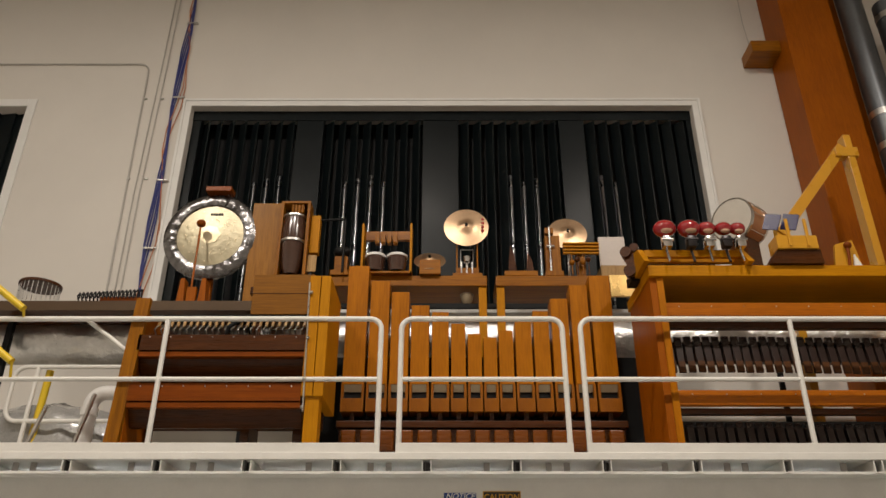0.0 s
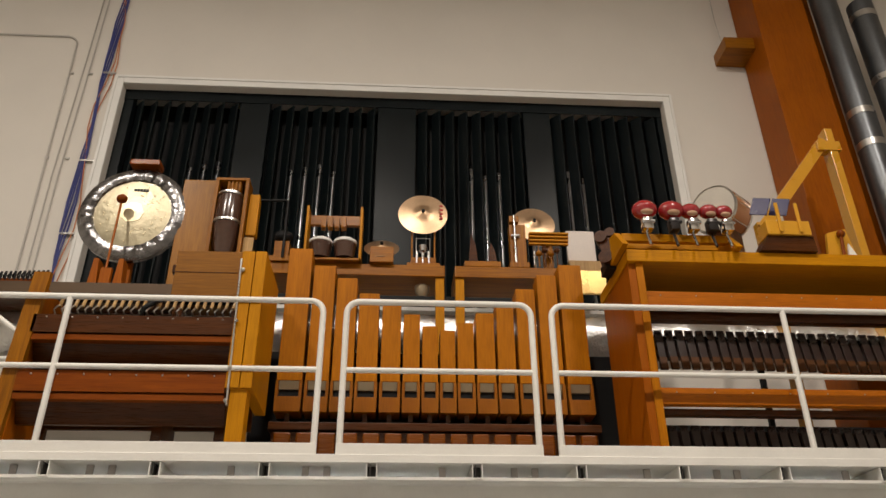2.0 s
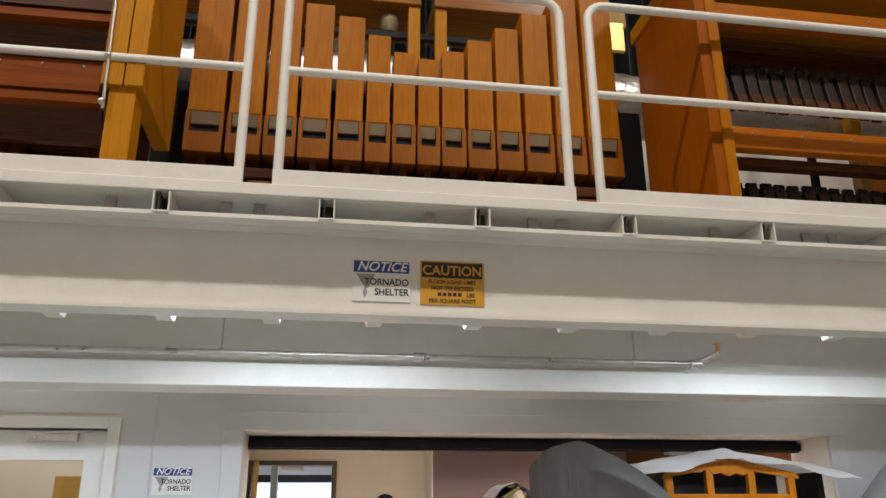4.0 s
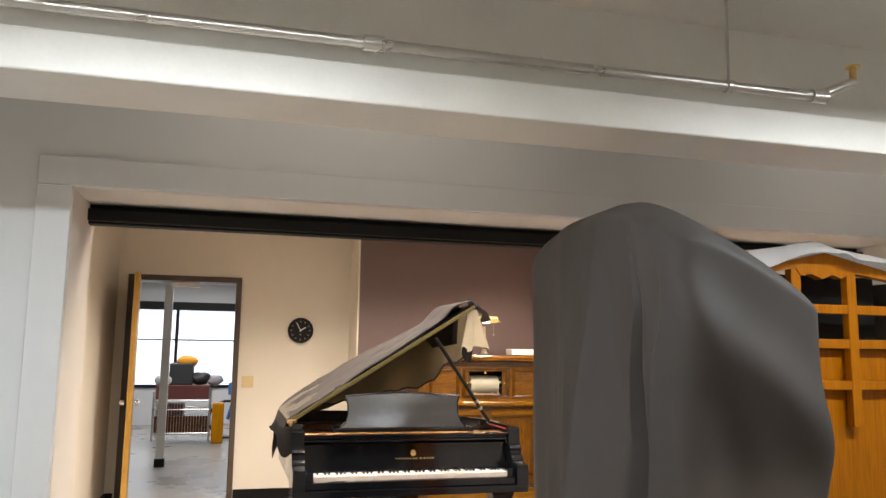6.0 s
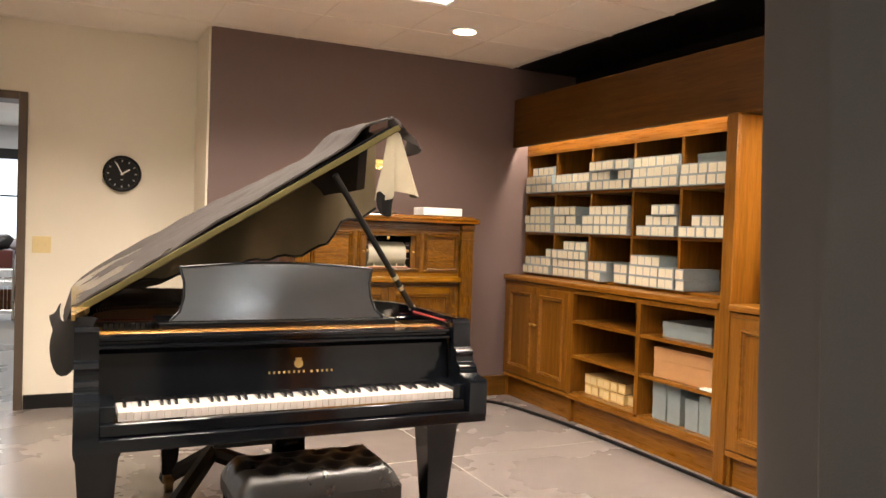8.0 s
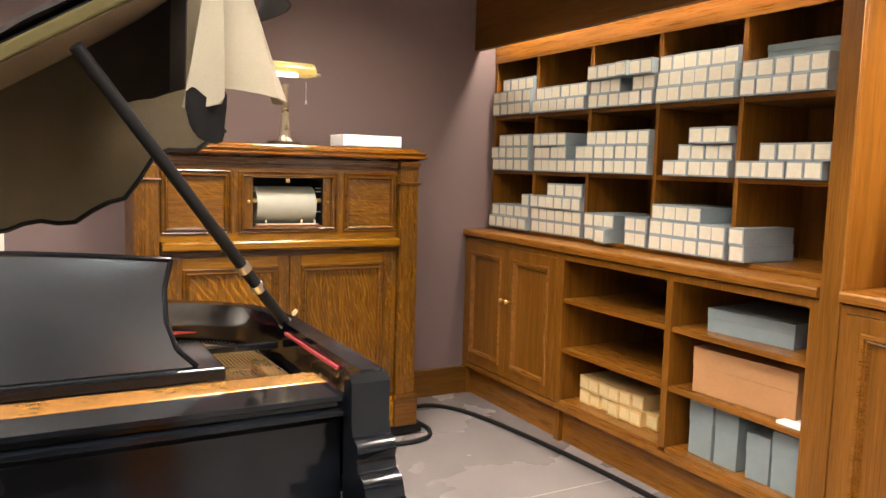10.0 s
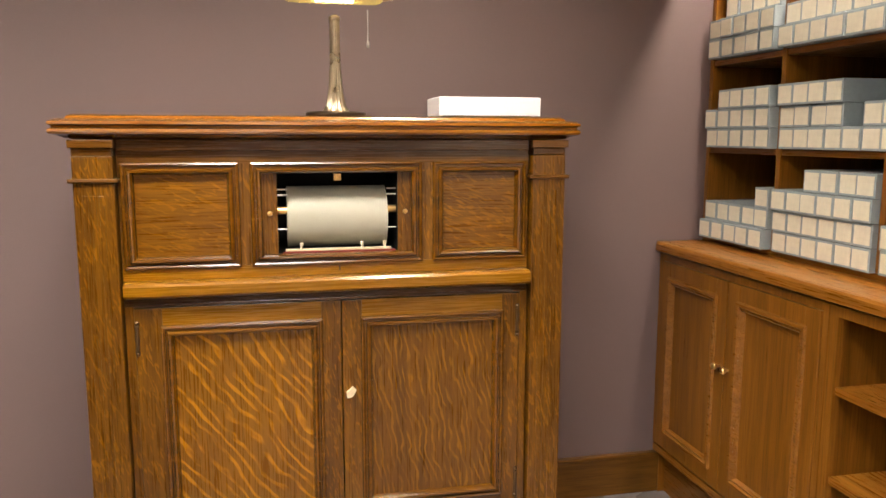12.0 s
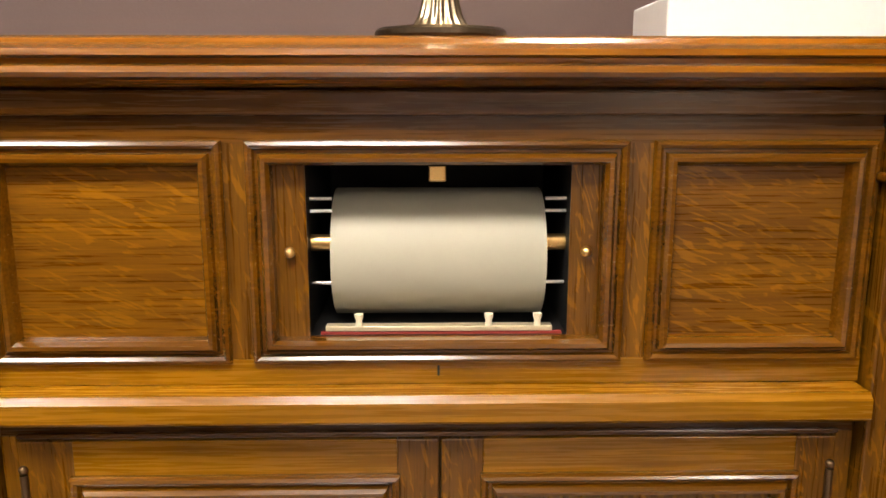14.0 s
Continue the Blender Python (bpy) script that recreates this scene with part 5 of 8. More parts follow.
# yellow sand-block box with plates
YB = surface("bright yellow varnish", (0.66, 0.32, 0.02), 0.3, vary=0.1, bump=0.03, coat=0.3)
sb = thing("sand_block_box", (2.63, 5.08, 4.152), "yellow box with two blue plates on sticks", "percussion")
bm = B()
box(bm, -0.155, 0.155, -0.08, 0.08, 0.115, 0.225, 0.005)
part("box_body", bm, YB, sb)
bm = B()
prism(bm, [(-0.22, 0.0), (0.18, 0.0), (0.17, 0.115), (-0.15, 0.115)], -0.06, 0.09)
part("base", bm, DARK_WOOD, sb)
for x in (-0.06, 0.08):
    bm = B()
    box(bm, x - 0.012, x + 0.012, -0.095, -0.082, 0.13, 0.36, 0.003)
    part("stick", bm, YB, sb)
    bm = B()
    box(bm, -0.06, 0.06, -0.006, 0.006, -0.065, 0.065, 0.003)
    part("plate", bm, surface("blue-violet plate", (0.035, 0.030, 0.10), 0.25), sb, "dark blue plate").matrix_local = pose(x - 0.075, -0.02, 0.37, 0, 22, -38)
sm = thing("small_striker", (3.05, 5.15, 4.152), "small yellow wooden striker stand", "percussion")
bm = B()
prism(bm, [(-0.10, 0), (0.12, 0), (0.08, 0.26), (-0.06, 0.22)], 0.0, 0.03)
part("upright", bm, YB, sm)
bm = B()
rod(bm, (0.0, -0.03, 0.02), (0.02, -0.03, 0.20), 0.012)
ball(bm, (0.02, -0.03, 0.20), 0.03)
part("striker", bm, RED_WOOD, sm, smooth=True)
bm = B()
prism(bm, [(0.03, 0), (0.10, 0), (0.05, 0.12)], -0.04, -0.02)
part("white_wedge", bm, WHITE_TRIM, sm)
# yellow angled brace in the right corner
yb = thing("yellow_brace", (3.6, 6.1, DECK), "yellow varnished timber brace frame", "brace")
def beam(a, b, w, d):
    a, b = Vector(a), Vector(b)
    bm = B()
    ln = (b - a).length
    box(bm, -w / 2, w / 2, -d / 2, d / 2, 0, ln, 0.004)
    m = Matrix.Translation(a) @ (b - a).to_track_quat("Z", "Y").to_matrix().to_4x4()
    bmesh.ops.transform(bm, matrix=m, verts=bm.verts[:])
    return bm
part("brace", beam((-0.55, 0, Z(4.95)), (0.22, 0, Z(5.90)), 0.09, 0.10), YB, yb)
part("post", beam((0.27, 0, 0), (0.27, 0, Z(6.02)), 0.07, 0.12), YB, yb)
part("post", beam((-0.55, 0.02, 0), (-0.55, 0.02, Z(5.02)), 0.07, 0.08), YB, yb)
part("cap_block", beam((0.12, -0.02, Z(5.82)), (0.34, -0.02, Z(5.82)), 0.10, 0.10), YB, yb)
rc = thing("right_rack", (3.5, 5.3, 4.152), "dark block and clamps at the end of the cabinet", "percussion")
bm = B()
box(bm, -0.2, 0.5, 0, 0.2, 0, 0.12, 0.01)
part("block", bm, DARK_WOOD, rc)

# white rails, hose and poles at the left end of the mezzanine
ir = thing("inner_rail", (-3.0, 6.0, DECK), "white tubular rail across the mezzanine end", "railing")
bm = B()
tube(bm, [(0.45, 0, 0.915)] + arc((-0.52, 0.815), 0.10, 90, 180, 6) + arc((-0.52, 0.56), 0.10, 180, 270, 6) + [(0.45, 0, 0.46)], 0.019, 10)
part("rail_loop", bm, WHITE_STEEL, ir, smooth=True)
for x in (-0.43, 0.30):
    bm = B()
    rod(bm, (x - 0.02, 0, 0), (x, 0, 0.915), 0.018)
    part("post", bm, WHITE_STEEL, ir, smooth=True)
bm = B()
rod(bm, (-2.64, 5.05, 3.71), (-2.32, 5.05, 3.48), 0.016)
solid("rail_brace", bm, WHITE_STEEL, "slanting white tubular brace behind the guard rail", "brace", smooth=True)
bm = B()
tube(bm, [(-2.745, 5.6, DECK), (-2.745, 5.6, 3.20)] + [(-2.645 - 0.10 * math.cos(radians(a)), 5.6, 3.22 + 0.10 * math.sin(radians(a))) for a in (15, 35, 55, 75, 90)] + [(-2.40, 5.6, 3.32)], 0.056, 16)
rod(bm, (-2.745, 5.6, 3.14), (-2.745, 5.6, 3.20), 0.064, sides=16)
solid("white_pipe", bm, WHITE_TRIM, "thick white plastic pipe with an elbow", "pipe", smooth=True)
for x0, y0, x1, z1 in ((-3.07, 5.35, -2.975, 3.17), (-2.75, 5.4, -2.66, 3.27)):
    bm = B()
    rod(bm, (x0, y0, DECK), (x1, y0 + 0.05, z1), 0.016)
    solid("ladder_rail", bm, STEEL, "bare metal rail of a ladder end", "ladder", "ladder rails", smooth=True)
YELLOW_PLASTIC = surface("yellow plastic", (0.75, 0.52, 0.02), 0.4)
for place, e in (((-3.50, 4.93, 4.07), (-3.068, 4.95, 3.755)), ((-3.42, 4.93, 3.63), (-3.055, 4.95, 3.36))):
    bm = B()
    rod(bm, place, e, 0.026)
    rod(bm, e, (e[0] - 0.01, RAIL_Y, RAIL_Z if e[2] > 3.5 else MID_Z), 0.010)
    solid("yellow_pole", bm, YELLOW_PLASTIC, "yellow plastic pole sleeve fixed by the rail", "pole", smooth=True)
bm = B()
rod(bm, (-3.40, 6.06, DECK), (-3.36, 6.06, 3.64), 0.03)
solid("yellow_post", bm, YELLOW_PLASTIC, "upright yellow plastic sleeve behind the inner rail", "pole", smooth=True)
sk = thing("plastic_sheet", (-3.4, 6.3, DECK), "crumpled clear plastic sheeting over pipes", "sheeting")
bm = B()
ball(bm, (0, 0, 0.34), 0.5, (1.5, 0.5, 0.68), 40, 24)
for v in bm.verts:
    v.co += v.normal * 0.09 * noise.noise(v.co * 5) + Vector((0, 0, 0.03 * noise.noise(v.co * 13)))
part("sheet", bm, surface("dull plastic sheet", (0.42, 0.41, 0.39), 0.25, vary=0.3, coat=0.4, bump=0.5, depth=0.01), sk, smooth=True)

# ---------------------------------------------------------------- listening room: ceiling fittings
PANEL = glowing("lit ceiling panel", (1.0, 0.95, 0.86), 5.0)
LAMP_GLASS = glowing("lit downlight", (1.0, 0.88, 0.70), 7.0)
for x0, x1, y0, y1 in lights:
    g = thing("ceiling_light", ((x0 + x1) / 2, (y0 + y1) / 2, CEIL), "square recessed ceiling light with a lit diffuser", "ceiling light", "ceiling panel lights")
    a, b = (x1 - x0) / 2, (y1 - y0) / 2
    bm = B()
    for lim in ((-a, a, -b, -b + 0.03), (-a, a, b - 0.03, b), (-a, -a + 0.03, -b + 0.03, b - 0.03), (a - 0.03, a, -b + 0.03, b - 0.03)):
        box(bm, *lim, 0.0, 0.016)
    part("light_frame", bm, WHITE_TRIM, g)
    bm = B()
    box(bm, -a + 0.03, a - 0.03, -b + 0.03, b - 0.03, 0.006, 0.012)
    part("diffuser", bm, PANEL, g)
for x, y in ((2.711, 10.81), (0.318, 10.785), (-0.3, 8.6), (2.7, 8.6)):
    g = thing("downlight", (x, y, CEIL), "small round recessed downlight with a white ring", "downlight", "ceiling downlights")
    bm = B()
    lathe(bm, [(0.075, -0.012), (0.098, -0.008), (0.10, 0.0), (0.075, 0.0)], sides=28)
    part("ring", bm, WHITE_TRIM, g, smooth=True)
    bm = B()
    lathe(bm, [(0.001, -0.0145), (0.076, -0.0145), (0.076, -0.004), (0.001, -0.004)], sides=28)
    part("lens", bm, LAMP_GLASS, g)
g = thing("ceiling_vent", (-0.25, 11.38, CEIL), "square cream ceiling air vent", "vent")
bm = B()
for q in (0.29, 0.215, 0.14):
    for lim in ((-q, q, -q, -q + 0.03), (-q, q, q - 0.03, q), (-q, -q + 0.03, -q + 0.03, q - 0.03), (q - 0.03, q, -q + 0.03, q - 0.03)):
        box(bm, *lim, -0.014 + (0.29 - q) * 0.05, -0.0045)
part("louvre", bm, TILE, g)
# darker plate colours in the shade between the louvre rings
bm = B()
box(bm, -0.285, 0.285, -0.285, 0.285, -0.0044, -0.0006)
part("backing", bm, surface("shadowed vent", (0.48, 0.43, 0.38), 0.8), g)
bm = B()
lathe(bm, [(0.035, 0.0), (0.03, -0.01), (0.012, -0.014), (0.012, -0.035), (0.022, -0.04), (0.001, -0.042)], (1.51, 10.13, CEIL - 0.005), sides=16)
solid("ceiling_sprinkler", bm, STEEL, "small metal sprinkler head in the ceiling", "sprinkler", smooth=True)

# ---------------------------------------------------------------- wall things
ck = thing("wall_clock", (0.68, 12.2, 1.67), "round black wall clock with pale hands", "clock")
bm = B()
lathe(bm, [(0.001, 0.0), (0.128, 0.0), (0.130, -0.03), (0.122, -0.036), (0.110, -0.032), (0.108, -0.014), (0.001, -0.014)], axis="Y", sides=48)
part("case", bm, BLACK_PAINT, ck, smooth=True)
for k in range(12):
    a = radians(30 * k)
    bm = B()
    box(bm, 0.085, 0.100, -0.0155, -0.0142, -0.004, 0.004)
    part("hour_mark", bm, GREY_INK, ck).matrix_local = pose(0, 0, 0, 0, 30 * k)
for nm, ang, ln, wd in (("hour_hand", -58, 0.060, 0.010), ("minute_hand", 28, 0.085, 0.008)):
    bm = B()
    box(bm, -wd / 2, wd / 2, -0.019, -0.016, -0.012, ln)
    part(nm, bm, SIGN_WHITE, ck).matrix_local = pose(0, -0.002 if nm[0] == "m" else 0, 0, 0, -ang)
bm = B()
box(bm, -0.01, 0.01, -0.018, -0.0142, -0.045, -0.04)
part("mark", bm, GREY_INK, ck)
sw = thing("light_switch", (0.175, 12.2, 1.09), "cream double light switch plate", "switch")
bm = B()
box(bm, -0.058, 0.058, -0.006, 0.0, 0, 0.115, 0.002)
part("plate", bm, surface("ivory plastic", (0.72, 0.58, 0.30), 0.4), sw)
for x in (-0.023, 0.023):
    bm = B()
    box(bm, x - 0.005, x + 0.005, -0.014, -0.006, 0.046, 0.068, 0.001)
    part("toggle", bm, surface("ivory toggle", (0.66, 0.54, 0.30), 0.4), sw)
al = thing("fire_alarm", (-1.10, 10.24, 2.045), "small red fire alarm sounder on the wall", "alarm")
bm = B()
box(bm, 0.0, 0.05, -0.05, 0.05, 0.0, 0.12, 0.006)
part("housing", bm, surface("alarm red", (0.42, 0.035, 0.025), 0.4), al)
bm = B()
box(bm, 0.05, 0.054, -0.03, 0.03, 0.07, 0.10, 0.001)
part("strobe", bm, SIGN_WHITE, al)
bm = B()
rod(bm, (-1.09, 10.24, 2.165), (-1.09, 10.24, CEIL), 0.008)
rod(bm, (-1.09, 10.30, 0.45), (-1.09, 10.24, 2.045), 0.008)
solid("wall_conduit_room", bm, BEIGE, "thin painted conduit on the beige wall", "conduit", smooth=True)
fr = thing("framed_poster", (-1.10, 9.45, 1.03), "dark-framed poster with red and grey areas", "picture")
bm = B()
for lim in ((0, 0.03, -0.42, -0.39, 0, 1.10), (0, 0.03, 0.39, 0.42, 0, 1.10), (0, 0.03, -0.39, 0.39, 0, 0.03), (0, 0.03, -0.39, 0.39, 1.07, 1.10)):
    box(bm, *lim, 0.003)
part("frame", bm, surface("dark bronze frame", (0.08, 0.06, 0.05), 0.35, 0.5), fr)
bm = B()
box(bm, 0.004, 0.012, -0.39, 0.39, 0.03, 1.07)
part("sheet", bm, surface("poster paper", (0.55, 0.54, 0.54), 0.2, vary=0.2, patch=6), fr)
bm = B()
box(bm, 0.0125, 0.0145, 0.05, 0.38, 0.10, 0.30)
part("red_area", bm, surface("poster red", (0.45, 0.05, 0.06), 0.3), fr)
bm = B()
box(bm, 0.0125, 0.0145, 0.10, 0.38, 0.72, 0.92)
part("grey_area", bm, surface("poster grey", (0.16, 0.17, 0.2), 0.3), fr)
ot = thing("wall_outlet", (-1.10, 10.27, 0.33), "cream power outlet plate low on the wall", "outlet")
bm = B()
box(bm, 0.0, 0.006, -0.037, 0.037, 0, 0.115, 0.002)
part("plate", bm, surface("outlet ivory", (0.70, 0.56, 0.30), 0.4), ot)

# open door with brown steel frame
DOOR_BROWN = surface("brown steel frame", (0.085, 0.062, 0.045), 0.4, vary=0.1)
d1 = thing("door_1", (-0.95, 12.2, 0), "open pale wooden door in a brown steel frame", "door", kind="structure")
bm = B()
for lim in ((-0.055, 0.0, -0.03, 0.23, 0, 2.19), (0.97, 1.025, -0.03, 0.23, 0, 2.19), (0.0, 0.97, -0.03, 0.23, 2.135, 2.19)):
    box(bm, *lim, 0.004)
part("door_frame", bm, DOOR_BROWN, d1)
lf = thing("leaf_pivot", (0, 0, 0), "", "")
DOOR_WOOD = wood("pale maple door", (0.50, 0.27, 0.10), (0.64, 0.38, 0.16), "z", 0.3, contrast=0.5)
bm = B()
box(bm, 0.0, 0.93, 0.0, 0.045, 0.012, 2.125, 0.002)
leaf = part("door_leaf", bm, DOOR_WOOD, d1)
leaf.matrix_local = pose(0.022, -0.035, 0, 0, 0, -84.5)
bpy.data.objects.remove(lf)
bm = B()
for y in (-0.05, 0.095):
    rod(bm, (0.86, y, 1.0), (0.86, y * 0.6 + 0.01, 1.0), 0.024)
    rod(bm, (0.86, y, 1.0), (0.74, y, 1.0), 0.010)
part("door_handle", bm, CHROME, leaf, "chrome lever handle", smooth=True)
bm = B()
box(bm, 0.35, 0.62, 0.0, 0.05, 2.08, 2.125, 0.005)
part("door_closer", bm, STEEL, d1)

# ---------------------------------------------------------------- player cabinet of quarter-sawn oak
QOAK = wood("quarter-sawn oak stiles", (0.072, 0.027, 0.006), (0.172, 0.072, 0.012), "z", 0.30, fleck=(0.34, 0.145, 0.026), slant=14, flake=1.3, coat=0.3, spec=0.3, contrast=1.1, pores=0.85)
QOAK_X = wood("quarter-sawn oak rails", (0.066, 0.024, 0.005), (0.165, 0.066, 0.012), "x", 0.30, coat=0.3, spec=0.3, contrast=1.1, pores=0.9)
QRAIL = wood("honey oak shelf rail", (0.170, 0.070, 0.008), (0.310, 0.140, 0.016), "x", 0.26, coat=0.3, spec=0.3, contrast=0.9, pores=0.75)
QCAP = wood("polished oak top", (0.115, 0.038, 0.008), (0.300, 0.115, 0.022), "x", 0.18, coat=0.9, spec=0.5, contrast=1.2, pores=0.85)
QPANEL_L = wood("flaked oak panel", (0.122, 0.047, 0.008), (0.230, 0.096, 0.015), "z", 0.28, coat=0.3, spec=0.3, contrast=0.9, pores=0.7, flame=((0.46, 0.205, 0.026), 38, 11.0))
QPANEL_R = wood("fine flaked oak panel", (0.078, 0.029, 0.008), (0.165, 0.067, 0.015), "z", 0.30, coat=0.3, spec=0.3, contrast=0.9, pores=0.8, flame=((0.25, 0.115, 0.026), 12, 18.0))
QPANEL_T = wood("plain oak panel", (0.095, 0.035, 0.007), (0.215, 0.088, 0.015), "x", 0.30, fleck=(0.34, 0.150, 0.026), slant=70, flake=1.2, coat=0.3, spec=0.3, contrast=1.0, pores=0.95, scale=1.3)
# darker oak holds the shade under the top and above the doors
QSHADE = wood("shadowed oak moulding", (0.040, 0.014, 0.005), (0.095, 0.036, 0.009), "x", 0.25, coat=0.3, spec=0.3)

pc = thing("player_cabinet", (2.33, 11.12, 0), "tall carved oak player cabinet with a paper roll window", "player piano")
cx = 2.33
def X(v):
    return v - cx
bm = B()
box(bm, X(1.70), X(2.96), 0.02, 0.50, 0.25, 1.39)
part("carcass", bm, QOAK, pc).data.materials[0] = QOAK
bm = B()
box(bm, X(1.62), X(3.04), -0.02, 0.53, 0.012, 0.062, 0.004)
part("dolly", bm, BLACK_PAINT, pc, "black moving dolly board")
# stepped base
bm = B()
box(bm, X(1.655), X(3.005), -0.03, 0.52, 0.062, 0.19, 0.005)
box(bm, X(1.665), X(2.995), -0.02, 0.51, 0.19, 0.215, 0.008)
part("plinth", bm, QRAIL, pc)
for x0 in (1.672, 2.885):
    bm = B()
    box(bm, X(x0 - 0.012), X(x0 + 0.115), -0.045, 0.0, 0.062, 0.205, 0.004)
    prism(bm, [(X(x0 - 0.012), 0.205), (X(x0 + 0.115), 0.205), (X(x0 + 0.105), 0.225), (X(x0 - 0.002), 0.225)], -0.045, 0.0)
    part("pilaster_foot", bm, QOAK_X, pc)
    bm = B()
    box(bm, X(x0 + 0.003), X(x0 + 0.101), -0.028, 0.02, 0.225, 1.34, 0.003)
    part("pilaster", bm, QOAK, pc)
    for k in range(3):
        bm = B()
        box(bm, X(x0 + 0.026 + 0.019 * k), X(x0 + 0.038 + 0.019 * k), -0.0315, -0.028, 0.30, 1.24, 0.0014)
        part("reed", bm, QOAK, pc)
    bm = B()
    box(bm, X(x0 - 0.008), X(x0 + 0.112), -0.038, 0.02, 1.272, 1.283, 0.004)
    part("astragal", bm, QOAK_X, pc)
    bm = B()
    box(bm, X(x0 + 0.004), X(x0 + 0.100), -0.0285, 0.02, 1.3405, 1.360, 0.003)
    box(bm, X(x0 - 0.002), X(x0 + 0.106), -0.040, 0.02, 1.360, 1.3815, 0.003)
    part("capital", bm, QOAK_X, pc)
# moulded top
def moulding(outline, x0, x1, name, material, back=0.53):
    bm = B()
    rings = []
    for o, z in outline:
        pts = [(x0 - o, -o), (x1 + o, -o), (x1 + o, back), (x0 - o, back)]
        rings.append([bm.verts.new((px, py, z)) for px, py in pts])
    for lo, hi in zip(rings, rings[1:]):
        for k in range(4):
            bm.faces.new((lo[k], lo[(k + 1) % 4], hi[(k + 1) % 4], hi[k]))
    bm.faces.new(rings[0][::-1])
    bm.faces.new(rings[-1])
    bmesh.ops.recalc_face_normals(bm, faces=bm.faces[:])
    return part(name, bm, material, pc)
moulding([(0.0, 1.3820), (0.02, 1.3854), (0.035, 1.3923), (0.048, 1.3958), (0.052, 1.4009), (0.050, 1.4078), (0.042, 1.4113), (0.044, 1.4164), (0.052, 1.4199), (0.050, 1.4268), (0.036, 1.4319), (0.018, 1.4354), (0.014, 1.4406), (0.006, 1.4440)],
         X(1.682), X(2.969), "moulded_top", QCAP)
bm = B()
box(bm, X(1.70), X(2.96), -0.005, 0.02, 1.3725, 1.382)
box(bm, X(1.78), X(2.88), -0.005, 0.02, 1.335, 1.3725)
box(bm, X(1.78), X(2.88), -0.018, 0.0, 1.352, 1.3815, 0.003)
part("frieze", bm, QSHADE, pc)


BEADS = ((0.0, 0.006), (0.002, 0.011), (0.006, 0.013), (0.010, 0.010), (0.012, 0.004), (0.015, 0.004), (0.017, 0.011), (0.021, 0.016), (0.026, 0.015), (0.030, 0.007), (0.033, -0.004))


def panel(x0, x1, z0, z1, field, name, y=0.0, steps=BEADS, hole=None):
    """A framed panel: mitred moulding round a sunk field."""
    bm = B()
    rings = []
    for inset, out in ((0.0, 0.0),) + steps:
        rings.append([bm.verts.new((X(px), y - out, pz)) for px, pz in ((x0 + inset, z0 + inset), (x1 - inset, z0 + inset), (x1 - inset, z1 - inset), (x0 + inset, z1 - inset))])
    for lo, hi in zip(rings, rings[1:]):
        for k in range(4):
            bm.faces.new((lo[k], lo[(k + 1) % 4], hi[(k + 1) % 4], hi[k]))
    part("panel_moulding", bm, QMOULD, pc)
    if field is not None:
        i, o = steps[-1]
        bm = B()
        box(bm, X(x0 + i - 0.002), X(x1 - i + 0.002), y - o, y - o + 0.012, z0 + i - 0.002, z1 - i + 0.002)
        part(name, bm, field, pc)


QMOULD = wood("glossy oak moulding", (0.072, 0.027, 0.006), (0.172, 0.068, 0.013), "x", 0.2, coat=0.55, spec=0.45)
# upper front: stiles, rails, two panels and the roll window
for x0, x1 in ((1.777, 1.788), (2.076, 2.112), (2.569, 2.607), (2.872, 2.884)):
    bm = B()
    box(bm, X(x0), X(x1), -0.002, 0.02, 1.03, 1.336)
    part("stile", bm, QOAK, pc)
for z0, z1 in ((1.319, 1.338), (1.013, 1.046)):
    bm = B()
    box(bm, X(1.777), X(2.884), -0.0035, 0.0198, z0, z1)
    part("rail", bm, QOAK_X if z0 > 1.2 else QRAIL, pc)
panel(1.783, 2.080, 1.042, 1.323, QPANEL_T, "upper_panel")
panel(2.603, 2.877, 1.042, 1.323, QPANEL_T, "upper_panel")
panel(2.107, 2.574, 1.042, 1.323, None, "", steps=BEADS[:-1] + ((0.031, -0.010),))
# cut-away recess behind the roll window
for x0, x1 in ((2.136, 2.177), (2.506, 2.545)):
    bm = B()
    box(bm, X(x0), X(x1), 0.0085, 0.012, 1.071, 1.294)
    part("sliding_panel", bm, QOAK, pc)
    bm = B()
    ball(bm, (X((x0 + x1) / 2), 0.0, 1.184), 0.007)
    part("knob", bm, BRASS, pc, smooth=True)
# keyhole, shelf rail, doors
bm = B()
box(bm, X(2.3395), X(2.3425), -0.006, -0.003, 1.024, 1.037)
part("keyhole", bm, BLACK_PAINT, pc)
bm = B()
prism(bm, [(-0.045, 0.975), (-0.05, 0.980), (-0.05, 1.004), (-0.042, 1.012), (0.02, 1.012), (0.02, 0.966), (-0.02, 0.966)], X(1.783), X(2.880), axis="x")
part("shelf_rail", bm, QRAIL, pc)
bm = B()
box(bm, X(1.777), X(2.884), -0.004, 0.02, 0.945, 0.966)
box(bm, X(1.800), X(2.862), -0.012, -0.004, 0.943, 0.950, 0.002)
part("door_head", bm, QSHADE, pc)
HINGE = surface("browned brass hinge", (0.16, 0.10, 0.05), 0.35, 0.9)
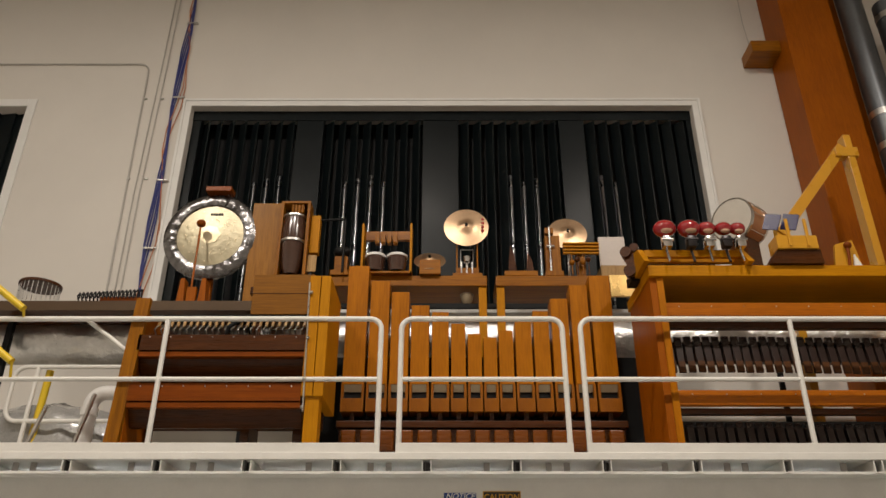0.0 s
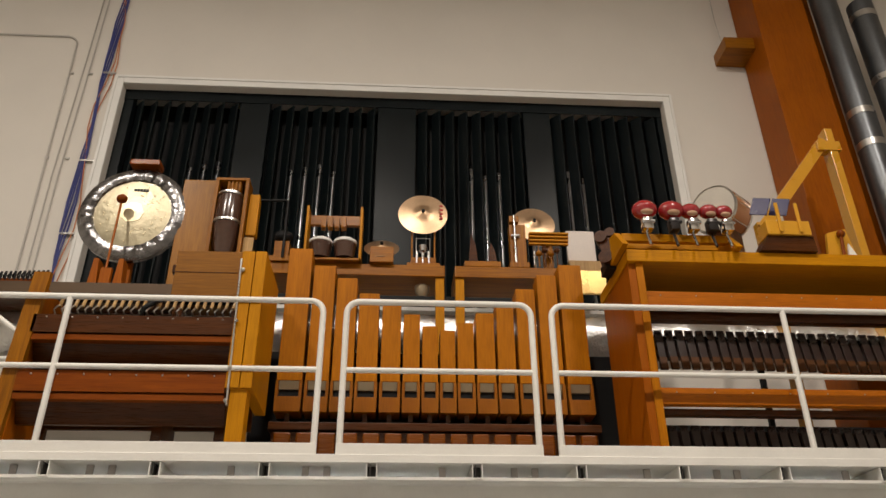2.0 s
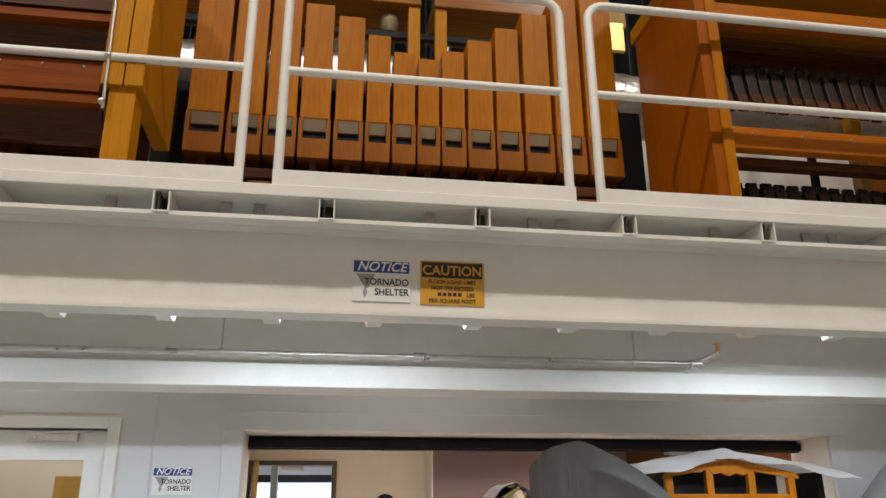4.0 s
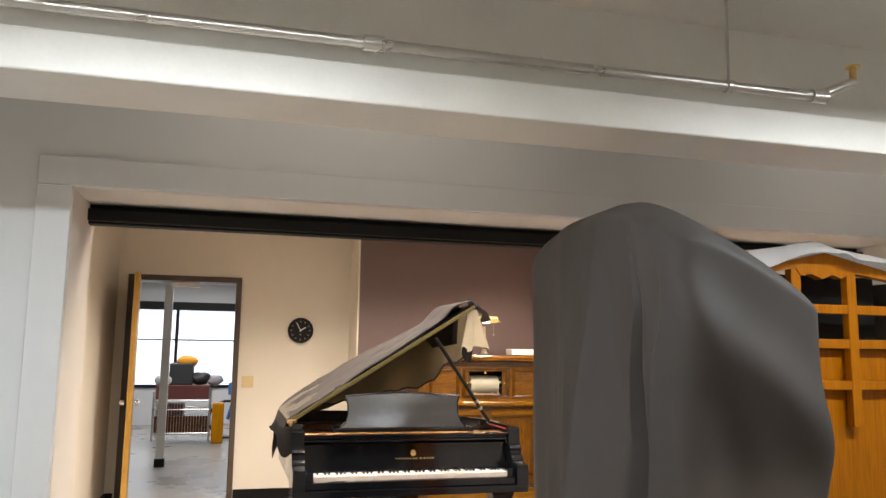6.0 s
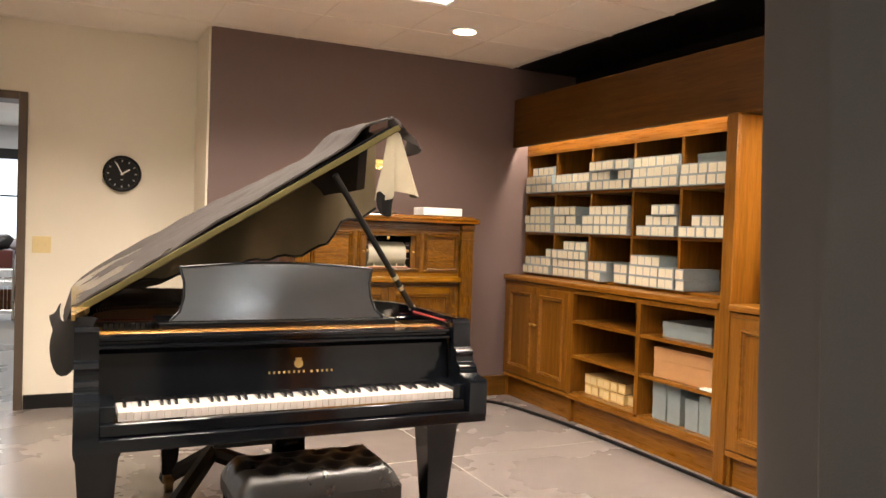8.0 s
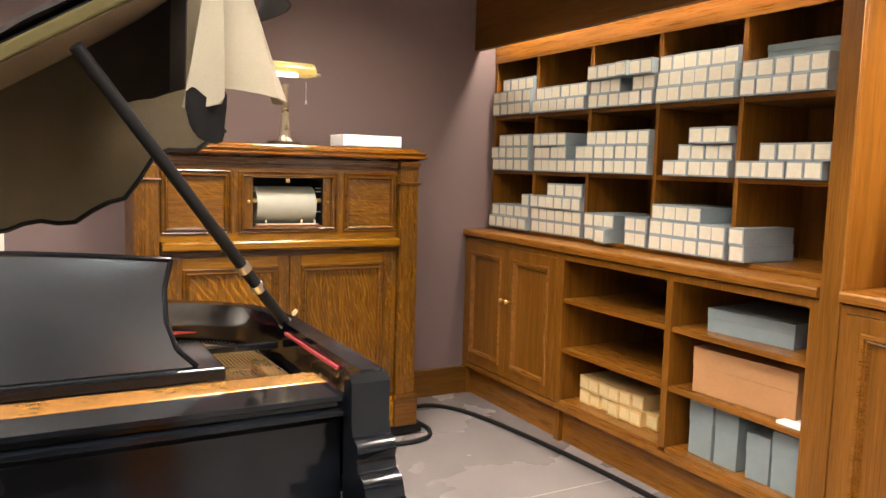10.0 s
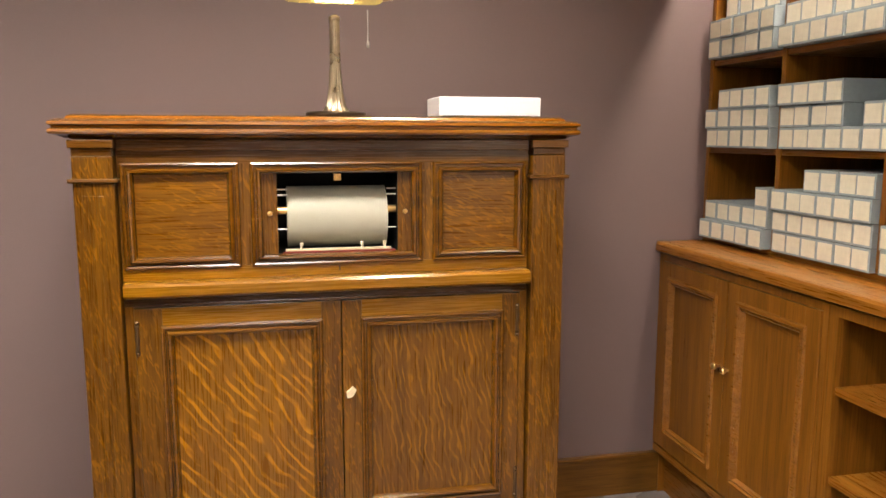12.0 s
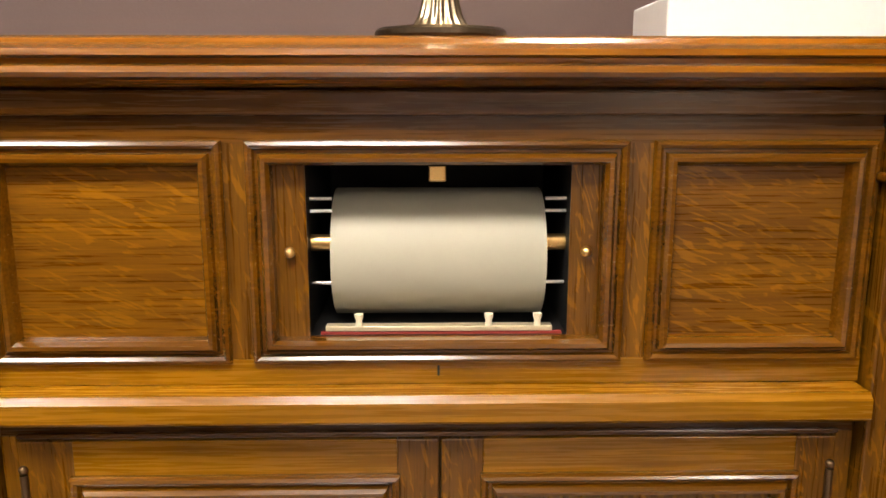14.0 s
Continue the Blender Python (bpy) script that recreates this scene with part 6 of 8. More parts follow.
for x0, x1, field, pan in ((1.800, 2.341, QPANEL_L, (1.866, 2.291)), (2.344, 2.860, QPANEL_R, (2.395, 2.812))):
    for lim in ((x0, pan[0] + 0.004, 0.235, 0.940), (pan[1] - 0.004, x1, 0.235, 0.940)):
        bm = B()
        box(bm, X(lim[0]), X(lim[1]), -0.012, 0.0198, lim[2], lim[3], 0.002)
        part("door_stile", bm, QOAK, pc)
    for z0, z1 in ((0.889, 0.940), (0.235, 0.330)):
        bm = B()
        box(bm, X(pan[0] + 0.004), X(pan[1] - 0.004), -0.0118, 0.0198, z0, z1, 0.001)
        part("door_rail", bm, QOAK_X if z0 < 0.5 else QRAIL, pc)
    panel(pan[0], pan[1], 0.326, 0.893, field, "door_panel", y=-0.012)
    hx = x0 + 0.006 if x0 < 2 else x1 - 0.006
    for z in (0.36, 0.86):
        bm = B()
        rod(bm, (X(hx), -0.014, z - 0.035), (X(hx), -0.014, z + 0.035), 0.005)
        ball(bm, (X(hx), -0.014, z + 0.042), 0.006)
        ball(bm, (X(hx), -0.014, z - 0.042), 0.006)
        part("hinge", bm, HINGE, pc, smooth=True)
bm = B()
prism(bm, [(X(2.355), 0.66), (X(2.370), 0.664), (X(2.380), 0.682), (X(2.370), 0.692), (X(2.362), 0.684), (X(2.352), 0.676)], -0.024, -0.013)
part("key", bm, surface("ivory key tag", (0.72, 0.58, 0.36), 0.4), pc, "small ivory key tag")
for x in (1.777, 2.862):
    bm = B()
    box(bm, X(x), X(x + 0.022), -0.006, 0.0198, 0.235, 0.945)
    part("stile", bm, QOAK, pc)

# paper roll mechanism inside a real recess cut into the carcass
old = bpy.data.objects.get("carcass")
bm = B()
for lim in ((1.70, 2.174, 0.02, 0.50, 0.25, 1.39), (2.509, 2.96, 0.02, 0.50, 0.25, 1.39), (2.174, 2.509, 0.02, 0.50, 0.25, 1.068), (2.174, 2.509, 0.02, 0.50, 1.296, 1.39), (2.174, 2.509, 0.26, 0.50, 1.068, 1.296)):
    box(bm, X(lim[0]), X(lim[1]), *lim[2:])
me = mesh_of("carcass", bm, QOAK)
old.data = me
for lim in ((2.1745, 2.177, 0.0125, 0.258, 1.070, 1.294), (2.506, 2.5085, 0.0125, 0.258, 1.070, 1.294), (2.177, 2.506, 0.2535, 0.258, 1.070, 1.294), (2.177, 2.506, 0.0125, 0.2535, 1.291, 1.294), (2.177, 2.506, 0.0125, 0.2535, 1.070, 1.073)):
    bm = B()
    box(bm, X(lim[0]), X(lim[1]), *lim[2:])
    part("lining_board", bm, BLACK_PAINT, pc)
PAPER = surface("player roll paper", (0.41, 0.39, 0.30), 0.55, grain=160, patch=2, vary=0.10, bump=0.05, stretch=(1, 30, 30))
bm = B()
lathe(bm, [(0.001, X(2.203)), (0.087, X(2.203)), (0.087, X(2.481)), (0.001, X(2.481))], (0, 0.112, 1.164), "X", 48)
part("paper_roll", bm, PAPER, pc, "cream paper roll", smooth=True)
for x0, x1 in ((2.177, 2.205), (2.479, 2.506)):
    bm = B()
    rod(bm, (X(x0), 0.045, 1.188), (X(x1), 0.045, 1.188), 0.011)
    part("roll_axle", bm, BRASS, pc, smooth=True)
    for z in (1.246, 1.230, 1.136):
        bm = B()
        rod(bm, (X(x0), 0.04, z), (X(x1), 0.04, z), 0.0025, sides=8)
        part("guide_pin", bm, STEEL, pc)
bm = B()
box(bm, X(2.196), X(2.488), 0.014, 0.030, 1.077, 1.084, 0.001)
part("tracker_bar", bm, surface("pale brass bar", (0.80, 0.70, 0.48), 0.35, 0.7), pc)
bm = B()
box(bm, X(2.19), X(2.50), 0.0135, 0.020, 1.0732, 1.0766)
part("red_felt", bm, surface("red felt", (0.20, 0.02, 0.015), 0.9), pc)
for x in (2.239, 2.406, 2.469):
    bm = B()
    lathe(bm, [(0.005, 0.0), (0.004, 0.007), (0.006, 0.012), (0.006, 0.016)], (X(x), 0.016, 1.084), sides=12)
    part("stop_peg", bm, surface("ivory peg", (0.75, 0.68, 0.5), 0.4), pc, smooth=True)
bm = B()
box(bm, X(2.329), X(2.351), 0.014, 0.03, 1.270, 1.291, 0.002)
part("latch", bm, BRASS, pc)
for x in (1.75, 2.9):
    for y in (0.05, 0.45):
        bm = B()
        rod(bm, (X(x) - 0.012, y, 0.006), (X(x) + 0.012, y, 0.006), 0.006)
        part("caster", bm, STEEL, pc)

# banker's lamp on the cabinet
BRASS_OLD = surface("aged brass", (0.46, 0.38, 0.26), 0.30, 1.0, vary=0.25, patch=9)
bl = thing("desk_lamp", (2.345, 11.20, 1.444), "brass banker's lamp with a lit amber glass shade", "lamp")
bm = B()
lathe(bm, [(0.001, 0.0), (0.080, 0.0), (0.084, 0.004), (0.084, 0.010), (0.080, 0.0135), (0.001, 0.0135)], sides=48)
part("foot", bm, surface("dark bronze foot", (0.10, 0.075, 0.05), 0.35, 0.9), bl, smooth=False)
bm = B()
lathe(bm, [(0.001, 0.0138), (0.040, 0.0138), (0.034, 0.018), (0.027, 0.030), (0.022, 0.05), (0.0175, 0.09), (0.014, 0.14), (0.0135, 0.26), (0.016, 0.262), (0.016, 0.27), (0.008, 0.275)], sides=120)
for v in bm.verts:
    h = v.co.z
    if 0.015 < h < 0.15:
        a = math.atan2(v.co.y, v.co.x)
        v.co.x *= 1 + 0.06 * math.cos(a * 16)
        v.co.y *= 1 + 0.06 * math.cos(a * 16)
part("stem", bm, BRASS_OLD, bl, smooth=True)
AMBER = bpy.data.materials.new("amber glass shade")
AMBER.use_nodes = True
_b = AMBER.node_tree.nodes["Principled BSDF"]
_b.inputs["Base Color"].default_value = (0.52, 0.40, 0.13, 1)
_b.inputs["Roughness"].default_value = 0.12
_b.inputs["Transmission Weight"].default_value = 0.65
_b.inputs["Emission Color"].default_value = (0.80, 0.66, 0.28, 1)
_b.inputs["Emission Strength"].default_value = 0.25
bm = B()
n, ring0 = 14, []
for k in range(n + 1):
    a = radians(-15 + 205 * k / n)
    ring0.append((0.055 * math.cos(a) - 0.012, 0.325 + 0.050 * math.sin(a)))
rows_ = []
for x, s in ((-0.132, 0.72), (-0.122, 0.95), (-0.10, 1.0), (0.10, 1.0), (0.122, 0.95), (0.132, 0.72)):
    rows_.append([bm.verts.new((x, -0.012 + (u + 0.012) * s, 0.325 + (v - 0.325) * s)) for u, v in ring0])
for lo, hi in zip(rows_, rows_[1:]):
    for k in range(n):
        bm.faces.new((lo[k], lo[k + 1], hi[k + 1], hi[k]))
for r_ in (rows_[0], rows_[-1]):
    bm.faces.new(r_)
sol = bmesh.ops.solidify(bm, geom=bm.faces[:], thickness=0.004)
part("shade", bm, AMBER, bl, "amber glass shade", smooth=True)
for s in (-1, 1):
    bm = B()
    rod(bm, (s * 0.132, -0.012, 0.325), (s * 0.15, -0.012, 0.325), 0.012, 0.008)
    ball(bm, (s * 0.156, -0.012, 0.325), 0.008)
    part("finial", bm, BRASS_OLD, bl, smooth=True)
bm = B()
rod(bm, (-0.05, -0.012, 0.322), (0.05, -0.012, 0.322), 0.014)
part("bulb", bm, glowing("lit bulb", (1.0, 0.82, 0.5), 26), bl, smooth=True)
bm = B()
for k in range(14):
    ball(bm, (0.088, -0.03, 0.285 - 0.006 * k), 0.0022, u=6, v=4)
ball(bm, (0.088, -0.03, 0.196), 0.006, (0.7, 0.7, 1.6))
part("pull_chain", bm, STEEL, bl, smooth=True)
bm = B()
box(bm, 2.650, 2.965, 11.25, 11.43, 1.450, 1.507, 0.004)
solid("white_carton", bm, surface("white card", (0.78, 0.80, 0.82), 0.45, vary=0.03), "white cardboard box lying on the cabinet", "box")
bm = B()
box(bm, 2.66, 2.72, 11.225, 11.40, 1.4445, 1.4495, 0.002)
solid("black_strap", bm, BLACK_PAINT, "small black tab under the white box", "strap")

# floor cable
bm = B()
tube(bm, bend([(2.6, 11.05, 0.012), (2.85, 10.98, 0.012), (3.02, 11.0, 0.012), (3.09, 11.12, 0.012), (3.08, 11.30, 0.012), (3.14, 11.44, 0.012), (3.28, 11.46, 0.012), (3.40, 11.30, 0.012), (3.47, 11.0, 0.012), (3.52, 10.6, 0.012), (3.55, 10.1, 0.012), (3.56, 9.6, 0.012), (3.56, 9.0, 0.012), (3.56, 8.0, 0.012)]), 0.012, 8)
solid("floor_cable", bm, BLACK_PAINT, "thick black cable lying along the floor", "cable", smooth=True)

# ---------------------------------------------------------------- fitted oak shelves along the side wall
FX, UX, BX = 3.60, 3.77, 4.20      # base front, upper front, back
OAKC = wood("cabinet oak", (0.128, 0.047, 0.016), (0.275, 0.116, 0.045), "z", 0.34, contrast=0.8, coat=0.15, spec=0.3)
OAKC_Y = wood("cabinet oak boards", (0.148, 0.054, 0.019), (0.310, 0.131, 0.052), "y", 0.30, contrast=0.8, coat=0.15, spec=0.3)
OAK_BACK = wood("oak back panels", (0.240, 0.102, 0.045), (0.360, 0.168, 0.080), "z", 0.34, contrast=0.7)


def base_unit(name, y0, y1, label):
    """A base cabinet between two places along the wall, y0 the nearer."""
    return thing(name, (FX, (y0 + y1) / 2, 0), label, "cabinet", "fitted base cabinets")


def kick(u, h, c):
    bm = B()
    box(bm, 0.045, 0.55, -h, h, 0.0, 0.17, 0.002)
    box(bm, 0.0, 0.05, -h, h, 0.17, 0.20, 0.003)
    part("kick_board", bm, c, u)


def framed_door(u, y0, y1, z0, z1, knob_y, knob_name="knob"):
    bm = B()
    s = 0.065
    for lim in ((y0, y0 + s, z0, z1), (y1 - s, y1, z0, z1)):
        box(bm, -0.004, 0.018, *lim, 0.002)
    for lim in ((y0 + s, y1 - s, z1 - s, z1), (y0 + s, y1 - s, z0, z0 + s)):
        box(bm, -0.0035, 0.018, *lim)
    door = part("door", bm, OAKC, u)
    bm = B()
    rings = []
    for i, x in ((0.0, -0.004), (0.004, -0.012), (0.014, -0.012), (0.018, -0.004), (0.024, -0.008), (0.032, 0.008)):
        rings.append([bm.verts.new((x, a, b)) for a, b in ((y0 + s + i - 0.012, z0 + s + i - 0.012), (y1 - s - i + 0.012, z0 + s + i - 0.012), (y1 - s - i + 0.012, z1 - s - i + 0.012), (y0 + s + i - 0.012, z1 - s - i + 0.012))])
    for lo, hi in zip(rings, rings[1:]):
        for k in range(4):
            bm.faces.new((lo[k], lo[(k + 1) % 4], hi[(k + 1) % 4], hi[k]))
    part("moulding", bm, OAKC_Y, door)
    bm = B()
    box(bm, 0.007, 0.015, y0 + s, y1 - s, z0 + s, z1 - s)
    part("panel", bm, OAKC, door)
    bm = B()
    rod(bm, (-0.004, knob_y, (z0 + z1) / 2 + 0.07), (-0.018, knob_y, (z0 + z1) / 2 + 0.07), 0.005)
    ball(bm, (-0.024, knob_y, (z0 + z1) / 2 + 0.07), 0.012, (0.8, 1, 1))
    part(knob_name, bm, BRASS, door, "brass knob", smooth=True)


def carcass(u, h, z1=0.955):
    for lim in ((0.02, 0.58, -h, -h + 0.02), (0.02, 0.58, h - 0.02, h)):
        bm = B()
        box(bm, *lim, 0.0, z1)
        part("side", bm, OAKC, u)
    # dark wood on the back puts the inner shade into its colour
    bm = B()
    box(bm, 0.565, 0.58, -h + 0.02, h - 0.02, 0.17, z1)
    part("back_panel", bm, DARK_WOOD, u, "back panel darkened for the shade inside the unit")


for y0, y1, name in ((10.735, 11.655, "base_cabinet"), (8.36, 9.245, "base_cabinet"), (7.66, 8.355, "base_cabinet")):
    u = base_unit(name, y0, y1, "oak base cabinet with two framed doors")
    h = (y1 - y0) / 2
    carcass(u, h)
    kick(u, h, OAKC_Y)
    bm = B()
    for a in (-h, h - 0.022):
        box(bm, 0.0, 0.0195, a, a + 0.022, 0.205, 0.955)
    box(bm, 0.0, 0.0195, -h + 0.022, h - 0.022, 0.93, 0.955)
    part("face_frame", bm, OAKC, u)
    framed_door(u, -h + 0.024, -0.002, 0.21, 0.928, -0.026)
    framed_door(u, 0.002, h - 0.024, 0.21, 0.928, 0.026)
# open shelf unit in the middle
u = base_unit("open_base_unit", 9.325, 10.732, "oak base unit with open shelves")
h = (10.732 - 9.325) / 2
carcass(u, h)
kick(u, h, OAKC_Y)
bm = B()
for a in (-h, h - 0.032):
    box(bm, 0.0, 0.0195, a, a + 0.032, 0.205, 0.955)
box(bm, 0.0, 0.0195, -h + 0.032, h - 0.032, 0.925, 0.955)
part("face_frame", bm, OAKC, u)
cy = (9.325 + 10.732) / 2
bm = B()
box(bm, 0.0, 0.56, 9.98 - cy, 10.015 - cy, 0.22, 0.925, 0.002)
part("divider", bm, OAKC, u)
for a, b in ((9.357, 9.98), (10.015, 10.70)):
    for z in (0.22, 0.485, 0.735):
        bm = B()
        box(bm, 0.006, 0.56, a - cy, b - cy, z - 0.022, z, 0.002)
        part("shelf", bm, OAKC_Y, u)
# tall side panel between the shelves and the desk niche
sp_ = thing("side_panel", (FX, 9.285, 0), "tall oak panel dividing shelves and desk niche", "panel")
bm = B()
box(bm, 0.021, BX - FX, -0.036, 0.036, 0.0, 2.04, 0.002)
part("panel_board", bm, OAKC, sp_)
bm = B()
box(bm, -0.005, 0.020, -0.038, 0.038, 0.0, 2.04, 0.003)
part("front_stile", bm, OAKC, sp_)
for y0, y1, lab in ((9.325, 11.655, "long oak worktop below the pigeonholes"), (7.66, 9.245, "oak worktop carrying the screen")):
    wt = thing("worktop", (FX, (y0 + y1) / 2, 0.962), lab, "worktop", "oak worktops")
    h = (y1 - y0) / 2
    bm = B()
    box(bm, 0.006, BX - FX, -h, h, 0.0, 0.038, 0.002)
    part("top_board", bm, OAKC_Y, wt)
    bm = B()
    prism(bm, [(-0.020, 0.004), (-0.020, 0.028), (-0.016, 0.036), (-0.006, 0.0382), (0.0055, 0.0382), (0.0055, 0.0), (-0.014, 0.0)], -h, h)
    part("front_edge", bm, OAKC_Y, wt)
bm = B()
box(bm, BX - 0.02, BX, 7.66, 9.245, 1.0, 2.05)
solid("niche_back", bm, OAK_BACK, "lit oak back panel of the desk niche", "panel")
# pigeonholes
ph = thing("pigeonhole_shelf", (UX, 10.49, 1.0), "oak pigeonhole shelf full of roll boxes", "shelf")
vy = (11.645, 11.225, 10.768, 10.300, 9.845, 9.34)
for k, y in enumerate(vy):
    bm = B()
    box(bm, 0, 0.40, y - 0.011 - 10.49, y + 0.011 - 10.49, 0.022, 1.05, 0.002)
    part("upright", bm, OAKC, ph)
for z in (0.0, 0.332, 0.648):
    bm = B()
    box(bm, 0.004, 0.40, 9.33 - 10.49, 11.655 - 10.49, z, z + 0.02, 0.002)
    part("shelf", bm, OAKC_Y, ph)
bm = B()
box(bm, 0.0, 0.40, 9.33 - 10.49, 11.655 - 10.49, 1.05, 1.085, 0.002)
box(bm, -0.006, 0.0, 9.33 - 10.49, 11.655 - 10.49, 0.975, 1.085, 0.002)
part("top_rail", bm, OAKC_Y, ph)
bm = B()
box(bm, 0.40, 0.415, 9.33 - 10.49, 11.655 - 10.49, 0.0, 1.085)
part("back", bm, OAKC, ph)
# header board with the light trough behind it
bm = B()
box(bm, FX + 0.02, FX + 0.06, 7.66, 11.658, 2.04, 2.43, 0.004)
box(bm, FX + 0.06, BX, 9.325, 11.658, 2.24, 2.27)
box(bm, FX + 0.06, BX, 7.66, 9.325, 2.05, 2.08)
box(bm, FX + 0.06, BX, 7.66, 11.658, 2.40, 2.43)
structure("trim_header", bm, wood("dark stained header oak", (0.066, 0.025, 0.010), (0.138, 0.058, 0.022), "y", 0.42, contrast=0.8, coat=0.05, spec=0.2), "deep oak header board over the shelves", "header")
for y, ln in ((10.5, 2.2), (8.36, 1.24)):
    area_lamp("shelf_strip", (FX + 0.115, y, 2.20 if ln > 2 else 2.045), (0.05, ln), 29 if ln > 2 else 42, (1.0, 0.85, 0.71))

# ---------------------------------------------------------------- roll boxes
CARTON = surface("blue-grey roll box card", (0.28, 0.325, 0.335), 0.6, vary=0.14, patch=9)
LABEL = surface("cream paper label", (0.68, 0.62, 0.475), 0.65, vary=0.10, patch=14)
BW, BH, BD = 0.0745, 0.068, 0.30


def roll_box(m):
    global _roll
    if _roll is None:
        _roll = thing("roll_box", (0, 0, 0), "blue-grey card roll box with a cream label", "roll box", "roll boxes in the pigeonholes")
        bm = B()
        box(bm, 0, BD, -BW / 2 + 0.0008, BW / 2 - 0.0008, 0, BH - 0.0012, 0.0012)
        part("carton", bm, CARTON, _roll)
        bm = B()
        box(bm, -0.0012, 0.0, -BW / 2 + 0.0075, BW / 2 - 0.0065, 0.0065, BH - 0.0085)
        part("label", bm, LABEL, _roll)
        _roll.matrix_world = m
        return
    copy_thing(_roll, m)


_roll = None
rng = random.Random(21)
# stacks per pigeonhole, bay from the far end and row from below: layers from below as
# (boxes, side they are pushed to, box left out or None)
FAR, NEAR = 1, -1
stacks = {
    (0, 2): ((5, NEAR, None), (5, NEAR, None), (4, NEAR, None)), (1, 2): ((6, FAR, None), (6, FAR, None)),
    (2, 2): ((6, FAR, None), (6, FAR, 3), (6, FAR, None)), (3, 2): ((6, FAR, None), (6, FAR, None), (6, FAR, None)), (4, 2): ((5, FAR, None), (5, FAR, None)),
    (0, 1): ((5, NEAR, None), (5, NEAR, None), (4, NEAR, None)), (1, 1): ((6, FAR, None), (6, FAR, 4), (4, FAR, None)),
    (2, 1): ((6, FAR, None), (6, FAR, None), (6, FAR, None)), (3, 1): ((5, NEAR, None), (4, NEAR, None), (3, NEAR, None)), (4, 1): ((5, FAR, None), (5, NEAR, None)),
    (0, 0): ((5, NEAR, None), (5, NEAR, None), (1, NEAR, None)), (1, 0): ((6, FAR, None), (6, FAR, None), (6, FAR, None), (4, NEAR, None)),
    (2, 0): ((6, FAR, 3), (6, FAR, 3)), (3, 0): ((6, FAR, None), (6, FAR, None), (4, FAR, None)), (4, 0): ((1, FAR, None), (1, FAR, None))}
for (bay, row), layers in stacks.items():
    far, near = vy[bay] - 0.013, vy[bay + 1] + 0.013
    z0 = 1.0 + (0.0, 0.332, 0.648)[row] + 0.0215
    step_y = min(BW + 0.0012, (far - near) / max(6, int((far - near) / BW)) if bay else BW + 0.0012)
    for lay, (count, push, gap) in enumerate(layers):
        out = rng.choice((0.0, 0.008, 0.02)) - 0.035
        for k in range(count):
            if k == gap:
                continue
            y = far - BW / 2 - k * step_y if push == FAR else near + BW / 2 + k * step_y
            pulled = 0.055 if (bay, row, lay, k) == (2, 0, 0, 2) else 0.02 if (bay, row, lay, k) == (2, 2, 2, 3) else 0
            roll_box(pose(UX + out + rng.uniform(-0.004, 0.004) - pulled, y, z0 + lay * BH, 0, 0, rng.uniform(-0.8, 0.8)))
# larger grey boxes
def card_box(name, x0, x1, y0, y1, z0, z1, material, label, labelled=False, turn=0):
    b = thing(name, ((x0 + x1) / 2, (y0 + y1) / 2, z0), label, "box", "loose boxes on the shelves", turn=turn)
    w, d, h = (x1 - x0) / 2, (y1 - y0) / 2, z1 - z0
    bm = B()
    box(bm, -w, w, -d, d, 0, h * 0.80, 0.002)
    part("tray", bm, material, b)
    bm = B()
    box(bm, -w - 0.002, w + 0.002, -d - 0.002, d + 0.002, h * 0.58, h, 0.002)
    part("lid", bm, material, b)
    if labelled:
        bm = B()
        box(bm, -w - 0.0036, -w - 0.002, -d * 0.6, d * 0.6, h * 0.6, h * 0.92)
        part("label", bm, LABEL, b)
    return b


GREYBOX = surface("grey archive card", (0.22, 0.26, 0.265), 0.6, vary=0.1, patch=6)
KRAFT = surface("brown kraft card", (0.43, 0.215, 0.088), 0.7, vary=0.1, patch=5)
card_box("archive_box", 3.80, 4.08, 9.345, 9.375, 1.6695, 1.92, GREYBOX, "grey archive box standing in a pigeonhole")
card_box("archive_box", 3.86, 4.12, 9.42, 9.81, 1.806, 1.875, GREYBOX, "wide grey archive box on top of roll boxes")
card_box("archive_box", 3.70, 4.05, 9.50, 9.88, 0.7355, 0.83, GREYBOX, "flat grey archive box on the open shelf", turn=4)
card_box("carton", 3.66, 4.02, 9.44, 9.90, 0.4855, 0.67, KRAFT, "brown cardboard carton with loose flaps", turn=3)
bm = B()
box(bm, 3.62, 3.86, 9.365, 9.47, 0.4855, 0.495)
solid("paper_sheets", bm, SIGN_WHITE, "loose white paper sheets on the shelf", "paper")
for k, (y0, y1, z1) in enumerate(((9.78, 9.90, 0.46), (9.66, 9.77, 0.47), (9.52, 9.62, 0.40), (9.40, 9.51, 0.44))):
    card_box("archive_box", 3.66, 3.96, y0, y1, 0.2205, z1, GREYBOX, "grey archive box standing on the lowest shelf", turn=(k - 1) * 1.5)
OLD = surface("yellowed card", (0.62, 0.42, 0.17), 0.7, vary=0.15, patch=9)
old_box = None
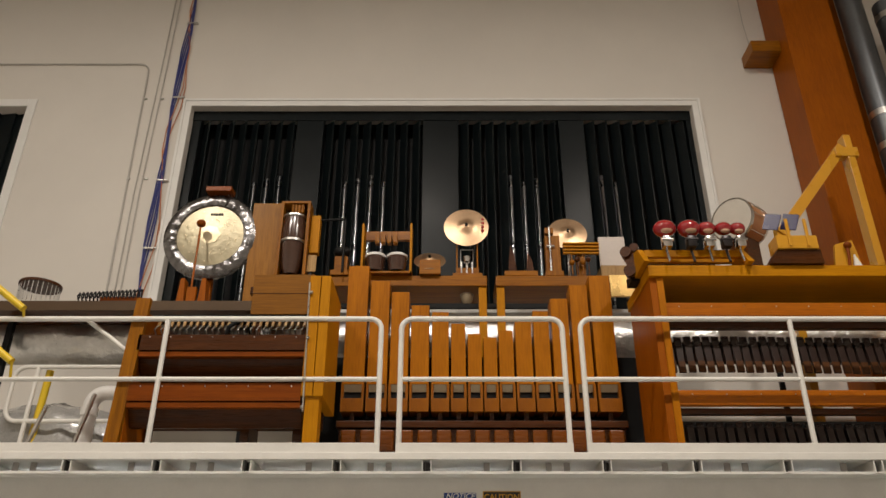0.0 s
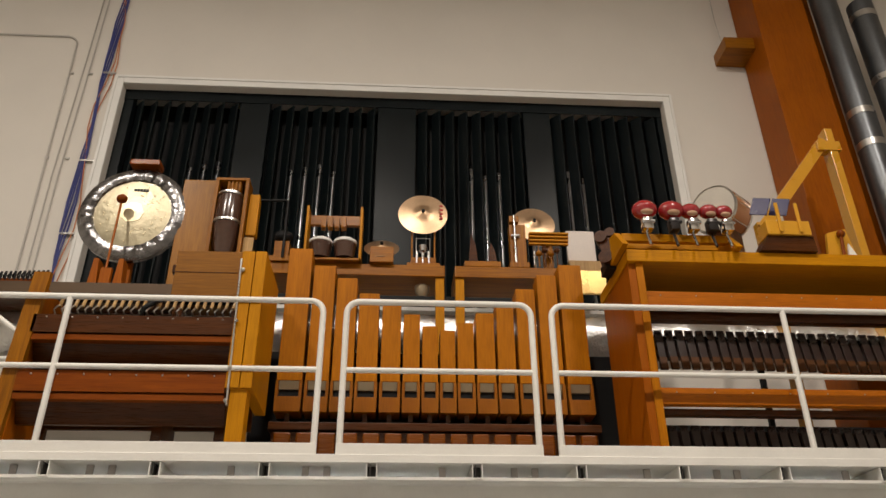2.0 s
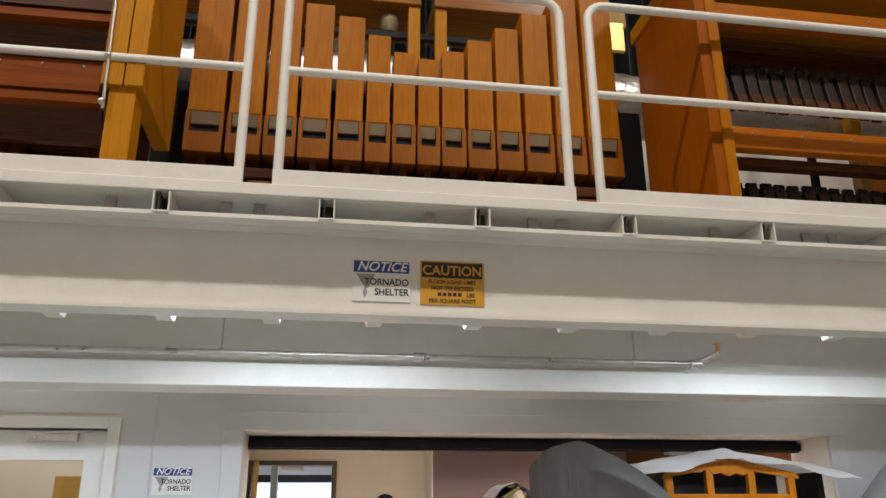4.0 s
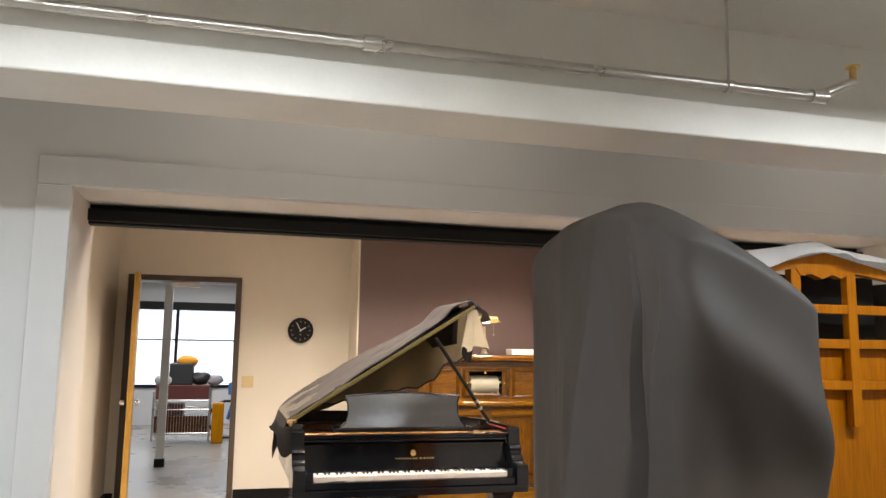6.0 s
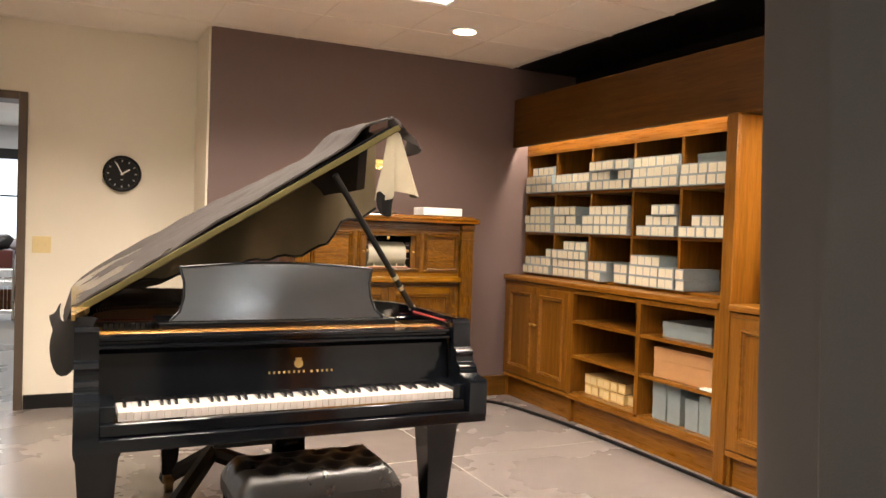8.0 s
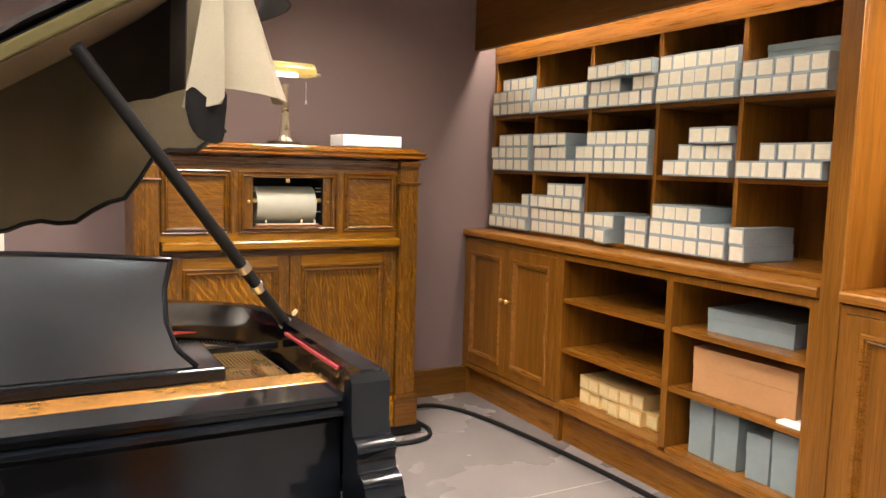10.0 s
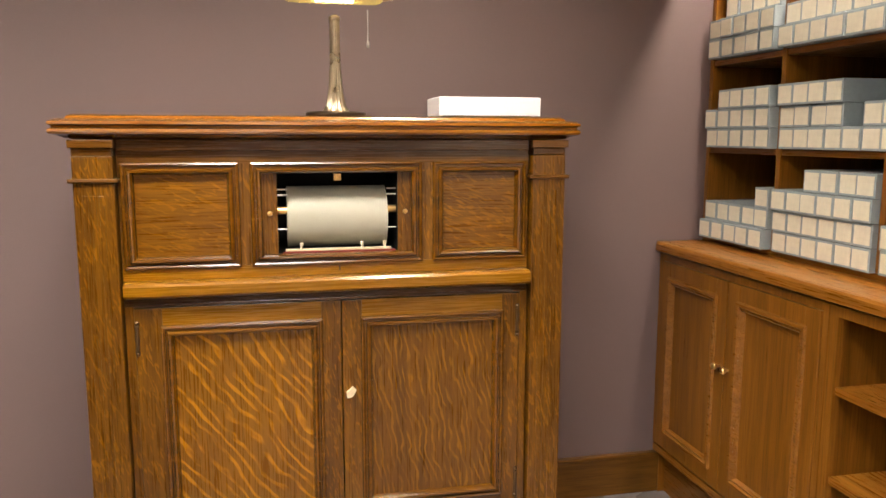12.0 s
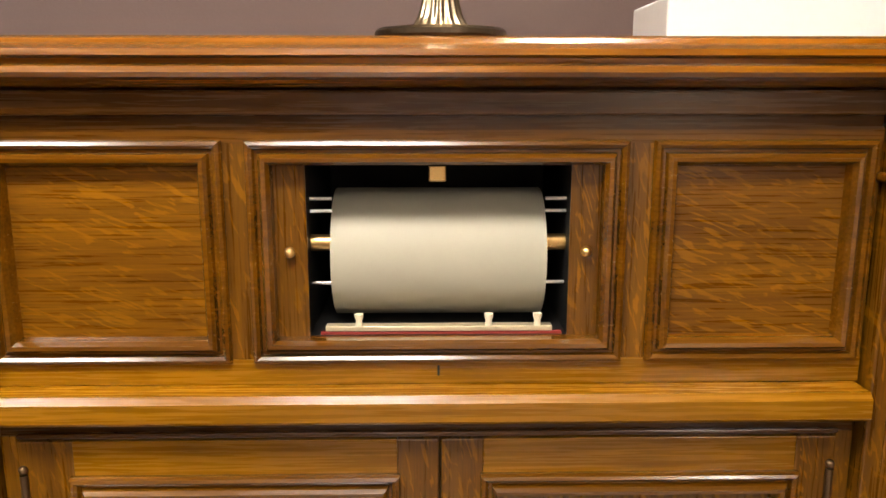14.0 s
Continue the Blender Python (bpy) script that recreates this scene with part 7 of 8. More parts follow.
for lay in range(2):
    for k in range(8 if lay == 0 else 6):
        m = pose(3.68 + rng.uniform(-0.02, 0.02) + (0.05 if k > 5 else 0), 10.60 - k * 0.071, 0.2212 + lay * 0.072, 0, 0, rng.uniform(-2, 2))
        if old_box is None:
            old_box = thing("roll_box", (0, 0, 0), "yellowed card roll box on the lowest shelf", "roll box", "roll boxes on the lowest shelf")
            bm = B()
            box(bm, 0, BD, -BW / 2 + 0.0008, BW / 2 - 0.0008, 0, BH - 0.0012, 0.0012)
            part("carton", bm, OLD, old_box)
            bm = B()
            box(bm, -0.0012, 0.0, -BW / 2 + 0.009, BW / 2 - 0.009, 0.010, BH - 0.012)
            part("label", bm, surface("yellowed label", (0.72, 0.56, 0.28), 0.65, vary=0.12, patch=14), old_box)
            old_box.matrix_world = m
        else:
            copy_thing(old_box, m)

# all-in-one screen on the desk worktop
sc = thing("touch_screen", (3.80, 8.86, 1.0), "silver all-in-one touch screen showing a blue page", "computer", turn=-90 + 26)
SILVER, SCREEN_BLACK = surface("silver plastic", (0.17, 0.17, 0.175), 0.35, 0.3), surface("black bezel", (0.006, 0.006, 0.007), 0.25, bump=0, spec=0.08)
bm = B()
box(bm, -0.25, 0.25, -0.03, 0.14, 0.0, 0.014, 0.006)
part("foot", bm, surface("white plastic", (0.72, 0.72, 0.72), 0.35), sc)
tilt = pose(0, 0.0, 0.012, -17)
for nm, lim, mt_ in (("housing", (-0.235, 0.235, -0.012, 0.03, 0.0, 0.375), SILVER), ("bezel", (-0.232, 0.232, -0.016, -0.0125, 0.062, 0.366), SCREEN_BLACK), ("chin", (-0.235, 0.235, -0.020, -0.0125, 0.0, 0.058), SILVER)):
    bm = B()
    box(bm, *lim, 0.004)
    part(nm, bm, mt_, sc).matrix_local = tilt
bm = B()
box(bm, -0.190, 0.185, -0.0185, -0.0165, 0.090, 0.330)
part("display", bm, glowing("blue screen page", (0.12, 0.16, 0.40), 0.55), sc).matrix_local = tilt
TEXTGLOW = glowing("grey screen text", (0.32, 0.36, 0.45), 0.5)
for k in range(9):
    bm = B()
    box(bm, -0.13, 0.10 - 0.02 * (k % 3), -0.0195, -0.0187, 0.290 - 0.018 * k, 0.295 - 0.018 * k)
    part("text_line", bm, TEXTGLOW, sc).matrix_local = tilt
bm = B()
box(bm, -0.190, 0.185, -0.0195, -0.0187, 0.090, 0.102)
part("task_bar", bm, glowing("teal screen bar", (0.10, 0.45, 0.48), 0.9), sc).matrix_local = tilt
bm = B()
lathe(bm, [(0.001, -0.0215), (0.012, -0.0215), (0.012, -0.020), (0.001, -0.020)], (0, 0, 0.038), "Y", 20)
part("round_mark", bm, SIGN_WHITE, sc).matrix_local = tilt

# ---------------------------------------------------------------- grand piano
PX, PY = 1.14, 8.88
pn = thing("grand_piano", (PX, PY, 0), "black lacquered grand piano with its lid propped open", "piano")
def PXY(x, y):
    return x - PX, y - PY
XL, XR = 0.380, 1.853
# rim outline seen from above: bass side straight, treble side curved in
side = [(XR, 9.0), (XR, 9.50), (1.842, 9.62), (1.80, 9.72), (1.72, 9.80), (1.60, 9.87), (1.45, 9.96), (1.32, 10.09), (1.22, 10.26), (1.13, 10.40), (1.0, 10.50), (0.85, 10.54), (0.66, 10.53), (0.50, 10.46), (0.41, 10.33), (XL, 10.15), (XL, 9.0)]
outer = [Vector((*PXY(*p), 0)) for p in side]
bm = B()
cz0, cz1, th = 0.665, 0.985, 0.045
cen = Vector((0.9 - PX, 9.6 - PY, 0))
inner = []
for i, p in enumerate(outer):
    a, b = outer[max(i - 1, 0)], outer[min(i + 1, len(outer) - 1)]
    nrm = Vector((-(b - a).y, (b - a).x, 0)).normalized()
    inner.append(p + nrm * th)
rows_ = [[bm.verts.new((p.x, p.y, z)) for p in ring] for ring, z in ((outer, cz0), (outer, cz1), (inner, cz1), (inner, cz0))]
n = len(outer)
for lo, hi in zip(rows_, rows_[1:] + rows_[:1]):
    for k in range(n - 1):
        bm.faces.new((lo[k], lo[k + 1], hi[k + 1], hi[k]))
for k in (0, n - 1):
    bm.faces.new([r[k] for r in rows_])
bmesh.ops.recalc_face_normals(bm, faces=bm.faces[:])
part("rim", bm, BLACK_LACQUER, pn, smooth=True)
bm = B()
prism(bm, [(p.x, max(p.y, 0.20)) for p in inner], 0.72, 0.75, axis="z")
part("soundboard", bm, YELLOW_WOOD, pn)
GOLD = surface("bronze iron plate", (0.62, 0.36, 0.10), 0.32, 0.9, vary=0.15)
bm = B()
prism(bm, [(p.x * 0.97, max(0.21, (p.y - 0.25) * 0.95 + 0.26)) for p in inner], 0.865, 0.885, axis="z")
part("iron_plate", bm, GOLD, pn)
for k in range(5):
    bm = B()
    x = -0.60 + 0.30 * k
    box(bm, x - 0.018, x + 0.018, 0.36, 0.62, 0.885, 0.905, 0.004)
    part("plate_rib", bm, GOLD, pn)
bm = B()
for k in range(60):
    rod(bm, (-0.66 + 0.0225 * k, 0.33, 0.885), (-0.66 + 0.0225 * k, 0.33, 0.925), 0.0035, sides=6)
tp = part("tuning_pin_set", bm, STEEL, pn)
tp["kind"] = "stuff"
STRING = surface("steel strings", (0.55, 0.50, 0.44), 0.3, 1.0)
COPPER = surface("copper wound strings", (0.50, 0.24, 0.12), 0.35, 1.0)
rim_y = [(p.x, p.y) for p in inner]
for nm, x0, x1, count, thick, mat_ in (("bass_string_set", -0.66, -0.20, 34, 0.0021, COPPER), ("treble_string_set", -0.17, 0.62, 96, 0.0011, STRING)):
    bm = B()
    for k in range(count):
        x = x0 + (x1 - x0) * k / (count - 1)
        end = 0.6
        for (xa, ya), (xb, yb) in zip(rim_y, rim_y[1:]):
            if min(xa, xb) <= x <= max(xa, xb) and abs(xb - xa) > 1e-4:
                end = max(end, ya + (yb - ya) * (x - xa) / (xb - xa))
        rod(bm, (x, 0.34, 0.912), (x, end - 0.10, 0.906), thick, sides=4)
    part(nm, bm, mat_, pn)["kind"] = "stuff"
for k in range(58):
    bm = B()
    box(bm, -0.008, 0.008, -0.030, 0.030, 0.914, 0.940, 0.002)
    part("damper", bm, BLACK_PAINT, pn).location = (-0.65 + 0.0195 * k, 0.56, 0)
bm = B()
box(bm, -0.69, 0.66, 0.606, 0.622, 0.918, 0.934, 0.002)
part("damper_rail", bm, BLACK_LACQUER, pn)
bm = B()
box(bm, -0.69, 0.66, 0.90, 0.925, 0.906, 0.909)
part("felt_strip", bm, surface("red string felt", (0.25, 0.02, 0.02), 0.9), pn)
# cheeks and arms with scrolls
for s, x0, x1 in ((-1, XL, XL + 0.075), (1, XR - 0.075, XR)):
    a, b = x0 - PX, x1 - PX
    bm = B()
    prism(bm, [(0.125, 0.625), (0.125, 0.972), (0.104, 0.984), (0.086, 0.970), (0.084, 0.895), (0.078, 0.874), (0.058, 0.866), (0.050, 0.852), (0.056, 0.838), (0.050, 0.818), (0.026, 0.808), (0.018, 0.795), (0.012, 0.778), (-0.02, 0.770), (-0.065, 0.765), (-0.075, 0.752), (-0.075, 0.625)], a, b, axis="x")
    part("arm", bm, BLACK_LACQUER, pn, smooth=True)
    bm = B()
    c0 = a + 0.012 if s < 0 else a - 0.055
    box(bm, b if s < 0 else a - 0.05, b + 0.05 if s < 0 else a, -0.03, 0.12, 0.685, 0.742, 0.003)
    part("key_block", bm, BLACK_LACQUER, pn)
KL, KR = 0.513 - PX, 1.742 - PX
bm = B()
box(bm, XL + 0.0005 - PX, XR - 0.0005 - PX, -0.0745, 0.14, 0.60, 0.645, 0.004)
part("key_bed", bm, BLACK_LACQUER, pn)
bm = B()
box(bm, XL + 0.0755 - PX, XR - 0.0755 - PX, -0.050, -0.028, 0.6455, 0.688, 0.005)
part("key_slip", bm, BLACK_LACQUER, pn)
IVORY = surface("ivory key tops", (0.55, 0.51, 0.475), 0.3, vary=0.05, patch=8)
EBONY = surface("ebony keys", (0.012, 0.012, 0.013), 0.25)
kw = (KR - KL) / 52
wk = bk = None
for k in range(52):
    if wk is None:
        bm = B()
        box(bm, -kw / 2 + 0.0006, kw / 2 - 0.0006, -0.024, 0.125, 0.69, 0.72, 0.0015)
        wk = mesh_of("white_key", bm, IVORY)
        bm = B()
        prism(bm, [(0.040, 0.7205), (0.048, 0.732), (0.125, 0.733), (0.125, 0.7205)], -0.0055, 0.0055, axis="x")
        bk = mesh_of("black_key", bm, EBONY)
    o = new("white_key", wk)
    o.parent = pn
    o.location = (KL + (k + 0.5) * kw, 0, 0)
    if k < 51 and k % 7 not in (1, 4):
        o = new("black_key", bk)
        o.parent = pn
        o.location = (KL + (k + 1) * kw, 0, 0)
bm = B()
prism(bm, [(0.126, 0.715), (0.130, 0.74), (0.142, 0.885), (0.15, 0.90), (0.185, 0.90), (0.185, 0.715)], XL + 0.076 - PX, XR - 0.076 - PX, axis="x")
part("fallboard", bm, BLACK_LACQUER, pn)
bm = B()
prism(bm, [(0.115, 0.902), (0.105, 0.908), (0.105, 0.916), (0.12, 0.922), (0.12, 0.93), (0.108, 0.935), (0.108, 0.945), (0.20, 0.945), (0.20, 0.902)], XL + 0.076 - PX, XR - 0.076 - PX, axis="x")
part("front_moulding", bm, BLACK_LACQUER, pn)
bm = B()
box(bm, XL + 0.080 - PX, XR - 0.080 - PX, 0.203, 0.278, 0.86, 0.9465, 0.003)
part("pin_block_cover", bm, surface("varnished amber maple", (0.42, 0.20, 0.05), 0.22, 0.35, vary=0.35), pn)
LET = surface("gold lettering", (0.72, 0.55, 0.22), 0.35, 0.9)
for x, w in [(-0.115 + 0.0188 * k, 0.007) for k in range(8)] + [(0.046, 0.008)] + [(0.070 + 0.0188 * k, 0.007) for k in range(4)]:
    bm = B()
    box(bm, x, x + w, -0.0006, 0.0006, 0.0, 0.009)
    part("gold_letter_bar", bm, LET, pn).matrix_local = pose(0.01, 0.1330, 0.79, -4.7)
bm = B()
lathe(bm, [(0.010, -0.0008), (0.017, -0.0008), (0.017, 0.0008), (0.010, 0.0008)], (0, 0, 0.012), "Y", 20)
box(bm, -0.012, 0.012, -0.0008, 0.0008, 0.028, 0.033)
box(bm, -0.002, 0.002, -0.0008, 0.0008, 0.0, 0.034)
part("gold_emblem", bm, LET, pn).matrix_local = pose(0.01, 0.1348, 0.813, -4.7)
# music desk
bm = B()
box(bm, 0.66 - PX, 1.60 - PX, 0.28, 0.52, 0.946, 0.972, 0.004)
part("desk_shelf", bm, BLACK_LACQUER, pn)
prof = [(0.70, 0.0), (0.735, 0.035), (0.752, 0.09), (0.752, 0.15), (0.738, 0.205)]
top = [(0.74 + 0.77 * k / 16, 0.205 + 0.022 * math.sin(math.pi * k / 16)) for k in range(1, 16)]
outline = prof + top + [(2.25 - x, z) for x, z in prof[::-1]]
DESK = surface("polished black desk", (0.006, 0.008, 0.011), 0.22, grain=20, patch=1.0, vary=0.05, bump=0, spec=1.0, coat=0.5)
DESK.node_tree.nodes["Principled BSDF"].inputs["IOR"].default_value = 1.9
bm = B()
prism(bm, [(x - PX, z) for x, z in outline], 0.0, 0.022)
part("music_desk", bm, DESK, pn).matrix_local = pose(0, 0.30, 0.974, -13.4)
bm = B()
for (x0, z0), (x1, z1) in zip(outline[:-1], outline[1:]):
    rod(bm, (x0 - PX, 0.0, z0), (x1 - PX, 0.0, z1), 0.005)
part("desk_beading", bm, BLACK_LACQUER, pn, smooth=True).matrix_local = pose(0, 0.30, 0.974, -13.4)
# lid: hinged on the bass side, propped, with the cloth cover thrown back over it
ang = radians(32.0)
HX, HZ = XL - PX, 1.0
lm = Matrix.Translation((HX, 0, HZ)) @ Matrix.Rotation(-ang, 4, "Y")
lid_out = [(p.x - HX, p.y) for p in outer if p.y > 0.45]
lid_out = [(XR - XL, 0.45)] + [(x, y) for x, y in lid_out if not (x > 1.5 and y < 0.6)] + [(0.0, 0.45)]
bm = B()
prism(bm, lid_out, 0.0, 0.022, axis="z")
part("lid", bm, BLACK_LACQUER, pn).matrix_local = lm
bm = B()
prism(bm, [(-0.01, 0.16), (-0.01, 0.42), (0.05, 0.40), (0.0, 0.16)], 1.0, 1.02, axis="z")
part("front_flap_hinge", bm, BRASS, pn).matrix_local = Matrix.Translation((HX, 0, 0))
bm = B()
rod(bm, (1.828 - PX, 9.495 - PY, 0.965), (1.36 - PX, 9.30 - PY, 1.565), 0.0135)
part("lid_prop", bm, BLACK_PAINT, pn, smooth=True)
for t in (0.0, 0.17, 0.25):
    a, b = Vector((1.828 - PX, 9.495 - PY, 0.965)), Vector((1.36 - PX, 9.30 - PY, 1.565))
    bm = B()
    rod(bm, a.lerp(b, t), a.lerp(b, t + 0.025), 0.0165)
    part("prop_collar", bm, STEEL, pn, smooth=True)
bm = B()
box(bm, 1.799 - PX, 1.807 - PX, 9.10 - PY, 9.44 - PY, 0.960, 0.968, 0.002)
part("red_felt_edge", bm, surface("bright red felt", (0.24, 0.02, 0.02), 0.9), pn, "red felt edging inside the rim")
# legs, lyre, casters
for x, y in ((0.455, 9.0), (1.735, 9.02), (0.82, 10.15)):
    bm = B()
    rows_ = []
    for z, w in ((0.10, 0.034), (0.14, 0.036), (0.545, 0.066), (0.560, 0.072), (0.60, 0.074), (0.665, 0.074)):
        rows_.append([bm.verts.new((x - PX + a * w, y - PY + b * w, z)) for a, b in ((-1, -1), (1, -1), (1, 1), (-1, 1))])
    for lo, hi in zip(rows_, rows_[1:]):
        for k in range(4):
            bm.faces.new((lo[k], lo[(k + 1) % 4], hi[(k + 1) % 4], hi[k]))
    bm.faces.new(rows_[0][::-1])
    bm.faces.new(rows_[-1])
    leg = part("leg", bm, BLACK_LACQUER, pn)
    bm = B()
    rod(bm, (x - PX - 0.018, y - PY, 0.045), (x - PX + 0.018, y - PY, 0.045), 0.045)
    box(bm, x - PX - 0.026, x - PX + 0.026, y - PY - 0.02, y - PY + 0.02, 0.05, 0.10)
    part("caster", bm, surface("dark brass caster", (0.20, 0.14, 0.07), 0.4, 0.9), leg, smooth=True)
bm = B()
box(bm, -0.30, -0.08, 0.10, 0.24, 0.535, 0.60, 0.004)
part("control_box", bm, BLACK_PAINT, pn)
bm = B()
box(bm, -0.045, 0.075, 0.24, 0.30, 0.16, 0.62, 0.005)
part("lyre", bm, BLACK_LACQUER, pn)
bm = B()
box(bm, -0.13, 0.16, 0.16, 0.34, 0.08, 0.16, 0.006)
part("pedal_box", bm, BLACK_LACQUER, pn)
for x in (-0.05, 0.015, 0.08):
    bm = B()
    box(bm, x - 0.012, x + 0.012, 0.05, 0.17, 0.10, 0.112, 0.004)
    part("pedal", bm, BRASS, pn)
# tripod dolly under the piano
for nm, pts in (("dolly_arm", [(-0.66, 0.22, 0.05), (-0.38, 0.60, 0.15), (-0.16, 1.0, 0.26)]), ("dolly_arm", [(0.66, 0.22, 0.05), (0.30, 0.62, 0.15), (-0.16, 1.0, 0.26)]), ("dolly_arm", [(-0.32, 1.36, 0.05), (-0.16, 1.0, 0.26)])):
    bm = B()
    tube(bm, pts, 0.04, 8)
    part(nm, bm, BLACK_PAINT, pn)

# cloth cover thrown over the raised lid
CLOTH_TOP = surface("grey-brown quilted cloth", (0.042, 0.036, 0.034), 0.85, grain=260, patch=3, vary=0.2, bump=0.25, spec=0.15)
CLOTH_IN = surface("olive cloth lining", (0.20, 0.165, 0.10), 0.85, grain=240, patch=3, vary=0.15, bump=0.2)
cl = thing("piano_cover", (XL, PY, 1.0), "grey cloth piano cover with an olive lining folded over the lid", "piano cover")
lw = 1.500
lm2 = Matrix.Rotation(-ang, 4, "Y")
U, V = 56, 44


def lid_depth(u):
    """How far back the lid reaches at a distance u from its hinge."""
    pts = sorted(((p[0], p[1]) for p in side), key=lambda q: q[0])
    best = 0.5
    for (xa, ya), (xb, yb) in zip(side, side[1:]):
        lo, hi = min(xa, xb), max(xa, xb)
        if lo <= XL + min(u, XR - XL - 0.004) <= hi and hi > lo:
            best = max(best, ya + (yb - ya) * (XL + min(u, XR - XL - 0.004) - xa) / (xb - xa) - PY)
    return best


def cloth(name, y_shift, lift, material, drop_right, drop_back):
    bm = B()
    grid = []
    for i in range(U + 1):
        u = -0.06 + (lw + 0.055) * i / U
        row = []
        for j in range(V + 1):
            back = lid_depth(min(max(u, 0.01), lw - 0.01)) + 0.06
            y = 0.42 + (back - 0.42 + drop_back) * j / V
            w = lift * (0.45 + 0.55 * min(1, max(0.0, u / lw) * 1.3)) + 0.035 * math.exp(-((u - lw + 0.12) / 0.09) ** 2) + 0.012 * noise.noise((u * 4, y * 4, 3.0)) + 0.006 * noise.noise((u * 11, y * 11, 7.0))
            over = y - back
            p = Vector((u, y, w))
            p = lm2 @ p
            if over > 0:
                p.y -= over * 0.82
                p.z -= over * 0.95 + 0.02 * math.sin(u * 14) * over / drop_back
            if u < 0:
                p.z += u * 1.2
                p.x -= u * 0.35
            row.append(bm.verts.new(p))
        grid.append(row)
    for i in range(U):
        for j in range(V):
            bm.faces.new((grid[i][j], grid[i + 1][j], grid[i + 1][j + 1], grid[i][j + 1]))
    bmesh.ops.recalc_face_normals(bm, faces=bm.faces[:])
    return bm


bm = cloth("top", 0, 0.045, CLOTH_TOP, 0, 0.30)
bmesh.ops.solidify(bm, geom=bm.faces[:], thickness=0.008)
part("top_cloth", bm, CLOTH_TOP, cl, smooth=True)
# lining seen along the front edge and hanging below the lid
bm = B()
box(bm, 0.02, lw - 0.01, 0.405, 0.425, -0.012, 0.014, 0.005)
part("front_hem", bm, surface("olive piping", (0.070, 0.058, 0.020), 0.8, spec=0.2), cl).matrix_local = lm2
low = ((0.62, 1.07), (0.85, 1.10), (1.06, 1.16), (1.38, 1.20), (1.50, 1.26), (1.575, 1.37), (1.70, 1.40), (1.77, 1.44))
bm = B()
grid = []
for i in range(61):
    x = 0.62 + 1.15 * i / 60
    for (xa, za), (xb, zb) in zip(low, low[1:]):
        if xa <= x <= xb:
            zlow = za + (zb - za) * (x - xa) / (xb - xa)
    ztop = min(1.0 + (x - XL) * math.tan(ang), 1.80) - 0.004
    row = []
    for j in range(15):
        t = j / 14
        y = 9.92 + 0.035 * math.sin(x * 15 + t) * t - 0.05 * t + 0.02 * noise.noise((x * 5, t * 2, 0))
        row.append(bm.verts.new((x - XL, y - PY, ztop + (zlow - ztop) * t - 1.0 + 0.008 * math.sin(x * 40) * t)))
    grid.append(row)
hem_line = [tuple(r[-1].co) for r in grid[::2]]
for i in range(60):
    for j in range(14):
        bm.faces.new((grid[i][j], grid[i + 1][j], grid[i + 1][j + 1], grid[i][j + 1]))
bmesh.ops.solidify(bm, geom=bm.faces[:], thickness=0.006)
part("hanging_lining", bm, CLOTH_IN, cl, "olive lining hanging below the lid", smooth=True)
bm = B()
tube(bm, hem_line, 0.0065, 6)
part("lining_hem", bm, BLACK_PAINT, cl, "dark bound edge")
bm = B()
box(bm, 0.03, lw - 0.02, 0.43, 0.98, -0.014, -0.006)
part("under_lining", bm, CLOTH_IN, cl).matrix_local = lm2


def drape(name, top_pts, length, material, sway, label="", flare=0.0, wave=1.0):
    """A strip of cloth hanging from a line of points, in folds."""
    bm = B()
    pts = bend(top_pts, 6)
    grid = []
    for i, p in enumerate(pts):
        row = []
        s = i / (len(pts) - 1)
        for j in range(13):
            t = j / 12
            ln = length(s) if callable(length) else length
            q = Vector(p) + Vector((sway[0] * t + flare * (2 * s - 1) * t ** 1.3 + wave * 0.035 * math.sin(s * 11) * t, sway[1] * t + wave * 0.03 * math.cos(s * 13) * t, -ln * t + 0.01 * math.sin(s * 9 + t * 4)))
            row.append(bm.verts.new(q))
        grid.append(row)
    for i in range(len(pts) - 1):
        for j in range(12):
            bm.faces.new((grid[i][j], grid[i + 1][j], grid[i + 1][j + 1], grid[i][j + 1]))
    bmesh.ops.recalc_face_normals(bm, faces=bm.faces[:])
    bmesh.ops.solidify(bm, geom=bm.faces[:], thickness=0.006)
    return part(name, bm, material, cl, label, smooth=True)


tipx, tipz = lw * math.cos(ang), lw * math.sin(ang)
CLOTH_BLACK = surface("black cloth facing", (0.008, 0.0075, 0.0075), 0.8, grain=200, vary=0.2, bump=0.2, spec=0.1)
CLOTH_PALE = surface("pale cloth facing", (0.34, 0.30, 0.22), 0.85, grain=240, vary=0.12, bump=0.2)
drape("corner_fold", [(1.60 - XL, 0.44, 0.765), (1.66 - XL, 0.46, 0.78), (1.71 - XL, 0.57, 0.76)], lambda s: 0.29 - 0.03 * s, CLOTH_PALE, (0.03, 0.0), "pale lining folded over the lid corner", flare=0.075, wave=0.8)
drape("corner_flap", [(1.60 - XL, 0.44, 0.835), (1.68 - XL, 0.48, 0.815), (1.75 - XL, 0.54, 0.78), (1.77 - XL, 0.62, 0.74)], lambda s: 0.035 + 0.03 * s, CLOTH_TOP, (0.01, 0.0))
drape("fold_end", [(1.562 - XL, 0.452, 0.497), (1.60 - XL, 0.455, 0.50), (1.645 - XL, 0.475, 0.495)], lambda s: 0.02 + 0.085 * math.sin(s * 3.14) ** 0.7, CLOTH_BLACK, (0.0, 0.0), "dark end of the folded cloth", wave=0.15)
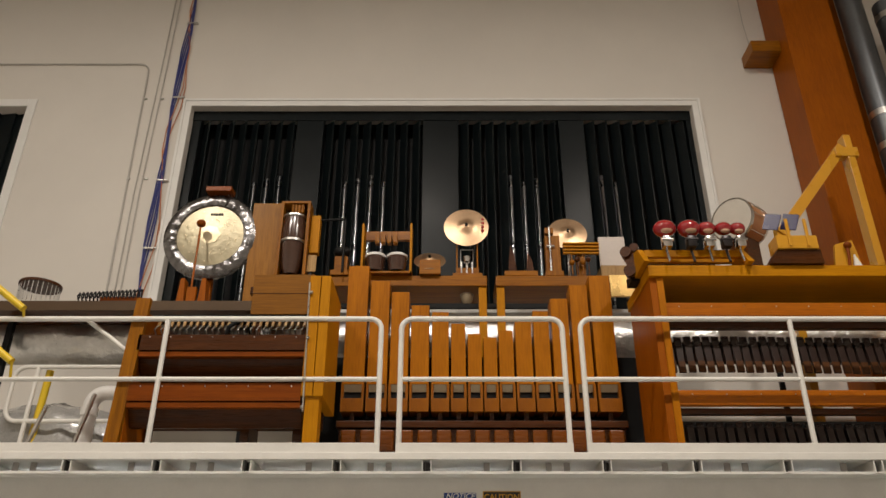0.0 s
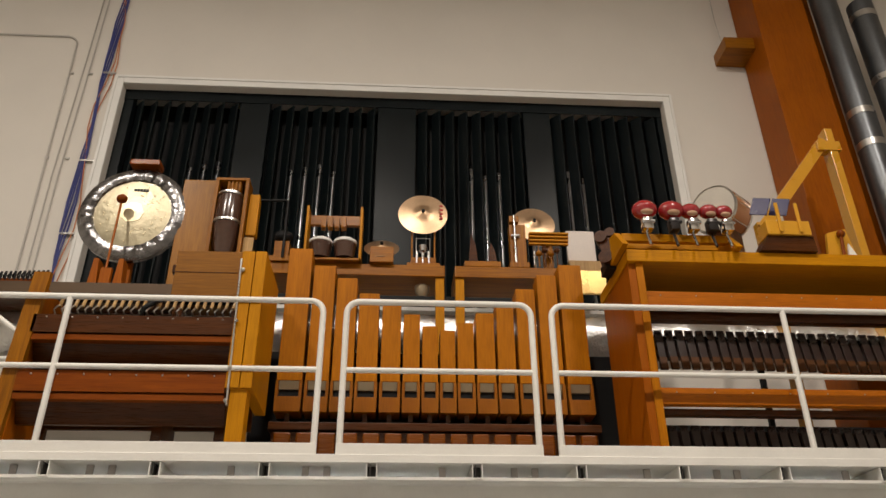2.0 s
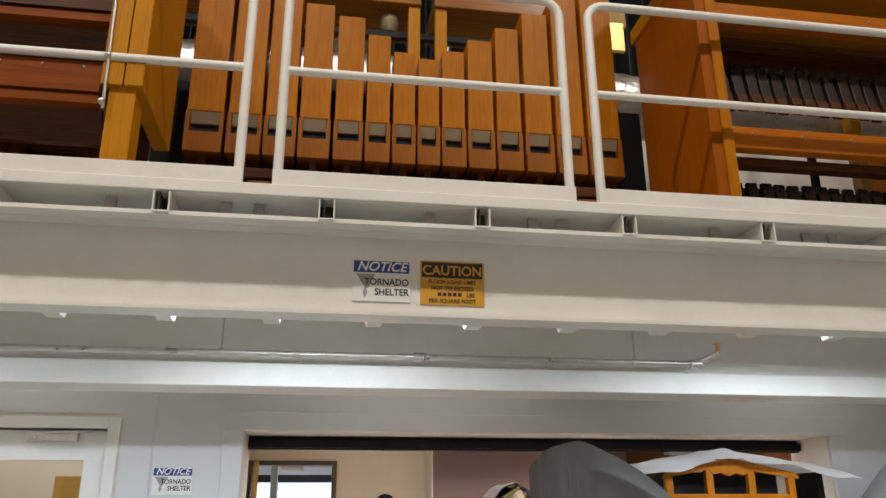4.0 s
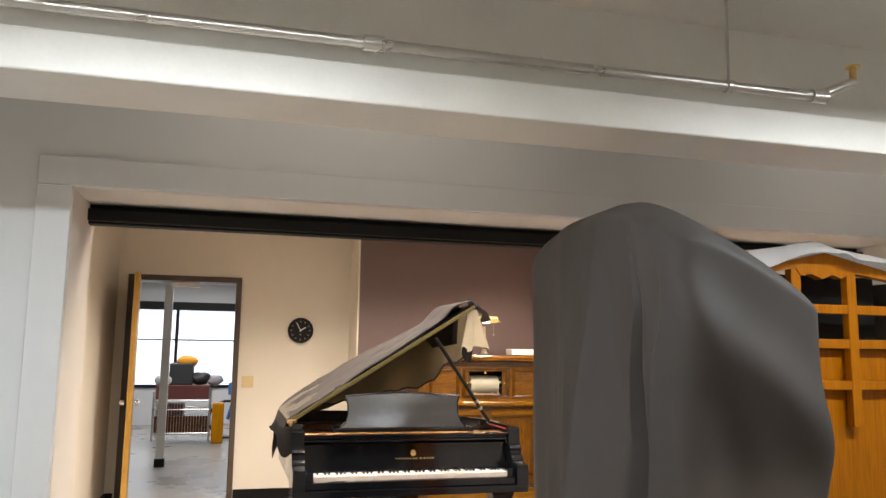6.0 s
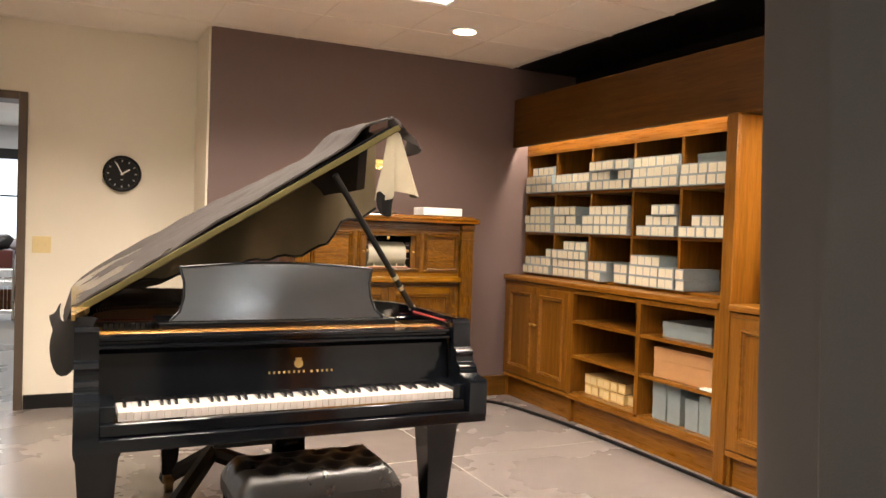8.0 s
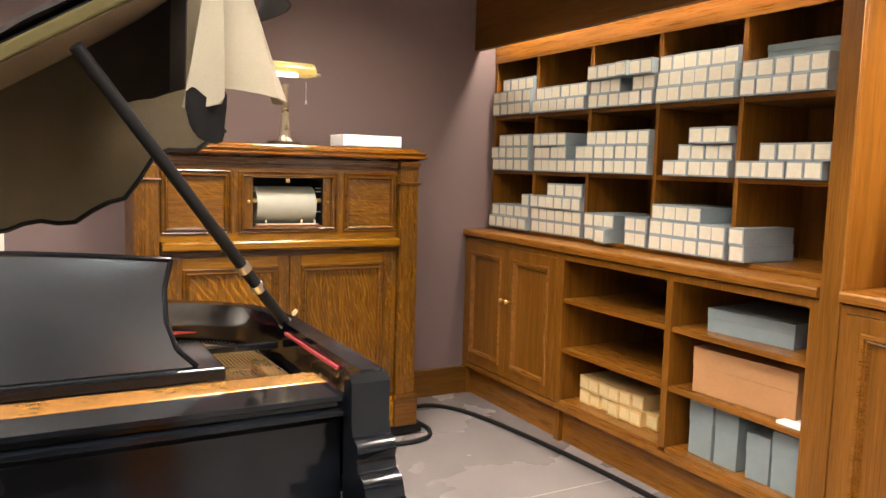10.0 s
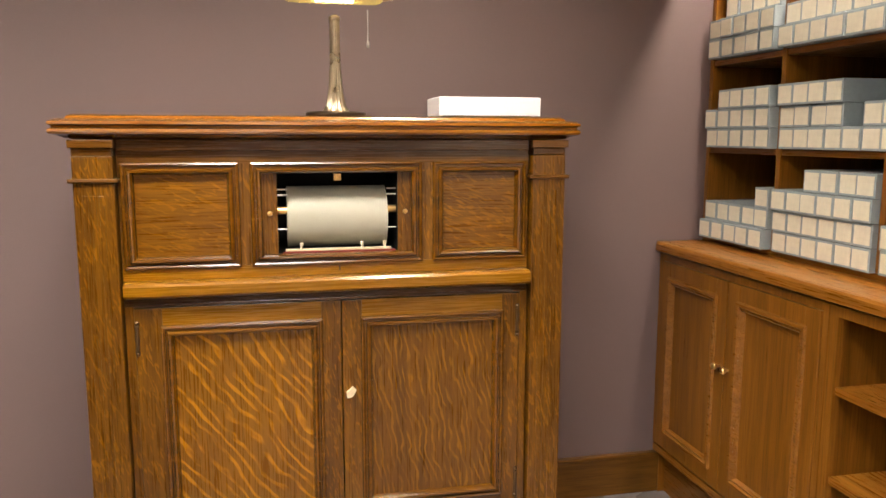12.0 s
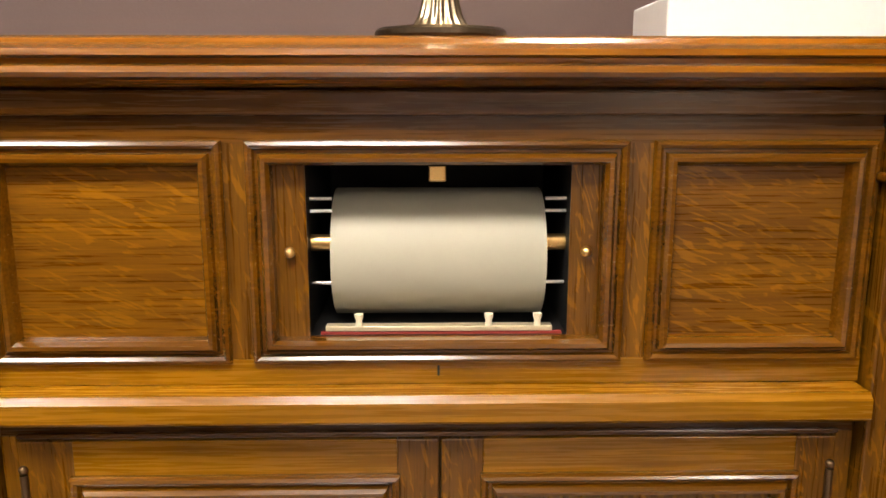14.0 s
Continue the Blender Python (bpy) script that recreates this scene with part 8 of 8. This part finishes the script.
drape("bass_drape", [(0.07, 0.14, 0.01), (0.0, 0.18, 0.0), (-0.04, 0.32, -0.01), (-0.055, 0.62, -0.02), (-0.055, 1.0, -0.03)], lambda s: 0.05 + 0.14 * math.exp(-((s - 0.30) / 0.22) ** 2), CLOTH_BLACK, (-0.03, -0.02), "black facing hanging at the bass side", wave=0.3)

# tufted leather bench
LEATHER = surface("black tufted leather", (0.014, 0.013, 0.013), 0.30, grain=160, patch=6, vary=0.2, bump=0.2)
bh = thing("piano_bench", (1.19, 8.95, 0), "black tufted leather piano bench with chrome knobs", "bench")
bm = B()
NX, NY = 48, 28
hw, hd = 0.30, 0.175
grid = []
for i in range(NX + 1):
    row = []
    for j in range(NY + 1):
        x, y = -hw + 2 * hw * i / NX, -hd + 2 * hd * j / NY
        ex, ey = min(1, (1 - abs(x) / hw) * 6), min(1, (1 - abs(y) / hd) * 4)
        z = 0.40 + 0.075 * (max(0, ex) ** 0.5) * (max(0, ey) ** 0.5)
        for q in range(-2, 3):
            for r in (-1, 0, 1):
                bx, by = q * 0.115 + (0.0575 if r else 0), r * 0.09
                z -= 0.036 * math.exp(-((x - bx) ** 2 + (y - by) ** 2) / 0.0007)
        row.append(bm.verts.new((x, y, z)))
    grid.append(row)
for i in range(NX):
    for j in range(NY):
        bm.faces.new((grid[i][j], grid[i + 1][j], grid[i + 1][j + 1], grid[i][j + 1]))
part("cushion", bm, LEATHER, bh, smooth=True)
bm = B()
box(bm, -hw, hw, -hd, hd, 0.34, 0.402, 0.006)
part("cushion_band", bm, LEATHER, bh)
bm = B()
box(bm, -hw + 0.01, hw - 0.01, -hd + 0.01, hd - 0.01, 0.26, 0.338, 0.004)
part("apron", bm, BLACK_LACQUER, bh)
for x in (-hw + 0.05, hw - 0.05):
    for y in (-hd + 0.05, hd - 0.05):
        bm = B()
        box(bm, x - 0.028, x + 0.028, y - 0.028, y + 0.028, 0.0, 0.26, 0.004)
        part("leg", bm, BLACK_LACQUER, bh)
for s in (-1, 1):
    bm = B()
    rod(bm, (s * (hw - 0.01), 0.0, 0.30), (s * (hw + 0.03), 0.0, 0.30), 0.03)
    part("height_knob", bm, CHROME, bh, "chrome height knob", smooth=True)

# ---------------------------------------------------------------- covered instrument beside the opening
cv = thing("covered_instrument", (1.29, 6.34, 0), "tall instrument under a dark grey cloth cover", "covered instrument")
def cover_top(x, y):
    """Height of the cover's crown over a place in plan: highest towards the left, falling to the right and at both ends."""
    back = max(0.0, (y - 6.40) / 0.45)
    front = max(0.0, (6.17 - y) / 0.31)
    z = 1.93 - 0.125 * back ** 2.2 - 0.105 * front ** 1.4
    return z - 0.62 * max(0.0, x - 1.16) ** 1.25


bm = B()
NA, NZ = 300, 110
hx, hy = 0.262, 0.515
# even steps round a rounded oblong
loop = []
for i in range(6000):
    a = 2 * math.pi * i / 6000
    c, s = math.cos(a), math.sin(a)
    loop.append((math.copysign(abs(c) ** 0.3, c), math.copysign(abs(s) ** 0.3, s)))
run = [0.0]
for (xa, ya), (xb, yb) in zip(loop, loop[1:] + loop[:1]):
    run.append(run[-1] + math.hypot((xb - xa) * hx, (yb - ya) * hy))
ring, at = [], 0
for i in range(NA):
    while run[at + 1] < run[-1] * i / NA:
        at += 1
    k = (run[-1] * i / NA - run[at]) / max(1e-9, run[at + 1] - run[at])
    (xa, ya), (xb, yb) = loop[at], loop[(at + 1) % 6000]
    ring.append((xa + (xb - xa) * k, ya + (yb - ya) * k))
grid = []
for j in range(NZ + 1):
    t = j / NZ
    row = []
    for ux, uy in ring:
        q = max(0.0, (t - 0.75) / 0.25) * math.pi / 2
        k = max(0.0, math.cos(q)) ** 0.6
        wx, wy = 1.315 + hx * ux * k, 6.355 + hy * uy * k
        top = cover_top(wx, wy)
        z = top - 0.06 * (1 - math.sin(q)) if t >= 0.75 else (top - 0.06) * t / 0.75
        # long pleats that open towards the floor
        down = max(0.0, 1.86 - z)
        out = 0.0
        for yc, size, slope in ((6.22, 0.13, 0.26), (6.72, 0.012, 0.07), (6.58, 0.022, 0.06), (6.45, 0.018, 0.06), (6.03, -0.075, 0.10), (5.93, 0.04, 0.06)):
            w = 0.012 + slope * down
            d = (wy - yc) / w
            out += size * min(1.0, down / 0.9) * (max(0.0, 1 - d * 9) if d >= 0 else max(0.0, 1 + d))
        out += 0.016 * noise.noise((wx * 3, wy * 6, z * 1.2)) + 0.004 * noise.noise((wx * 9, wy * 11, z * 4))
        side = max(0.0, -ux) * k
        front_fold = 0.045 * math.exp(-((z - 1.42 - 0.75 * (1.30 - wx)) / 0.12) ** 2)
        wy -= front_fold * max(0.0, -uy) * k
        wx -= out * side
        wy += 0.012 * math.sin(wx * 24 + z * 2) * (1 if uy < 0 else -1) * abs(uy) * k * min(1, down)
        wy -= 0.05 * max(0.0, uy) * k * down
        row.append(bm.verts.new((wx - 1.29, wy - 6.34, z)))
    grid.append(row)
for j in range(NZ):
    for i in range(NA):
        bm.faces.new((grid[j][i], grid[j][(i + 1) % NA], grid[j + 1][(i + 1) % NA], grid[j + 1][i]))
bmesh.ops.remove_doubles(bm, verts=bm.verts[:], dist=0.0004)
bmesh.ops.recalc_face_normals(bm, faces=bm.faces[:])
part("cloth", bm, COVER, cv, smooth=True)

# reed organ of orange wood under a white sheet
ro = thing("lattice_organ", (2.24, 6.62, 0), "orange wooden organ case with an open lattice front", "organ")
ORANGE = wood("orange organ case", (0.40, 0.125, 0.018), (0.56, 0.20, 0.032), "z", 0.35, contrast=0.6)
bm = B()
box(bm, -0.62, 0.62, 0.05, 0.45, 0.0, 1.50, 0.006)
part("case", bm, ORANGE, ro)
# solid black block paints in the shade behind the open lattice
bm = B()
box(bm, -0.36, 0.36, 0.14, 0.40, 1.50, 1.80)
part("dark_inside", bm, BLACK_PAINT, ro)
for x0, z1 in ((-0.39, 1.765), (-0.14, 1.83), (0.12, 1.83), (0.37, 1.765)):
    bm = B()
    box(bm, x0 - 0.022, x0 + 0.022, 0.0, 0.035, 1.20, z1, 0.003)
    part("lattice_upright", bm, ORANGE, ro)
for z in (1.36, 1.52, 1.655):
    bm = B()
    box(bm, -0.368, 0.348, 0.003, 0.032, z - 0.018, z + 0.018, 0.003)
    part("lattice_rail", bm, ORANGE, ro)
bm = B()
prism(bm, [(-0.42, 1.76), (-0.40, 1.79), (0.0, 1.875), (0.40, 1.79), (0.42, 1.76), (0.12, 1.80), (0.07, 1.775), (0.03, 1.79), (-0.02, 1.77), (-0.07, 1.79), (-0.12, 1.78), (-0.14, 1.81)], -0.004, 0.036)
part("carved_crest", bm, ORANGE, ro)
ws = thing("white_sheet", (2.24, 6.62, 1.0), "white cloth sheet thrown over the organ top", "sheet")
bm = B()
grid = []
for i in range(61):
    x = -0.74 + 1.52 * i / 60
    row = []
    ridge = 0.930 - 0.17 * abs(x - 0.03) ** 1.15 + 0.012 * math.exp(-((x - 0.03) / 0.03) ** 2)
    for j in range(17):
        t = j / 16
        y = -0.05 + 0.62 * t
        z = ridge + 0.012 * noise.noise((x * 6, y * 6, 1)) - (0.065 + 0.012 * math.sin(x * 14)) * max(0, (0.22 - t) / 0.22)
        row.append(bm.verts.new((x, y - 0.03 * max(0, (0.22 - t) / 0.22), z)))
    grid.append(row)
for i in range(60):
    for j in range(16):
        bm.faces.new((grid[i][j], grid[i + 1][j], grid[i + 1][j + 1], grid[i][j + 1]))
bmesh.ops.solidify(bm, geom=bm.faces[:], thickness=0.012)
part("cloth", bm, surface("white cotton", (0.86, 0.86, 0.86), 0.8, grain=300, vary=0.04, bump=0.2), ws, smooth=True)
# unseen back of the sheet, hung low to mask the case in reflections
bm = B()
grid = []
for i in range(61):
    x = -0.74 + 1.52 * i / 60
    ridge = 0.922 - 0.17 * abs(x - 0.03) ** 1.15
    low = -0.78 + 0.05 * math.sin(x * 5)
    grid.append([bm.verts.new((x + max(0.0, -0.45 - x) * min(1, j / 4), 0.57 + 0.03 * math.sin(x * 19) * j / 12, ridge + (low - ridge) * j / 12)) for j in range(13)])
for i in range(60):
    for j in range(12):
        bm.faces.new((grid[i][j], grid[i + 1][j], grid[i + 1][j + 1], grid[i][j + 1]))
bmesh.ops.solidify(bm, geom=bm.faces[:], thickness=0.008)
part("unseen_back_drop", bm, bpy.data.materials["white cotton"], ws, smooth=True)
for x in (-0.62, 0.62):
    bm = B()
    box(bm, x - 0.02, x + 0.02, 0.1, 0.4, 0.5, 0.80)
    part("tucked_edge", bm, BLACK_PAINT, ws)
c2 = thing("covered_case", (3.52, 6.62, 0), "bulky case under a grey cloth cover", "covered instrument")
bm = B()
ball(bm, (0, 0, 0), 1.0, (0.62, 0.40, 0.98), 40, 24)
for v in bm.verts:
    v.co.z = max(-0.95, v.co.z) + 0.95
    if v.co.z < 1.1:
        k = 1 + 0.2 * (1.1 - v.co.z)
        a = math.atan2(v.co.y, v.co.x)
        r = max(abs(math.cos(a)) / 0.60, abs(math.sin(a)) / 0.38)
        v.co.x, v.co.y = math.cos(a) / r, math.sin(a) / r
    v.co += Vector((0.02 * math.sin(v.co.z * 6 + v.co.x * 9), 0.02 * noise.noise(v.co * 4), 0))
part("cloth", bm, surface("light grey cloth cover", (0.20, 0.20, 0.205), 0.7, grain=400, vary=0.12, bump=0.2), c2, smooth=True)

# ---------------------------------------------------------------- workshop beyond the far door
wn = thing("window_workshop", (-1.2, 20.2, 0.72), "long workshop window with pale blinds", "window", kind="structure")
bm = B()
for x in (-3.8, -2.4, -1.0, 0.16, 1.4, 2.6, 3.79):
    box(bm, x - 0.03, x + 0.03, -0.04, 0.02, 0, 1.58)
for z in (0.02, 1.56, 0.92):
    box(bm, -3.8, 3.8, -0.038, 0.018, z - (0.03 if z != 0.92 else 0.012), z + (0.03 if z != 0.92 else 0.012))
part("window_frame", bm, BLACK_PAINT, wn)
bm = B()
box(bm, -3.8, 3.8, 0.03, 0.04, 0, 1.58)
part("blind", bm, glowing("daylit window blind", (0.78, 0.88, 1.0), 1.15), wn)
bm = B()
box(bm, -3.8, 3.8, -0.09, -0.04, 1.50, 1.66)
part("head_box", bm, BLACK_PAINT, wn)
area_lamp("workshop_lamp", (-0.6, 15.5, 2.7), (1.8, 1.2), 60, (0.97, 0.98, 1.0))
area_lamp("workshop_lamp", (-0.6, 18.3, 2.7), (1.8, 1.2), 60, (0.97, 0.98, 1.0))
co = thing("column", (-0.80, 14.6, 0), "white square column with a black base", "column")
bm = B()
box(bm, -0.05, 0.05, -0.05, 0.05, 0.10, 2.55, 0.004)
part("shaft", bm, WHITE_TRIM, co)
bm = B()
box(bm, -0.06, 0.06, -0.06, 0.06, 0.0, 0.10, 0.004)
box(bm, -0.055, 0.055, -0.055, 0.055, 2.55, 2.70, 0.004)
part("black_collar", bm, BLACK_PAINT, co)
ct = thing("wire_cart", (-0.70, 17.0, 0), "low wire cart stacked with dark reddish cases", "cart")
for x in (-0.42, 0.42):
    for y in (0.0, 0.6):
        bm = B()
        rod(bm, (x, y, 0.04), (x, y, 0.80), 0.014)
        part("post", bm, STEEL, ct, smooth=True)
for z in (0.16, 0.52, 0.66):
    bm = B()
    tube(bm, [(-0.42, 0, z), (0.42, 0, z), (0.42, 0.6, z), (-0.42, 0.6, z), (-0.42, 0, z)], 0.010, 6)
    part("wire_rail", bm, STEEL, ct)
for k in range(20):
    bm = B()
    x = -0.42 + 0.042 * (k + 0.5)
    rod(bm, (x, 0, 0.16), (x, 0, 0.66), 0.003, sides=6)
    part("wire", bm, STEEL, ct)
bm = B()
box(bm, -0.42, 0.42, 0.0, 0.6, 0.14, 0.155)
part("deck", bm, STEEL, ct)
for k, (x0, x1, z0, z1, m) in enumerate(((-0.40, 0.40, 0.16, 0.42, DARK_WOOD), (-0.40, 0.40, 0.68, 0.90, surface("maroon case", (0.12, 0.03, 0.025), 0.5)), (-0.36, 0.02, 0.43, 0.60, surface("maroon panel", (0.10, 0.03, 0.025), 0.5)))):
    bm = B()
    box(bm, x0, x1, 0.04, 0.56, z0, z1, 0.01)
    solid("stacked_case", bm, m, "dark reddish case stacked on the cart", "case", "cases on the cart").location = (-0.70, 17.0, 0)
bm = B()
box(bm, -0.92, -0.56, 17.1, 17.5, 0.90, 1.24, 0.02)
solid("black_bin", bm, surface("black bin plastic", (0.03, 0.032, 0.035), 0.5), "black plastic bin on the cases", "bin")
bm = B()
ball(bm, (-0.66, 17.25, 1.27), 0.15, (1.1, 1, 0.62), 20, 12)
for v in bm.verts:
    v.co += Vector((0, 0, 0.02 * noise.noise(v.co * 14)))
solid("orange_bundle", bm, surface("orange fabric", (0.85, 0.36, 0.02), 0.7), "bright orange fabric bundle on the bin", "bundle", smooth=True)
for x, z, r, c, nm in ((-0.98, 0.97, 0.14, (0.6, 0.58, 0.58), "white_bag"), (-0.45, 1.0, 0.14, (0.03, 0.03, 0.03), "black_bag"), (-0.22, 0.97, 0.11, (0.35, 0.33, 0.36), "grey_bag")):
    bm = B()
    ball(bm, (x, 17.2, z), r, (1.2, 1, 0.75), 20, 12)
    for v in bm.verts:
        v.co += Vector((0.03 * noise.noise(v.co * 9), 0, 0.03 * noise.noise(v.co * 11)))
    solid(nm, bm, surface(nm.replace("_", " ") + " plastic", c, 0.4), "crumpled " + nm.replace("_", " ") + " lying on the cases", "bag", smooth=True)
bm = B()
box(bm, -0.24, -0.06, 16.95, 17.3, 0.0, 0.62, 0.02)
solid("wooden_stool", bm, YELLOW_WOOD, "pale wooden stool beside the cart", "stool")
bk = thing("blue_bicycle", (0.12, 17.6, 0), "blue bicycle parked by the window", "bicycle")
for x in (-0.12, 0.55):
    bm = B()
    tube(bm, [(x + 0.30 * math.cos(radians(a)), 0.1 * (x > 0), 0.32 + 0.30 * math.sin(radians(a))) for a in range(0, 361, 20)], 0.02, 8)
    part("wheel", bm, BLACK_PAINT, bk, smooth=True)
bm = B()
for a, b in (((-0.12, 0, 0.32), (0.0, 0, 0.75)), ((0.0, 0, 0.75), (0.45, 0.05, 0.70)), ((0.0, 0, 0.70), (0.25, 0.03, 0.30)), ((0.45, 0.05, 0.78), (0.25, 0.03, 0.30)), ((0.25, 0.03, 0.3), (0.55, 0.1, 0.32)), ((0.45, 0.05, 0.7), (0.55, 0.1, 0.32))):
    rod(bm, a, b, 0.028)
part("bicycle_frame", bm, surface("blue bicycle paint", (0.03, 0.16, 0.55), 0.3), bk, smooth=True)
bm = B()
box(bm, -0.13, 0.10, -0.12, 0.12, 0.72, 0.92, 0.02)
part("basket", bm, surface("blue basket", (0.05, 0.20, 0.55), 0.5), bk)
bm = B()
tube(bm, [(-0.05, -0.25, 0.98), (0.0, 0, 0.92), (-0.05, 0.25, 0.98)], 0.012, 8)
part("handlebar", bm, CHROME, bk, smooth=True)

# floor joints of the listening room
bm = B()
for y in (10.22, 8.4):
    box(bm, 1.2, 3.60, y - 0.003, y + 0.003, 0.0, 0.0012)
for x in (2.38,):
    box(bm, x - 0.003, x + 0.003, 7.7, 11.5, 0.0, 0.0012)
structure("floor_joint", bm, surface("pale joint filler", (0.42, 0.39, 0.35), 0.5), "thin pale saw-cut joints in the floor", "floor joint")
